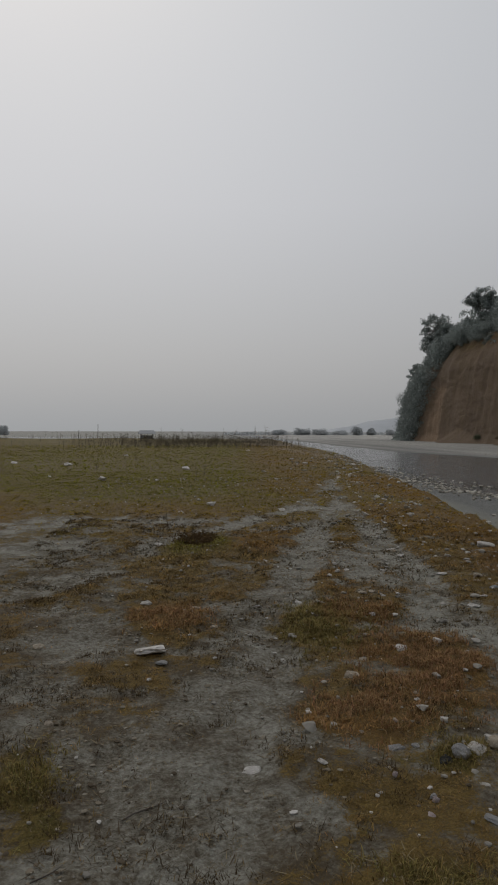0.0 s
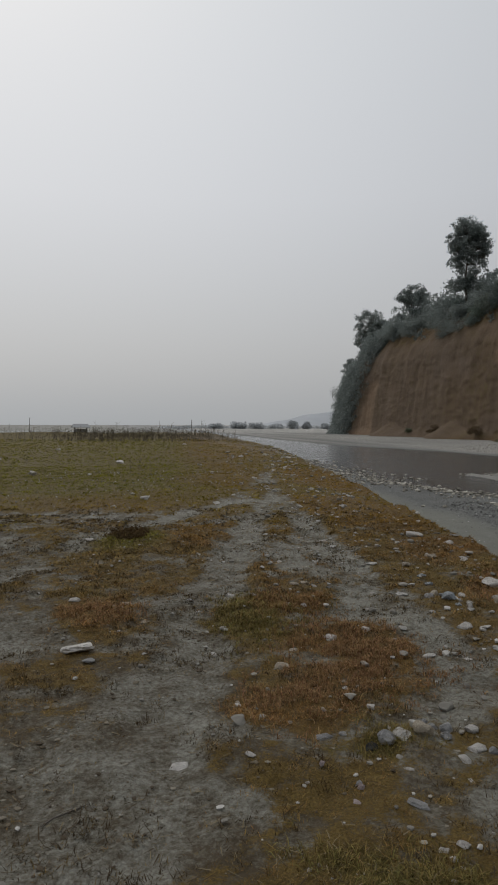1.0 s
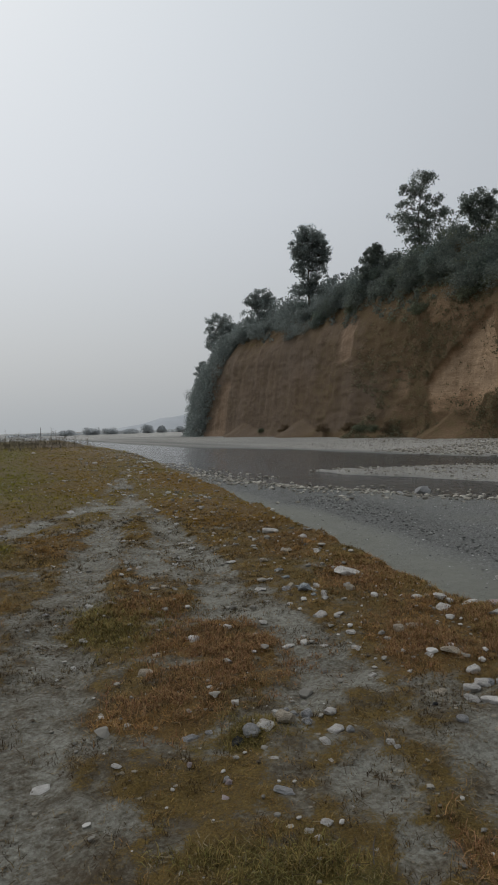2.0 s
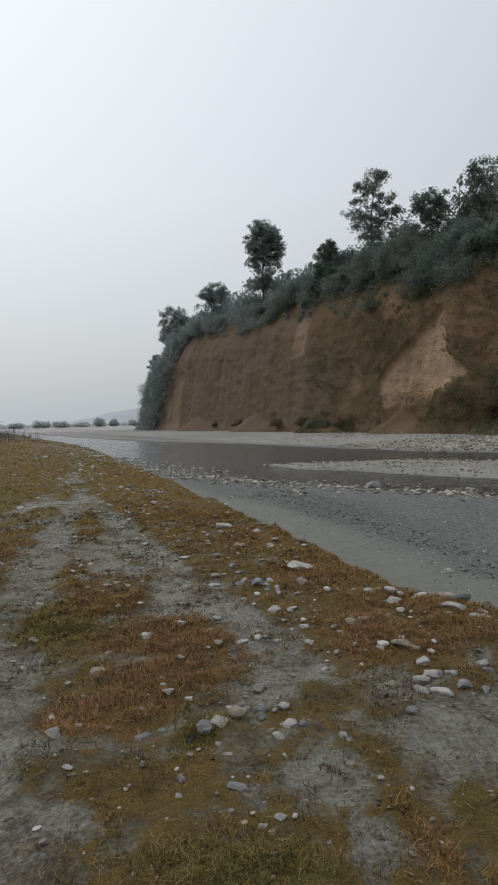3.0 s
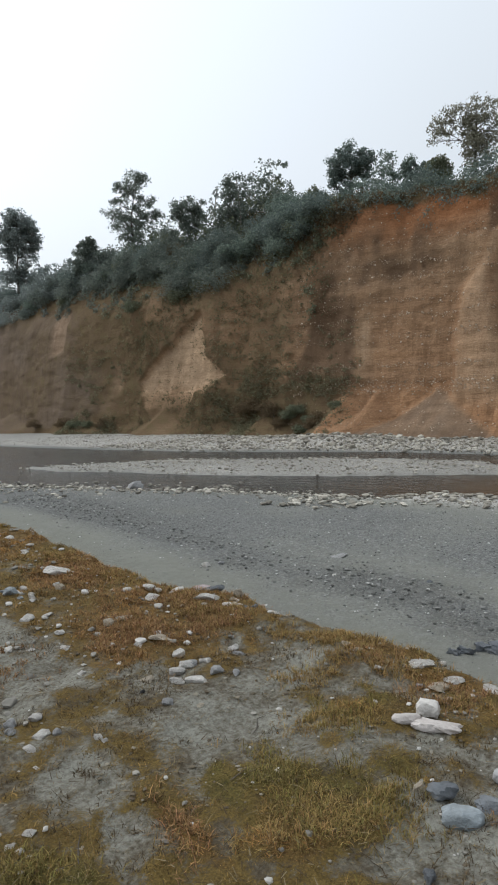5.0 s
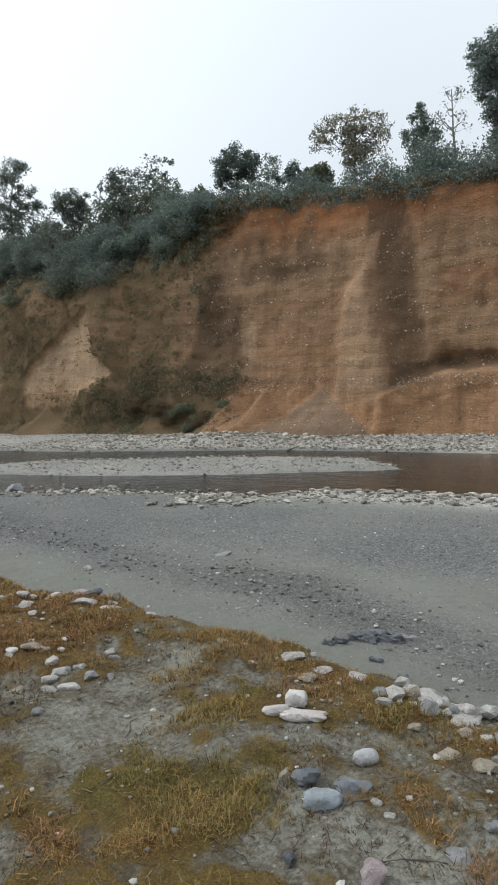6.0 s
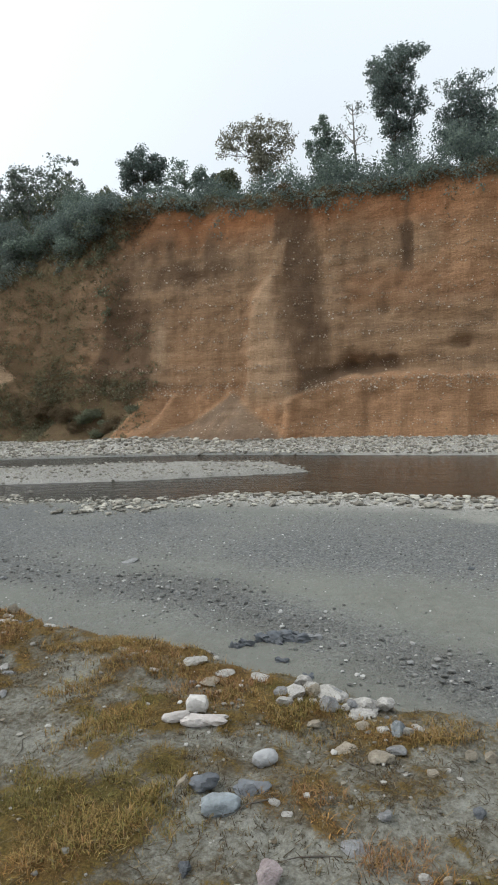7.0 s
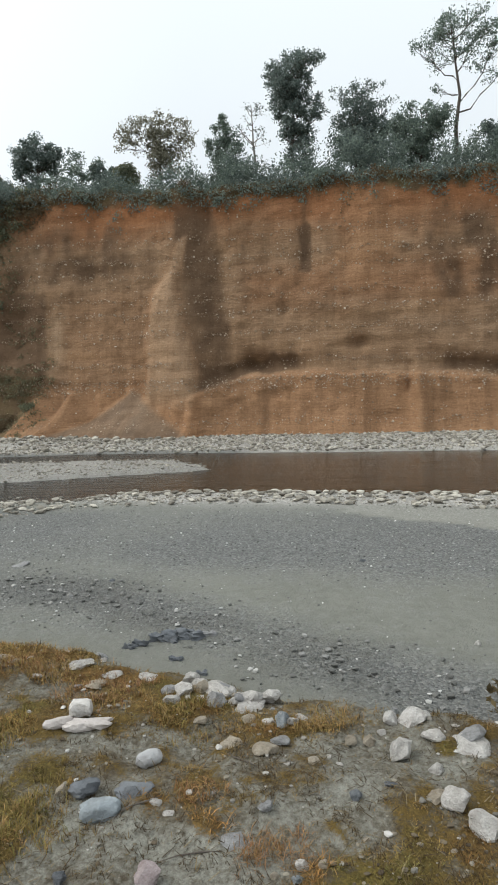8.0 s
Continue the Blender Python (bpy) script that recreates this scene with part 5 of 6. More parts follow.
def stone_shape(seed, level=ICO3, facets=12):
    """A worn stone, 1 across: a ball cut by a few planes, then roughened."""
    rng = np.random.default_rng(seed)
    v = level[0].copy()
    for _ in range(facets):
        d = rng.normal(0, 1, 3)
        d /= np.linalg.norm(d)
        over = v @ d - rng.uniform(0.46, 0.84)
        v -= np.outer(np.clip(over, 0, None), d)
    a, b = v[:, 0] * 2.1 + seed * 3.3, v[:, 1] * 2.1 + v[:, 2] * 1.7
    v *= (1 + 0.2 * fbm(a, b, seed) + 0.08 * fbm(a * 2.7, b * 2.7, seed + 5))[:, None]
    v -= (v.max(0) + v.min(0)) / 2
    return v / (v.max(0) - v.min(0)), level[1]


STONE_LABELS = {
    "white": "pale limestone lying on the bank", "tan": "tan sandstone cobble on the bank", "grey": "grey river stone on the bank",
    "blue": "blue-grey veined stone on the bank", "dark": "dark slate-coloured stone on the bank", "black": "charred black lump on the sand",
    "pink": "pinkish quartzite stone on the bank",
}
SHAPES = {}


def put_stone(kind, x, y, wide, tall, rng, z=None, sink=0.2, name="stone", label="", group="stones on the bank"):
    k = int(rng.integers(8))
    if (kind, k) not in SHAPES:
        SHAPES[kind, k] = mesh_of("stone", *stone_shape(40 * k + len(kind)), STONES[kind])
        SHAPES[kind, k].set_sharp_from_angle(angle=radians(31))
    ob = new(name, SHAPES[kind, k])
    z = float(height(x, y)) if z is None else z
    deep = wide * rng.uniform(0.7, 1.0)
    ob.matrix_basis = Matrix.LocRotScale((x, y, z + tall * (0.5 - sink) - 0.005), Euler((rng.normal(0, 0.12), rng.normal(0, 0.12), rng.uniform(0, 6.28) if deep > 0.85 * wide else radians(-40) + rng.normal(0, 0.5))), (wide * 0.92, deep * 0.92, tall * 0.95))
    return tagged(ob, label or STONE_LABELS[kind], "stone", group)


BLUE_A = [
    (4.41, -1.01, 0.047, 0.04), (5.39, -0.73, 0.104, 0.088), (5.01, 3.78, 0.071, 0.032), (5.01, 3.94, 0.134, 0.078), 
    (5.1, 4.26, 0.081, 0.035), (5.14, 4.59, 0.114, 0.045), (5.23, 4.92, 0.095, 0.032), 
]
DARK_A = [
    (4.96, -1.26, 0.055, 0.019), (4.88, -1.14, 0.061, 0.052), (4.69, -0.29, 0.112, 0.028), (4.22, -0.27, 0.056, 0.047), 
    (6.03, 2.1, 0.063, 0.033), (5.95, 2.12, 0.053, 0.034), (6.19, 2.7, 0.195, 0.084), 
]
TAN_A = [
    (4.65, -1.49, 0.027, 0.013), (4.93, -1.42, 0.123, 0.035), (4.65, -1.38, 0.032, 0.011), (4.69, -1.29, 0.028, 0.019), (4.66, -1.2, 0.046, 0.018), 
    (5.32, -1.14, 0.083, 0.053), (4.48, -1.08, 0.039, 0.033), (5.29, -1.06, 0.069, 0.051), (5.07, -0.94, 0.058, 0.026), (4.43, -0.93, 0.035, 0.03), 
    (5.13, -0.71, 0.123, 0.064), (5.15, -0.55, 0.11, 0.027), (4.64, -0.01, 0.065, 0.055), (5.49, 0.26, 0.049, 0.025), (5.57, 0.36, 0.14, 0.035), 
    (5.7, 0.97, 0.093, 0.03), (5.77, 1.07, 0.114, 0.028), (4.62, 1.24, 0.064, 0.016), (4.67, 1.73, 0.105, 0.031), (3.25, 1.75, 0.03, 0.013), 
    (3.11, 2.02, 0.032, 0.021), (3.32, 2.12, 0.033, 0.025), 
]
TAN_B = [
    (5.12, 2.15, 0.166, 0.055), (1.5, 2.22, 0.06, 0.023), (3.56, 2.47, 0.043, 0.022), (5.22, 2.67, 0.157, 0.039), (3.26, 2.78, 0.12, 0.057), 
    (6.05, 3.05, 0.061, 0.028), (3.41, 3.08, 0.076, 0.029), (1.39, 3.23, 0.074, 0.022), (1.17, 3.53, 0.096, 0.024), (2.44, 3.97, 0.093, 0.023), 
    (2.29, 4.53, 0.123, 0.037), (3.89, 4.86, 0.111, 0.032), (4, 4.9, 0.112, 0.032), (5.16, 5.16, 0.086, 0.028), (6.06, 5.29, 0.092, 0.038), 
    (5.79, 5.86, 0.178, 0.046), (0.82, 19.1, 0.105, 0.066), (8.63, 22.52, 0.296, 0.097), (6.81, 47.91, 0.507, 0.161), 
]
WHITE_A = [
    (4.79, -1.6, 0.135, 0.09), (4.9, -1.5, 0.12, 0.093), (5.31, -1.57, 0.186, 0.046), (5.15, -1.43, 0.063, 0.054), (5.36, -1.42, 0.125, 0.055), (5.5, -1.32, 0.161, 0.069), 
    (5.23, -1.28, 0.134, 0.114), (5.39, -1.19, 0.043, 0.036), (5.1, -1.04, 0.037, 0.02), (4.48, -1.01, 0.055, 0.047), (5.05, -0.83, 0.058, 0.014), 
    (5.45, -0.81, 0.073, 0.031), (5.39, -0.78, 0.075, 0.039), (5.4, -0.66, 0.087, 0.043), (5.6, -0.51, 0.184, 0.046), (5.51, -0.5, 0.106, 0.042), 
    (4.63, -0.47, 0.06, 0.015), (4.67, -0.4, 0.054, 0.024), (5.7, -0.31, 0.21, 0.072), (5.54, -0.26, 0.056, 0.035), 
    (5.58, -0.15, 0.158, 0.069),
]
WHITE_B = [
    (5.76, 0.13, 0.135, 0.034), (5.73, 0.36, 0.144, 0.036), 
    (5.76, 0.56, 0.159, 0.04), (3.4, 0.86, 0.034, 0.023), (3.39, 0.91, 0.046, 0.02), (3.47, 0.92, 0.054, 0.024), (5.8, 0.93, 0.067, 0.02), 
    (3.79, 1.27, 0.039, 0.01), (4.07, 1.3, 0.035, 0.03), (4.07, 1.35, 0.048, 0.041), (3.76, 1.38, 0.04, 0.016), (3.52, 1.49, 0.052, 0.013), 
    (3.81, 1.52, 0.077, 0.027), (2.84, 1.69, 0.058, 0.014), (5.37, 1.7, 0.077, 0.06), (4.98, 1.72, 0.117, 0.059), (2.52, 1.72, 0.11, 0.02), 
    (3.98, 1.76, 0.083, 0.044), (3.57, 1.82, 0.037, 0.022), 
]
WHITE_C = [
    (6.03, 1.91, 0.109, 0.029), (4.85, 1.49, 0.15, 0.05), (4.77, 1.58, 0.1, 0.05), (4.51, 2.15, 0.066, 0.035), (4.86, 2.32, 0.04, 0.034), (5.91, 2.5, 0.239, 0.084), (4.5, 2.73, 0.074, 0.018), 
    (6.26, 2.85, 0.071, 0.032), (5.86, 3.17, 0.125, 0.056), (4.94, 3.24, 0.102, 0.028), (1.7, 3.37, 0.034, 0.012), 
    (3.65, 4.15, 0.069, 0.036), (5.69, 4.35, 0.295, 0.105), (3.4, 4.44, 0.102, 0.025), (1.86, 4.57, 0.124, 0.042), (3.23, 4.61, 0.095, 0.024), 
    (5, 4.67, 0.103, 0.029), (4.05, 4.73, 0.077, 0.024), (4.95, 5.59, 0.14, 0.035), (6.07, 5.62, 0.109, 0.045), (5.51, 6.23, 0.099, 0.041), 
    (5.37, 6.44, 0.115, 0.055), (6.34, 6.48, 0.151, 0.079), 
]
WHITE_D = [
    (4.86, 6.65, 0.101, 0.035), (6.17, 7.11, 0.254, 0.107), (1.84, 7.65, 0.139, 0.043), (5.52, 10.64, 0.212, 0.061), (2.1, 11.1, 0.139, 0.067), 
    (4.06, 11.6, 0.201, 0.056), (6.83, 11.67, 0.118, 0.053), (2.73, 12.3, 0.233, 0.092), (2.48, 13.26, 0.113, 0.057), (-0.36, 19.02, 0.315, 0.146), 
    (1.3, 19.08, 0.14, 0.065), (5.08, 19.59, 0.217, 0.065), (7.25, 20.24, 0.265, 0.067), (-2.26, 20.77, 0.155, 0.072), (5.08, 23.03, 0.231, 0.077), 
    (2.19, 25.03, 0.405, 0.146), (9.5, 27.14, 0.302, 0.118), (-3.02, 28.32, 0.565, 0.165), (7.73, 29.2, 0.265, 0.1), (-5.7, 29.84, 0.33, 0.102), 
    (7.76, 33.41, 0.301, 0.114), (-1.42, 39.23, 0.348, 0.133), 
]
PINK_A = [
    (4.29, -0.53, 0.108, 0.084), (3.2, 1.28, 0.059, 0.015), (3.25, 1.37, 0.038, 0.033), (3.14, 1.56, 0.039, 0.031), (6.13, 2.83, 0.197, 0.054), 
]
GREY_A = [
    (5.38, -1.57, 0.167, 0.076), (4.72, -0.82, 0.06, 0.038), (4.55, -0.76, 0.114, 0.028), (5.25, -0.75, 0.111, 0.04), 
    (5.53, -0.35, 0.135, 0.09), (3.44, 1.22, 0.111, 0.028), (4.5, 1.35, 0.07, 0.04), (5.04, 1.37, 0.063, 0.04), (3.25, 1.39, 0.041, 0.035), 
    (5.33, 1.62, 0.091, 0.032), (3.86, 1.8, 0.077, 0.065), (3.81, 1.86, 0.077, 0.053), 
    (3.35, 1.88, 0.056, 0.021), (3.25, 1.89, 0.098, 0.031), (2.05, 3.1, 0.102, 0.026), (3.69, 4.04, 0.058, 0.032), (3.76, 4.1, 0.059, 0.022), 
    (3.22, 4.14, 0.039, 0.033), (2.84, 4.47, 0.076, 0.032), 
]
BLACK_A = [
    (4.51, 1.57, 0.04, 0.028), (3.43, 1.73, 0.09, 0.025), 
]
BLUES = [BLUE_A]
DARKS = [DARK_A]
TANS = [TAN_A, TAN_B]
WHITES = [WHITE_A, WHITE_B, WHITE_C, WHITE_D]
PINKS = [PINK_A]
GREYS = [GREY_A]
BLACKS = [BLACK_A]


rng = np.random.default_rng(4)
for kind, tables in (("white", WHITES), ("tan", TANS), ("grey", GREYS), ("blue", BLUES), ("dark", DARKS), ("black", BLACKS), ("pink", PINKS)):
    for table in tables:
        for x, y, wide, tall in table:
            put_stone(kind, x, y, wide, tall, rng)

# crowded white stones along the brink
for cx, cy, spread_by, count in ((5.58, -0.5, 0.1, 15), (5.62, -0.2, 0.1, 14), (5.98, 2.45, 0.14, 9), (5.5, -1.3, 0.2, 8), (5.1, 4.1, 0.25, 10), (3.75, 1.75, 0.12, 9), (5.0, 1.72, 0.1, 6), (5.7, 0.55, 0.15, 6)):
    for _ in range(count):
        wide = rng.uniform(0.03, 0.12)
        put_stone(str(rng.choice(["white", "white", "grey", "tan"])), cx + rng.normal(0, spread_by), cy + rng.normal(0, spread_by), wide, wide * rng.uniform(0.45, 0.8), rng)

# stones strewn along the grassy brink
for _ in range(55):
    y = 2.2 + 30 * rng.uniform(0, 1) ** 1.7
    wide = rng.uniform(0.05, 0.12) * (1 + 0.035 * y)
    put_stone(str(rng.choice(["white", "white", "tan"])), float(along(EDGE, y)) - 0.12 - 2.6 * rng.uniform(0, 1) ** 1.4, y, wide, wide * rng.uniform(0.3, 0.55), rng)

# rocks and mud lumps in the river bed
for x, y, wide, tall, kind in ((15.15, 15.2, 0.75, 0.55, "grey"), (14.75, 15.9, 0.3, 0.2, "grey"), (15.9, 14.2, 0.22, 0.12, "dark"), (17.9, 9.8, 0.42, 0.26, "dark"), (14.3, 16.9, 0.4, 0.2, "white"), (8.5, -1.75, 0.08, 0.05, "white"),
                               
                               (7.58, 2.2, 0.2, 0.12, "dark"), (7.5, 1.42, 0.12, 0.09, "grey"),
                               (8.9, 5.6, 0.16, 0.09, "white"), (9.1, 5.5, 0.12, 0.07, "grey"), (9.9, 2.6, 0.1, 0.05, "dark"), (10.5, 4.4, 0.3, 0.06, "grey"), (11.5, -0.4, 0.12, 0.05, "dark")):
    put_stone(kind, x, y, wide, tall, rng, sink=0.25, label="dark wet lump of mud and stone in the river bed" if kind in ("black", "dark") else "stone lying in the grey river bed", group="stones in the river bed")


def slab(name, kind, at, size, turn, tilt, label, seed, group, rough=0.5, square=0.7):
    """A flat broken stone with sharp edges."""
    v, f = ICO3
    v = square * v / np.abs(v).max(1)[:, None] + (1 - square) * v
    a, b = v[:, 0] * 1.3 + 0.7 * v[:, 2], v[:, 1] * 1.3 + 0.5 * v[:, 2]
    v = v * (1 + rough * np.column_stack([fbm(a * 1.4 + 9 * k, b * 1.4, seed + k) for k in range(3)]) + 0.3 * rough * vnoise(a * 5, b * 5, seed)[:, None]) / 2
    v = v * (1 - 0.5 * rough * smooth(0.1, 0.9, 1 - np.abs(2 * v[:, :1])))
    me = mesh_of(name, v * size, f, STONES[kind])
    me.set_sharp_from_angle(angle=radians(30))
    ob = new(name, me)
    ob.matrix_basis = Matrix.Translation(at) @ Euler((radians(tilt), 0, radians(turn))).to_matrix().to_4x4()
    return tagged(ob, label, "stone", group)


# two stone shapes stand in for a pale lump resembling driftwood
slab("stone_slab", "blush", (5.15, 0.165, float(height(5.15, 0.165)) + 0.02), (0.215, 0.088, 0.05), -68, 5, "pale knobbly slab lying on the sand", 71, "stones on the bank", 0.36, 0.4)
slab("stone_slab", "blush", (5.11, 0.3, float(height(5.11, 0.3)) + 0.016), (0.145, 0.082, 0.055), -48, -6, "pale rounded slab lying against a longer one", 75, "stones on the bank", 0.3, 0.25)
slab("stone", "white", (5.24, 0.255, float(height(5.24, 0.255)) + 0.04), (0.115, 0.085, 0.088), -70, 0, "pale squarish block beside the long slab", 72, "stones on the bank", 0.22, 0.5)
slab("stone_slab", "white", (1.97, 3.3, float(height(1.97, 3.3)) + 0.03), (0.19, 0.17, 0.05), 24, -16, "tilted flat grey-white slab on the sand", 73, "stones on the bank", 0.3)
slab("stone", "grey", (4.97, -0.235, float(height(4.97, -0.235)) + 0.03), (0.125, 0.09, 0.07), -40, 6, "smooth egg-shaped pale green-grey stone", 76, "stones on the bank", 0.16, 0.1)
slab("stone", "blue", (4.56, -0.225, float(height(4.56, -0.225)) + 0.032), (0.16, 0.1, 0.085), -62, 7, "flat-topped pale blue-grey boulder with dark sides", 77, "stones on the bank", 0.24, 0.3)
slab("stone", "dark", (4.68, -0.09, float(height(4.68, -0.09)) + 0.02), (0.12, 0.1, 0.07), -30, -10, "blue-green slate stone behind a paler boulder", 78, "stones on the bank", 0.3, 0.25)
slab("stone", "dark", (4.72, -0.29, float(height(4.72, -0.29)) + 0.008), (0.15, 0.1, 0.035), -70, 4, "low dark slate slab half sunk in the sand", 79, "stones on the bank", 0.35, 0.35)
# jagged dark clods of mud in the wet silt
for x, y, wide in ((8.02, 1.12, 0.17), (8.1, 0.98, 0.22), (8.12, 0.84, 0.2), (8.2, 0.9, 0.15), (7.86, 1.22, 0.14), (7.78, 1.3, 0.11), (8.22, 0.68, 0.14), (7.6, 0.76, 0.1), (7.36, 0.44, 0.09), (8.0, 0.98, 0.13)):
    slab("mud_clod", "grey" if y < 0.7 and x > 8 else "dark", (x, y, float(height(x, y)) + 0.1 * wide), (wide, wide * rng.uniform(0.5, 0.8), wide * rng.uniform(0.42, 0.65)), rng.uniform(-110, -30), rng.normal(0, 14), "jagged dark clod of mud in the wet silt", int(rng.integers(80, 99)), "clods in the river bed", 0.9)


def scatter(name, xs, ys, sizes, material, label, category, seed, level=ICO1, flat=0.6, lift=0.2, zs=None):
    """Many small stones in one mesh."""
    rng = np.random.default_rng(seed)
    n = len(xs)
    shapes = np.stack([stone_shape(500 + seed + k, level, 8)[0] for k in range(7)])
    pick = rng.integers(0, 7, n)
    turn = rng.uniform(0, 6.28, n)
    long = rng.uniform(0.7, 1.0, n)
    v = shapes[pick] * np.stack([sizes, sizes * long, sizes * flat * rng.uniform(0.7, 1.2, n)], axis=1)[:, None, :]
    c, s = np.cos(turn)[:, None], np.sin(turn)[:, None]
    zs = height(xs, ys) if zs is None else zs
    v = np.stack([v[..., 0] * c - v[..., 1] * s + xs[:, None], v[..., 0] * s + v[..., 1] * c + ys[:, None], v[..., 2] + (zs + sizes * lift)[:, None]], axis=2)
    f = level[1][None] + (np.arange(n) * len(level[0]))[:, None, None]
    me = mesh_of(name, v.reshape(-1, 3), f.reshape(-1, 3), material, False)
    return tagged(new(name, me), label, category, kind="stuff")


rng = np.random.default_rng(14)
# chips on the bank
n = 5200
xs, ys = rng.uniform(-0.5, 7.2, n), -1.8 + 22 * rng.uniform(0, 1, n) ** 1.5
keep = (xs < along(EDGE, ys) - 0.05) & (rng.uniform(0, 1, n) < 0.25 + 0.75 * smooth(0.0, 0.45, fbm(xs * 0.9, ys * 0.9, 111) + 0.12 * (xs - 3)))
xs, ys = xs[keep], ys[keep]
scatter("small_stones", xs, ys, 0.008 + 0.028 * rng.uniform(0, 1, len(xs)) ** 3 + 0.0012 * np.clip(ys, 0, 20), CHIPS, "small pale stones scattered over the bank", "pebbles", 1)
ys = 2.0 + 34 * rng.uniform(0, 1, 520) ** 1.5
xs = along(EDGE, ys) - 0.1 - 3.4 * rng.uniform(0, 1, 520) ** 1.3
scatter("brink_stones", xs, ys, (0.025 + 0.055 * rng.uniform(0, 1, 520) ** 2) * (1 + 0.03 * ys), CHIPS, "pale stones strewn through the grass of the brink", "stones", 12, ICO2, 0.5)
# crumbs of earth and dung on the bare patches
n = 16000
xs, ys = rng.uniform(0.3, 6.4, n), -1.8 + 11 * rng.uniform(0, 1, n) ** 1.4
keep = (xs < along(EDGE, ys) - 0.08) & (rng.uniform(0, 1, n) < 0.12 + smooth(-0.05, 0.4, fbm(xs * 2.4, ys * 2.4, 118)))
xs, ys = xs[keep], ys[keep]
scatter("earth_crumbs", xs, ys, 0.007 + 0.022 * rng.uniform(0, 1, len(xs)) ** 3 + 0.0012 * np.clip(ys, 0, 10), CRUMBS, "brown crumbs of earth on the trodden sand", "earth", 11, ICO1, 0.5, 0.12)
# gravel in the near bed
n = 38000
xs, ys = rng.uniform(6.2, 16.5, n), rng.uniform(-5, 16, n)
band = np.exp(-(((xs - along(GRAVEL_BAND, ys) + 0.5 * vnoise(ys * 0.35, 0.2, 71)) / 0.75) ** 2))
chance = 0.95 * band * (0.35 + 0.9 * smooth(-0.2, 0.3, fbm(xs * 1.3, ys * 1.3, 112))) + 0.4 * smooth(9.6, 11.5, xs) + 0.08
keep = (rng.uniform(0, 1, n) < chance * (1 - tongue(xs, ys))) & (xs > along(EDGE, ys) + 0.55)
xs, ys = xs[keep], ys[keep]
scatter("gravel", xs, ys, 0.01 + (0.026 + 0.034 * band[keep]) * rng.uniform(0, 1, len(xs)) ** 3.5, GRAVEL, "dark grey river gravel", "gravel", 2)
n = 2200
xs, ys = 6.6 + 9.6 * rng.uniform(0, 1, n), rng.uniform(-5, 15, n)
keep = (xs > along(EDGE, ys) + 0.9) & (rng.uniform(0, 1, n) < 0.15 + 0.85 * np.exp(-(((xs - along(GRAVEL_BAND, ys)) / 0.9) ** 2)) + 0.5 * smooth(10.5, 12, xs))
xs, ys = xs[keep], ys[keep]
scatter("white_pebbles", xs, ys, 0.014 + 0.03 * rng.uniform(0, 1, len(xs)) ** 3, PEBBLES, "small white pebbles in the grey river bed", "pebbles", 10)
# cobble bars
n = 22000
xs, ys = rng.uniform(12, 46, n), rng.uniform(-14, 60, n)
bed, deep, bar = bed_parts(xs, ys)
ridge = smooth(-0.2, 0.1, xs - (along(NEAR_WATER, ys) - 2.3)) * smooth(0.35, 0.0, xs - along(NEAR_WATER, ys)) * smooth(9, 6, ys)
line = np.exp(-(((xs - along(NEAR_WATER, ys) + 0.3) / 0.9) ** 2)) * smooth(-0.25, 0.35, fbm(xs * 0.8, ys * 0.5, 113)) * smooth(5, 8, ys) * smooth(36, 30, ys)
shore = smooth(0, 2, xs - along(FAR_WATER, ys))
chance = np.clip(0.5 * ridge + 0.6 * line + 0.7 * shore + 0.8 * smooth(0.3, 0.8, bar), 0, 1)
keep = rng.uniform(0, 1, n) < chance
xs, ys, ridge, line = xs[keep], ys[keep], ridge[keep], line[keep]
scatter("cobbles", xs, ys, 0.04 + 0.12 * rng.uniform(0, 1, len(xs)) ** 4 + 0.08 * smooth(36, 44, xs) * rng.uniform(0, 1, len(xs)), COBBLES, "pale rounded cobbles on the gravel bars", "cobbles", 3, ICO1, 0.45)
n = 9000
xs, ys = rng.uniform(16, 31, n), rng.uniform(1, 27, n)
keep = rng.uniform(0, 1, n) < smooth(0.35, 0.8, bed_parts(xs, ys)[2]) * (0.35 + 0.9 * smooth(-0.3, 0.3, fbm(xs * 0.7, ys * 0.7, 117)))
xs, ys = xs[keep], ys[keep]
scatter("mid_bar_stones", xs, ys, 0.04 + 0.14 * rng.uniform(0, 1, len(xs)) ** 5, COBBLES, "pale cobbles on the bar between the channels", "cobbles", 9, ICO1, 0.5)
n = 3000
ys = rng.uniform(-14, 9, n)
xs = along(NEAR_WATER, ys) - rng.uniform(0, 1, n) ** 1.2 * 2.4
scatter("bar_stones", xs, ys, 0.04 + 0.2 * rng.uniform(0, 1, n) ** 4.5, COBBLES, "pale boulders and cobbles along the water", "cobbles", 4, ICO1, 0.45)
n = 4600
ys = rng.uniform(8, 40, n)
xs = along(NEAR_WATER, ys) + rng.normal(0.0, 1.15, n) * (0.5 + 0.9 * np.abs(vnoise(ys * 0.4, 0.6, 114))) + 0.5 * vnoise(ys * 0.6, 0.9, 115)
scatter("ford_stones", xs, ys, 0.035 + 0.17 * rng.uniform(0, 1, n) ** 5, COBBLES, "pale stones at the edge of the shallow water", "cobbles", 5, ICO1, 0.6, 0.15, np.maximum(height(xs, ys), WATER_LEVEL - 0.015))
n = 11000
ys = rng.uniform(-12, 40, n)
xs = along(FAR_WATER, ys) + rng.uniform(0, 1, n) * (cliff_foot(ys) - along(FAR_WATER, ys))
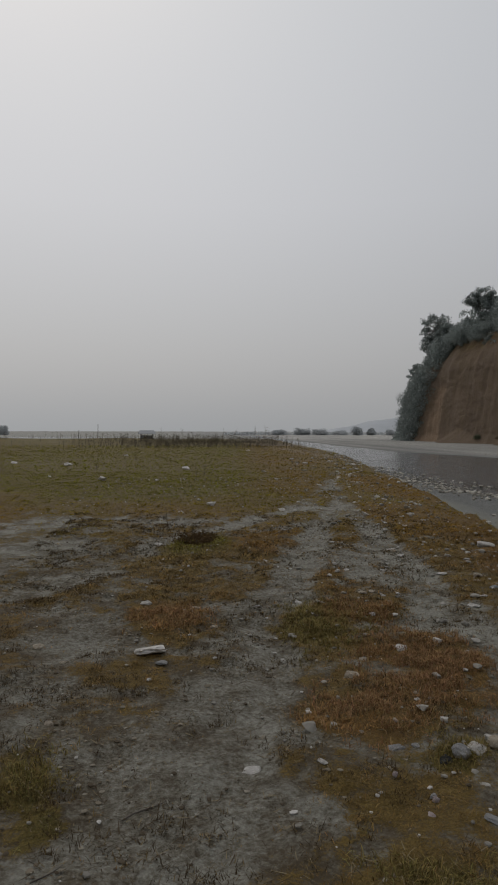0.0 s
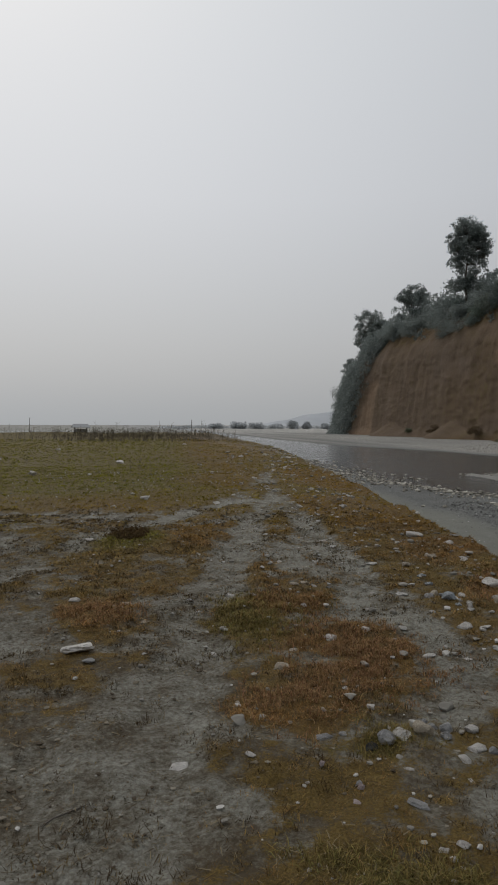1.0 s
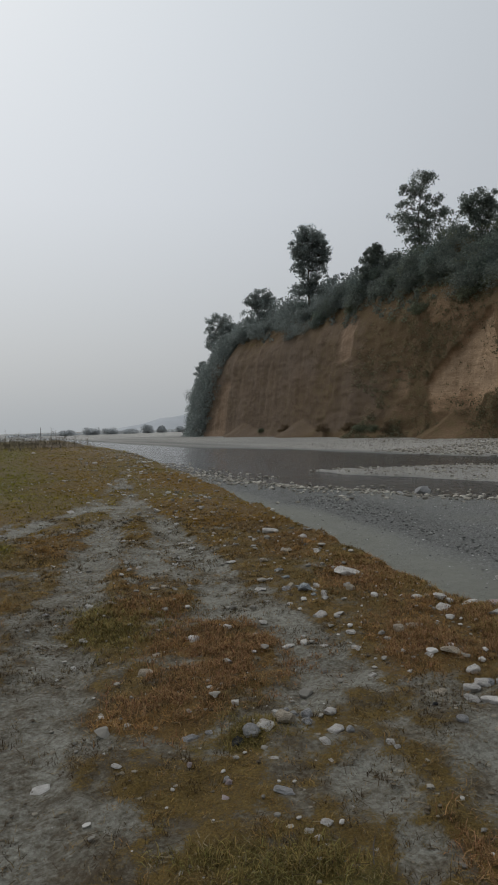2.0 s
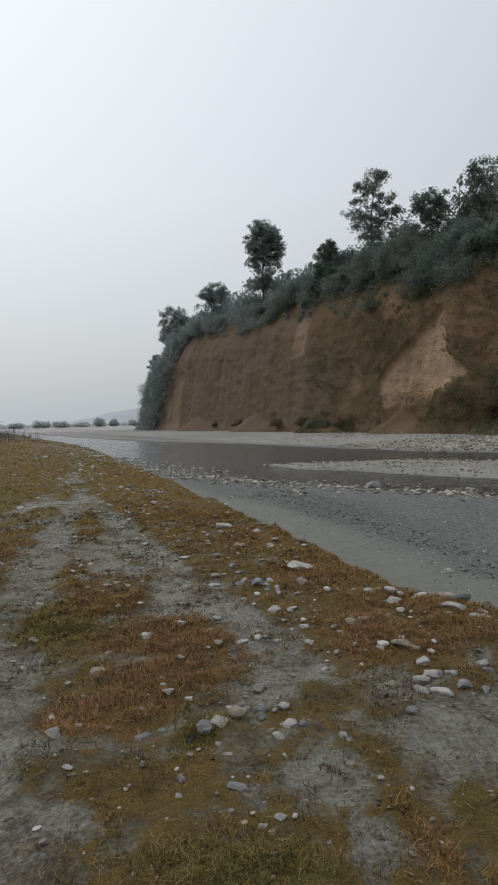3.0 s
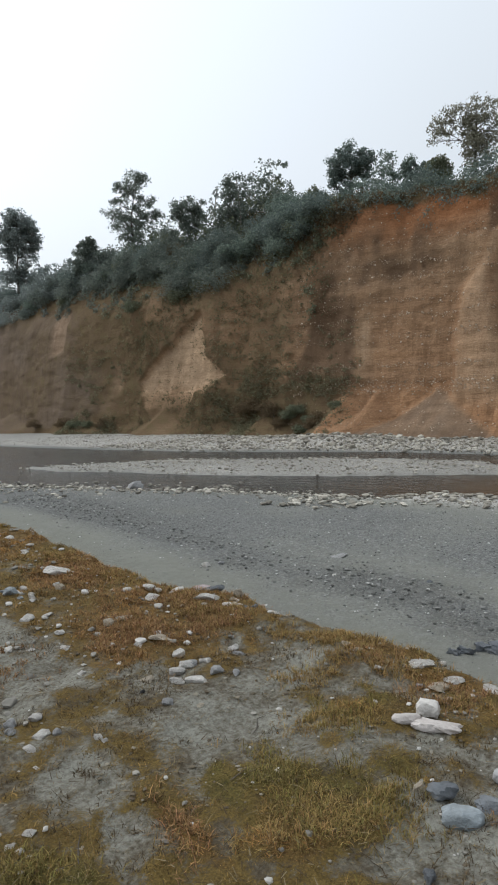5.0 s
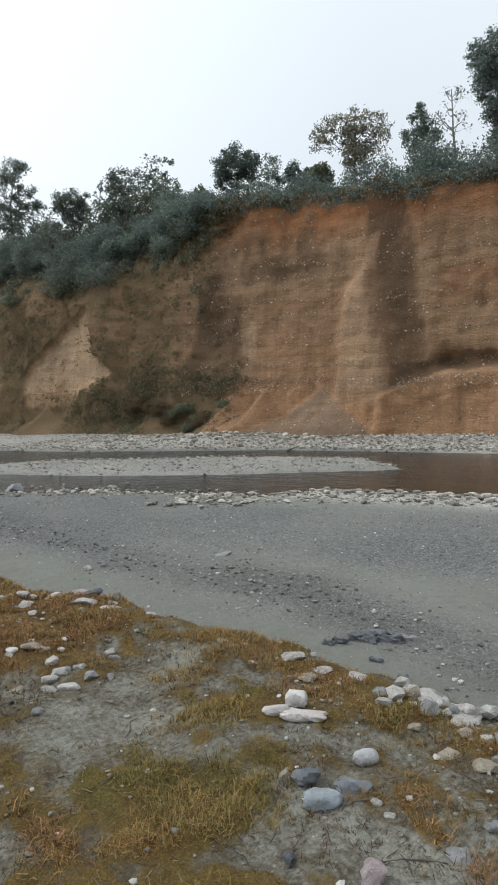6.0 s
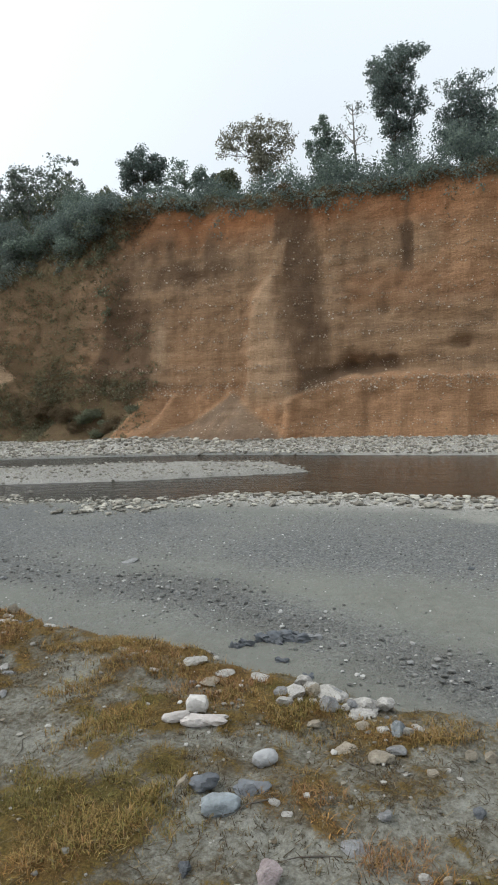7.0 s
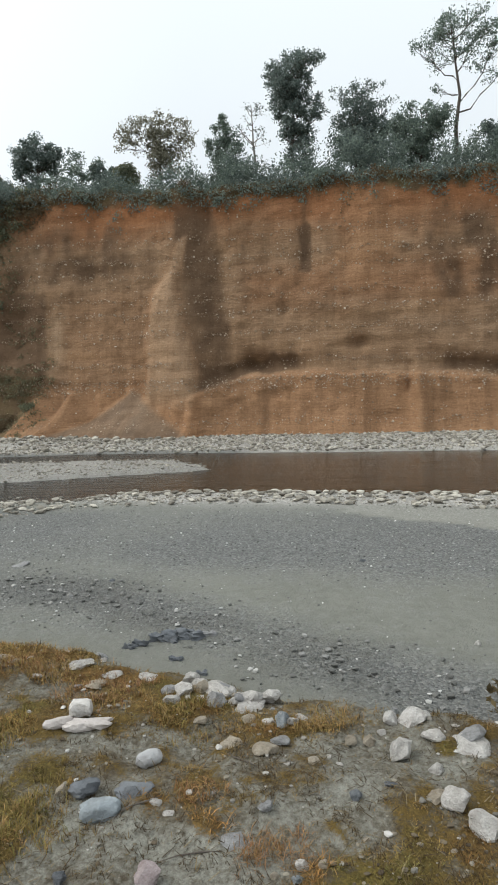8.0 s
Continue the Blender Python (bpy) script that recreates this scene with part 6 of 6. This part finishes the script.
scatter("shore_cobbles", xs, ys, 0.06 + 0.2 * rng.uniform(0, 1, n) ** 3, COBBLES, "pale pebbly shore below the cliff", "cobbles", 8, ICO1, 0.6)
n = 420
xs, ys = rng.normal(41, 2.6, n), rng.normal(25, 5.0, n)
scatter("stone_heap", xs, ys, 0.14 + 0.36 * rng.uniform(0, 1, n) ** 2.5, COBBLES, "heap of pale stones below the cliff", "cobbles", 6, ICO1, 0.6)
# cobbles in the cliff's face
n = 13000
ys = rng.uniform(-13, 34, n)
v = np.clip(rng.uniform(0.0, 0.93, n), 0, 1)
v = np.where(rng.uniform(0, 1, n) < 0.66, np.clip(rng.choice([0.07, 0.2, 0.215, 0.235, 0.235, 0.3, 0.42, 0.5, 0.56, 0.66, 0.72, 0.8], n) + 0.006 * vnoise(ys / 4, 0.5, 116) + rng.normal(0, 0.007, n), 0, 0.95), v)
fx, fz = face_point(ys, v)
scatter("face_cobbles", fx - 0.02, ys, 0.045 + 0.13 * rng.uniform(0, 1, n) ** 4.5, FACE_COBBLES, "pale cobbles stuck in the earth face", "cobbles", 7, ICO1, 0.8, 0.0, fz)

# ---- grass ----
def build_grass():
    rng = np.random.default_rng(31)
    zones = ((1.3, -1.9, 6.6, 3.5, 46000, 0.026, 0.0024, 7), (3.0, 3.5, 7.6, 9.0, 40000, 0.034, 0.005, 6), (-9.0, 9.0, 9.0, 24.0, 50000, 0.03, 0.012, 5), (-26.0, 24.0, 13.0, 62.0, 34000, 0.05, 0.03, 4))
    verts, hues, near = [], [], []
    for x0, y0, x1, y1, tufts, tall, wide, blades in zones:
        x0 = 0.3 if x0 == 3.0 else x0
        x, y = rng.uniform(x0, x1, tufts), rng.uniform(y0, y1, tufts)
        grass, hue, bare = cover(x, y)
        bed = bed_parts(x, y)[0]
        patchy = smooth(0.3, 0.62, grass + 0.45 * fbm(x * 7, y * 7, 121))
        keep = (rng.uniform(0, 1, tufts) < 0.15 + 0.85 * patchy) & (bed < 0.35)
        x, y, hue, grass = x[keep], y[keep], hue[keep], grass[keep]
        k = len(x) * blades
        x, y, hue, grass = np.repeat(x, blades), np.repeat(y, blades), np.repeat(hue, blades), np.repeat(grass, blades)
        spread_by = 0.6 * tall
        x, y = x + rng.normal(0, spread_by, k), y + rng.normal(0, spread_by, k)
        z = height(x, y)
        turn, bend = rng.uniform(0, 6.28, k), rng.uniform(0.5, 1.45, k)
        long = tall * rng.uniform(0.4, 1.3, k) * (0.6 + 0.6 * grass)
        tuft = vnoise(x * 9, y * 9, 126) + 0.6 * vnoise(x * 21, y * 21, 127)
        long = long * (1 + 0.6 * lush(x, y) * (y < 8)) * (0.55 + 1.0 * smooth(-0.2, 0.9, tuft))
        long = np.where(rng.uniform(0, 1, k) < 0.03, long * 2.0, long)
        way = np.column_stack([np.cos(turn) * np.sin(bend), np.sin(turn) * np.sin(bend), np.cos(bend)])
        side = np.column_stack([-np.sin(turn), np.cos(turn), np.zeros(k)]) * (wide * rng.uniform(0.6, 1.3, k) / 2)[:, None]
        foot = np.column_stack([x, y, z - 0.004])
        knee = foot + way * long[:, None] * 0.55
        tip = foot + way * long[:, None] + np.column_stack([np.cos(turn), np.sin(turn), np.full(k, -0.5)]) * (long * 0.22)[:, None]
        verts.append(np.stack([foot - side, foot + side, knee + side * 0.8, tip, knee - side * 0.8], axis=1))
        hues.append(np.clip(hue + rng.normal(0, 0.15, k), 0, 1))
    v, hue = np.concatenate(verts), np.concatenate(hues)
    clump = np.clip(vnoise(v[:, 0, 0] * 11, v[:, 0, 1] * 11, 123) + 0.5 * vnoise(v[:, 0, 0] * 3, v[:, 0, 1] * 3, 124), -1, 1)
    straw = rng.uniform(0, 1, len(hue)) < 0.09
    for name, pick, label in (("rust_grass", hue > 0.5, "short rust-brown dry grass on the bank"), ("olive_grass", hue <= 0.5, "short olive-green grass on the bank")):
        w, h, s = v[pick], hue[pick][:, None], straw[pick]
        tint = (np.array((0.17, 0.16, 0.036)) + smooth(9, 5, w[:, 0, 1])[:, None] * np.array((-0.03, -0.034, 0.012))) * (1 - h) + np.array((0.265, 0.146, 0.056)) * h
        tint = tint * (1 + 0.45 * clump[pick])[:, None]
        far = smooth(6, 11, w[:, 0, 1])[:, None]
        tint = tint * rng.uniform(0.5, 1.5, (len(w), 1)) ** (1 - 0.8 * far)
        tint = tint * (1 + far * np.array((0.04, 0.1, -0.65)))
        tint[s & (w[:, 0, 1] < 9)] = (0.23, 0.185, 0.115)
        n = len(w)
        base = (np.arange(n) * 5)[:, None]
        faces = np.concatenate([base + (0, 1, 2), base + (0, 2, 4), base + (4, 2, 3)])
        me = mesh_of(name, w.reshape(-1, 3), faces, BLADES, False)
        colours(me, "tint", np.repeat(tint, 5, axis=0))
        tagged(new(name, me), label, "grass", kind="stuff")


build_grass()


def stalks(name, xs, ys, talls, thick, label, seed, sprigs=7):
    """Upright dry weeds with short side sprigs, in one mesh."""
    rng = np.random.default_rng(seed)
    pieces = []
    for x, y, h in zip(xs, ys, talls):
        z = float(height(x, y))
        lean = rng.normal(0, 0.08, 2) * h
        end = Vector((x + lean[0], y + lean[1], z + h))
        pieces.append(tube([(x, y, z - 0.03), (x + 0.3 * lean[0], y + 0.3 * lean[1], z + 0.5 * h), end], [thick, thick * 0.8, thick * 0.4], 3))
        for _ in range(sprigs):
            a = Vector((x, y, z)).lerp(end, rng.uniform(0.25, 0.95))
            pieces.append(tube([a, a + Vector((rng.normal(0, 0.22), rng.normal(0, 0.22), rng.uniform(0.02, 0.25))) * h * 0.8], [thick * 0.6, thick * 0.35], 3))
    me = mesh_of(name, *joined(pieces), PALE_BARK if sprigs == 0 else DRY_WEED)
    return tagged(new(name, me), label, "weeds", kind="stuff")


def build_tufts():
    """Thick soft grass in the tufted patches of the near bank."""
    rng = np.random.default_rng(44)
    roots, tints = [], []
    for table, tint in ((OLIVE_A, (0.18, 0.14, 0.052)), (ORANGE_A, (0.25, 0.15, 0.075)), (EDGE_TUFTS, (0.25, 0.172, 0.072))):
        for cx, cy, a, b, turn in table:
            if cy > 5.5 or cy < -0.95:
                continue
            n = int(min(1500, 700 * math.pi * a * b * 2.2))
            u, q = rng.uniform(0, 6.28, n), np.sqrt(rng.uniform(0, 1, n)) * (1.1 + 0.35 * rng.normal(0, 1, n))
            px, py = a * q * np.cos(u), b * q * np.sin(u)
            c, s = math.cos(radians(turn)), math.sin(radians(turn))
            px, py = cx + px * c - py * s, cy + px * s + py * c
            keep = (bed_parts(px, py)[0] < 0.3) & (vnoise(px * 6, py * 6, 128) + 0.5 * vnoise(px * 17, py * 17, 129) > -0.35)
            roots.append(np.column_stack([px, py])[keep]), tints.append(np.tile(tint, (int(keep.sum()), 1)))
    p, tint = np.repeat(np.concatenate(roots), 9, axis=0), np.repeat(np.concatenate(tints), 9, axis=0)
    k = len(p)
    p = p + rng.normal(0, 0.014, (k, 2))
    turn, bend, long = rng.uniform(0, 6.28, k), rng.uniform(0.2, 1.2, k), rng.uniform(0.018, 0.066, k)
    out = np.column_stack([np.cos(turn), np.sin(turn)])
    side = np.column_stack([-np.sin(turn), np.cos(turn), np.zeros(k)]) * (0.0011 * rng.uniform(0.7, 1.4, k) * (1 + 0.12 * np.clip(p[:, 1], 0, 6)))[:, None]
    foot = np.column_stack([p, height(p[:, 0], p[:, 1]) - 0.004])
    knee = foot + np.column_stack([out * (np.sin(bend) * long * 0.5)[:, None], np.cos(bend) * long * 0.6])
    tip = knee + np.column_stack([out * (np.sin(bend + 0.5) * long * 0.55)[:, None], np.cos(bend + 0.6) * long * 0.45])
    v = np.stack([foot - side, foot + side, knee + side, tip, knee - side], axis=1)
    base = (np.arange(k) * 5)[:, None]
    me = mesh_of("tufted_grass", v.reshape(-1, 3), np.concatenate([base + (0, 1, 2), base + (0, 2, 4), base + (4, 2, 3)]), BLADES, False)
    tint = tint * rng.uniform(0.45, 1.6, (k, 1)) * (1 + rng.normal(0, 0.06, (k, 3)))
    colours(me, "tint", np.repeat(np.clip(tint, 0.005, 0.6), 5, axis=0))
    tagged(new("tufted_grass", me), "thick tufts of soft golden and olive grass", "grass", kind="stuff")


build_tufts()


def build_straw():
    """Dead straws lying about on sand and grass."""
    rng = np.random.default_rng(38)
    n = 26000
    x, y = rng.uniform(0.4, 7.0, n), -1.9 + 12 * rng.uniform(0, 1, n) ** 1.6
    keep = (bed_parts(x, y)[0] < 0.3) & (rng.uniform(0, 1, n) < 0.25 + smooth(-0.1, 0.35, fbm(x * 2.2, y * 2.2, 122)))
    x, y = x[keep], y[keep]
    n = len(x)
    turn, long = rng.uniform(0, 6.28, n), rng.uniform(0.015, 0.06, n)
    way = np.column_stack([np.cos(turn), np.sin(turn), rng.normal(0.05, 0.12, n)]) * (long / 2)[:, None]
    side = np.column_stack([-np.sin(turn), np.cos(turn), np.zeros(n)]) * (rng.uniform(0.0012, 0.0026, n) * (1 + 0.12 * np.clip(y, 0, 12)))[:, None]
    mid = np.column_stack([x, y, height(x, y) + 0.009])
    v = np.stack([mid - way - side, mid - way + side, mid + way + side * 0.5, mid + way - side * 0.5], axis=1)
    me = mesh_of("straw", v.reshape(-1, 3), np.arange(4 * n).reshape(n, 4), BLADES, False)
    dark = (rng.uniform(0, 1, n) < 0.7)[:, None]
    tint = np.where(dark, (0.075, 0.055, 0.034), (0.22, 0.18, 0.115))
    colours(me, "tint", np.repeat(tint, 4, axis=0))
    tagged(new("straw", me), "dead straw and litter lying on the sand", "straw", kind="stuff")


build_straw()


def build_stubble():
    """Dark withered tufts that stand about on the bare sand."""
    rng = np.random.default_rng(39)
    n = 27000
    x, y = 0.2 + 6.4 * rng.uniform(0, 1, n) ** 1.35, -1.9 + 13 * rng.uniform(0, 1, n) ** 1.4
    keep = (bed_parts(x, y)[0] < 0.2) & (rng.uniform(0, 1, n) < smooth(-0.15, 0.3, fbm(x * 3.3, y * 3.3, 125)))
    x, y = np.repeat(x[keep], 9), np.repeat(y[keep], 9)
    n = len(x)
    x, y = x + rng.normal(0, 0.018, n), y + rng.normal(0, 0.018, n)
    turn, bend = rng.uniform(0, 6.28, n), rng.uniform(0.5, 1.5, n)
    long = rng.uniform(0.012, 0.05, n)
    way = np.column_stack([np.cos(turn) * np.sin(bend), np.sin(turn) * np.sin(bend), np.cos(bend)]) * long[:, None]
    side = np.column_stack([-np.sin(turn), np.cos(turn), np.zeros(n)]) * (0.0018 * (1 + 0.15 * np.clip(y, 0, 12)))[:, None]
    foot = np.column_stack([x, y, height(x, y) - 0.002])
    v = np.stack([foot - side, foot + side, foot + way], axis=1)
    me = mesh_of("stubble", v.reshape(-1, 3), np.arange(3 * n).reshape(n, 3), BLADES, False)
    colours(me, "tint", np.repeat(np.where((rng.uniform(0, 1, n) < 0.8)[:, None], (0.06, 0.042, 0.024), (0.17, 0.125, 0.06)), 3, axis=0))
    tagged(new("stubble", me), "withered dark brown tufts on the sand", "grass", kind="stuff")


build_stubble()

DRY_WEED = wood_material("dry_weed", (0.07, 0.058, 0.04), (0.17, 0.145, 0.1))
rng = np.random.default_rng(33)
n = 1700
xs, ys = rng.normal(4, 6.5, n), rng.uniform(54, 84, n)
keep = xs < along(EDGE, ys) - 0.8
stalks("tall_weeds", xs[keep], ys[keep], 0.2 + 0.9 * rng.uniform(0, 1, n)[keep] ** 2.6 + 0.8 * (rng.uniform(0, 1, n)[keep] < 0.03), 0.014, "tall dry brown weeds on the far bank", 34)
n = 160
xs, ys = rng.uniform(-30, 15, n), rng.uniform(84, 119, n)
stalks("far_weeds", xs, ys, 0.4 + 1.0 * rng.uniform(0, 1, n) ** 2.5, 0.016, "dry brown weeds towards the end of the bank", 35)
xs = np.array([1.9, 2.3, 3.9, -1.2, -0.2, 2.5, 2.8, 3.2])
ys = np.array([9.6, 8.4, 9.2, 24.0, 30.0, 19.0, 21.0, 33.0])
stalks("thin_weeds", xs, ys, np.array([0.28, 0.22, 0.25, 0.5, 0.5, 0.4, 0.45, 0.6]), 0.006, "single dry weed stalks in the grass", 36)


def dead_weed(at, h, seed):
    """A dead branching weed with shrivelled brown leaves."""
    rng = np.random.default_rng(seed)
    pieces, tips = [], []
    for _ in range(5):
        end = Vector((rng.normal(0, 0.12) * h, rng.normal(0, 0.12) * h, h * rng.uniform(0.65, 1.0)))
        pieces.append(tube([(0, 0, -0.02), end * 0.5 + Vector((0.02, 0, 0)), end], [0.006, 0.005, 0.002], 5))
        for _ in range(4):
            a = end * rng.uniform(0.4, 1.0)
            b = a + Vector((rng.normal(0, 0.05), rng.normal(0, 0.05), 0.03))
            pieces.append(tube([a, b], [0.003, 0.0015], 3))
            tips.append(b)
    thing = tagged(new("dead_weed"), "dead brown weed with shrivelled leaves at the bank edge", "weed")
    thing.matrix_basis = Matrix.Translation(at)
    part("stem", mesh_of("stem", *joined(pieces), DRY_WEED), thing)
    c = np.array([t[:] for t in tips])
    part("leaves", mesh_of("leaves", *leaf_cloud(rng, c, [0.02] * len(c), [3] * len(c), 0.045), LEAVES["brown"], False), thing)


dead_weed((5.40, -1.72, float(height(5.40, -1.72))), 0.34, 5)

# clump of withered bush on the sand
thing = tree("withered_bush", (2.35, 7.75, float(height(2.35, 7.75))), 0.08, 0.62, "shrub", LEAVES["withered"], 400, "low withered brown bush on the sand", "bush", size=0.035)

# fallen twigs on the sand
rng = np.random.default_rng(37)
for x, y, long, turn in ((2.05, 1.45, 0.24, 0.5), (1.72, 1.02, 0.2, 0.7), (4.28, 0.62, 0.16, 0.2), (4.62, -0.35, 0.22, 2.6), (4.44, -0.62, 0.22, 2.0), (5.05, -0.62, 0.18, 1.0), (4.7, 0.9, 0.2, 0.3), (3.55, 0.72, 0.14, 0.9)):
    way = Vector((math.cos(turn), math.sin(turn), 0)) * long
    pts = [Vector((x, y, 0)) + way * k + Vector((rng.normal(0, 0.008), rng.normal(0, 0.008), 0)) for k in (-0.5, -0.2, 0.15, 0.5)]
    for p in pts:
        p.z = float(height(p.x, p.y)) + 0.004
    tagged(new("twig", mesh_of("twig", *tube(pts, [0.002, 0.003, 0.0025, 0.001], 5), BARK)), "thin dark twig lying on the sand", "twig", "twigs on the sand")

# ---- the hut and the distance ----
def box(x0, x1, y0, y1, z0, z1):
    v = [(x, y, z) for x in (x0, x1) for y in (y0, y1) for z in (z0, z1)]
    return v, [(0, 1, 3, 2), (4, 6, 7, 5), (0, 4, 5, 1), (2, 3, 7, 6), (0, 2, 6, 4), (1, 5, 7, 3)]


THATCH = wood_material("weathered_sheet", (0.3, 0.31, 0.32), (0.42, 0.43, 0.44))


def hut(at):
    thing = tagged(new("hut"), "small open field hut with a grey sloping roof", "hut")
    thing.matrix_basis = Matrix.Translation(at) @ pose(0, 0, 0, 0, 0, 8) @ Matrix.Scale(0.8, 4)
    for x in (-1.15, 1.15):
        for y in (-0.8, 0.8):
            part("post", mesh_of("post", *tube([(x, y, -0.1), (x, y, 1.5 - 0.2 * (y < 0))], [0.06, 0.05], 6), BARK), thing)
    v, f = joined([box(-1.75, 1.75, -1.3, 0.0, 0, 0.07), box(-1.75, 1.75, 0.0, 1.3, 0, 0.07)])
    v[:, 2] += 1.95 - 0.5 * np.abs(v[:, 1])
    v[:, 0] *= 1 - 0.22 * (np.abs(v[:, 1]) < 0.1)
    part("roof", mesh_of("roof", v, f, THATCH, False), thing)
    part("back_wall", mesh_of("back_wall", *box(-1.15, 1.15, 0.74, 0.8, 0.42, 1.0), THATCH, False), thing)
    part("platform", mesh_of("platform", *box(-1.15, 1.15, -0.8, 0.8, 0.35, 0.42), BARK, False), thing)


hut((-4.1, 104.0, float(height(-4.1, 104.0)) - 0.1))

for x, y, h in ((-24.5, 200, 4.2), (22, 190, 3.6), (-31, 205, 2.6)):
    z = float(height(x, y))
    tagged(new("pole", mesh_of("pole", *tube([(x, y, z - 0.2), (x + 0.1, y, z + h)], [0.1, 0.07], 6), BARK)), "thin upright wooden pole far across the flats", "pole", "poles on the flats")

for i, (x, y, h, w) in enumerate(((64, 345, 4.0, 9.0), (73, 345, 4.4, 8.0), (93, 345, 6.0, 6.5), (101, 345, 4.6, 5.0), (112, 345, 4.0, 6.0), (-91, 345, 6.0, 6.0), (-96, 350, 4.0, 6.0), (84, 350, 2.6, 9.0), (52, 355, 2.6, 9.0), (120, 345, 3.0, 7.0), (126, 340, 4.0, 7.0))):
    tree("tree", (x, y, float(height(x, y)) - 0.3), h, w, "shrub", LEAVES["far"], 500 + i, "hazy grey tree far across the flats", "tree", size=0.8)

rng = np.random.default_rng(51)
xs = rng.uniform(25, 190, 700)
ys = 385 + rng.normal(0, 6, 700)
spots = np.column_stack([xs, ys, -0.5 + 0.9 * rng.uniform(0, 1, 700) * (0.6 + 0.5 * vnoise(xs * 0.06, 0.5, 131))])
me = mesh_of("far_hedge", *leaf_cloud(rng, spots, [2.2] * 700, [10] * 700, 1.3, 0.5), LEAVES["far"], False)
tagged(new("far_hedge", me), "low hazy line of bushes across the flats", "hedge", kind="stuff")


def hill_material():
    m, n, l, b = surface("hazy_hill", 1.0, 0.0)
    f = noise_node(n, l, object_coords(n, l), 0.02, 4)
    l.new(ramp_node(n, l, f, (0.3, (0.44, 0.46, 0.48)), (0.7, (0.5, 0.52, 0.54))), b.inputs["Base Color"])
    return m


xs = np.linspace(240, 700, 60)
rows = []
for k in range(8):
    v = k / 7
    tall = 36 * smooth(250, 520, xs) * (1 + 0.25 * vnoise(xs / 40, 0.3, 141))
    rows.append(np.column_stack([xs, 1300 + 120 * v + 0 * xs, -1 + tall * math.sin(v * math.pi / 2)]))
me = mesh_of("backdrop", np.concatenate(rows), grid_faces(8, 60)[:, ::-1], hill_material())
tagged(new("backdrop", me), "pale wooded hill almost lost in haze", "hill", kind="structure")
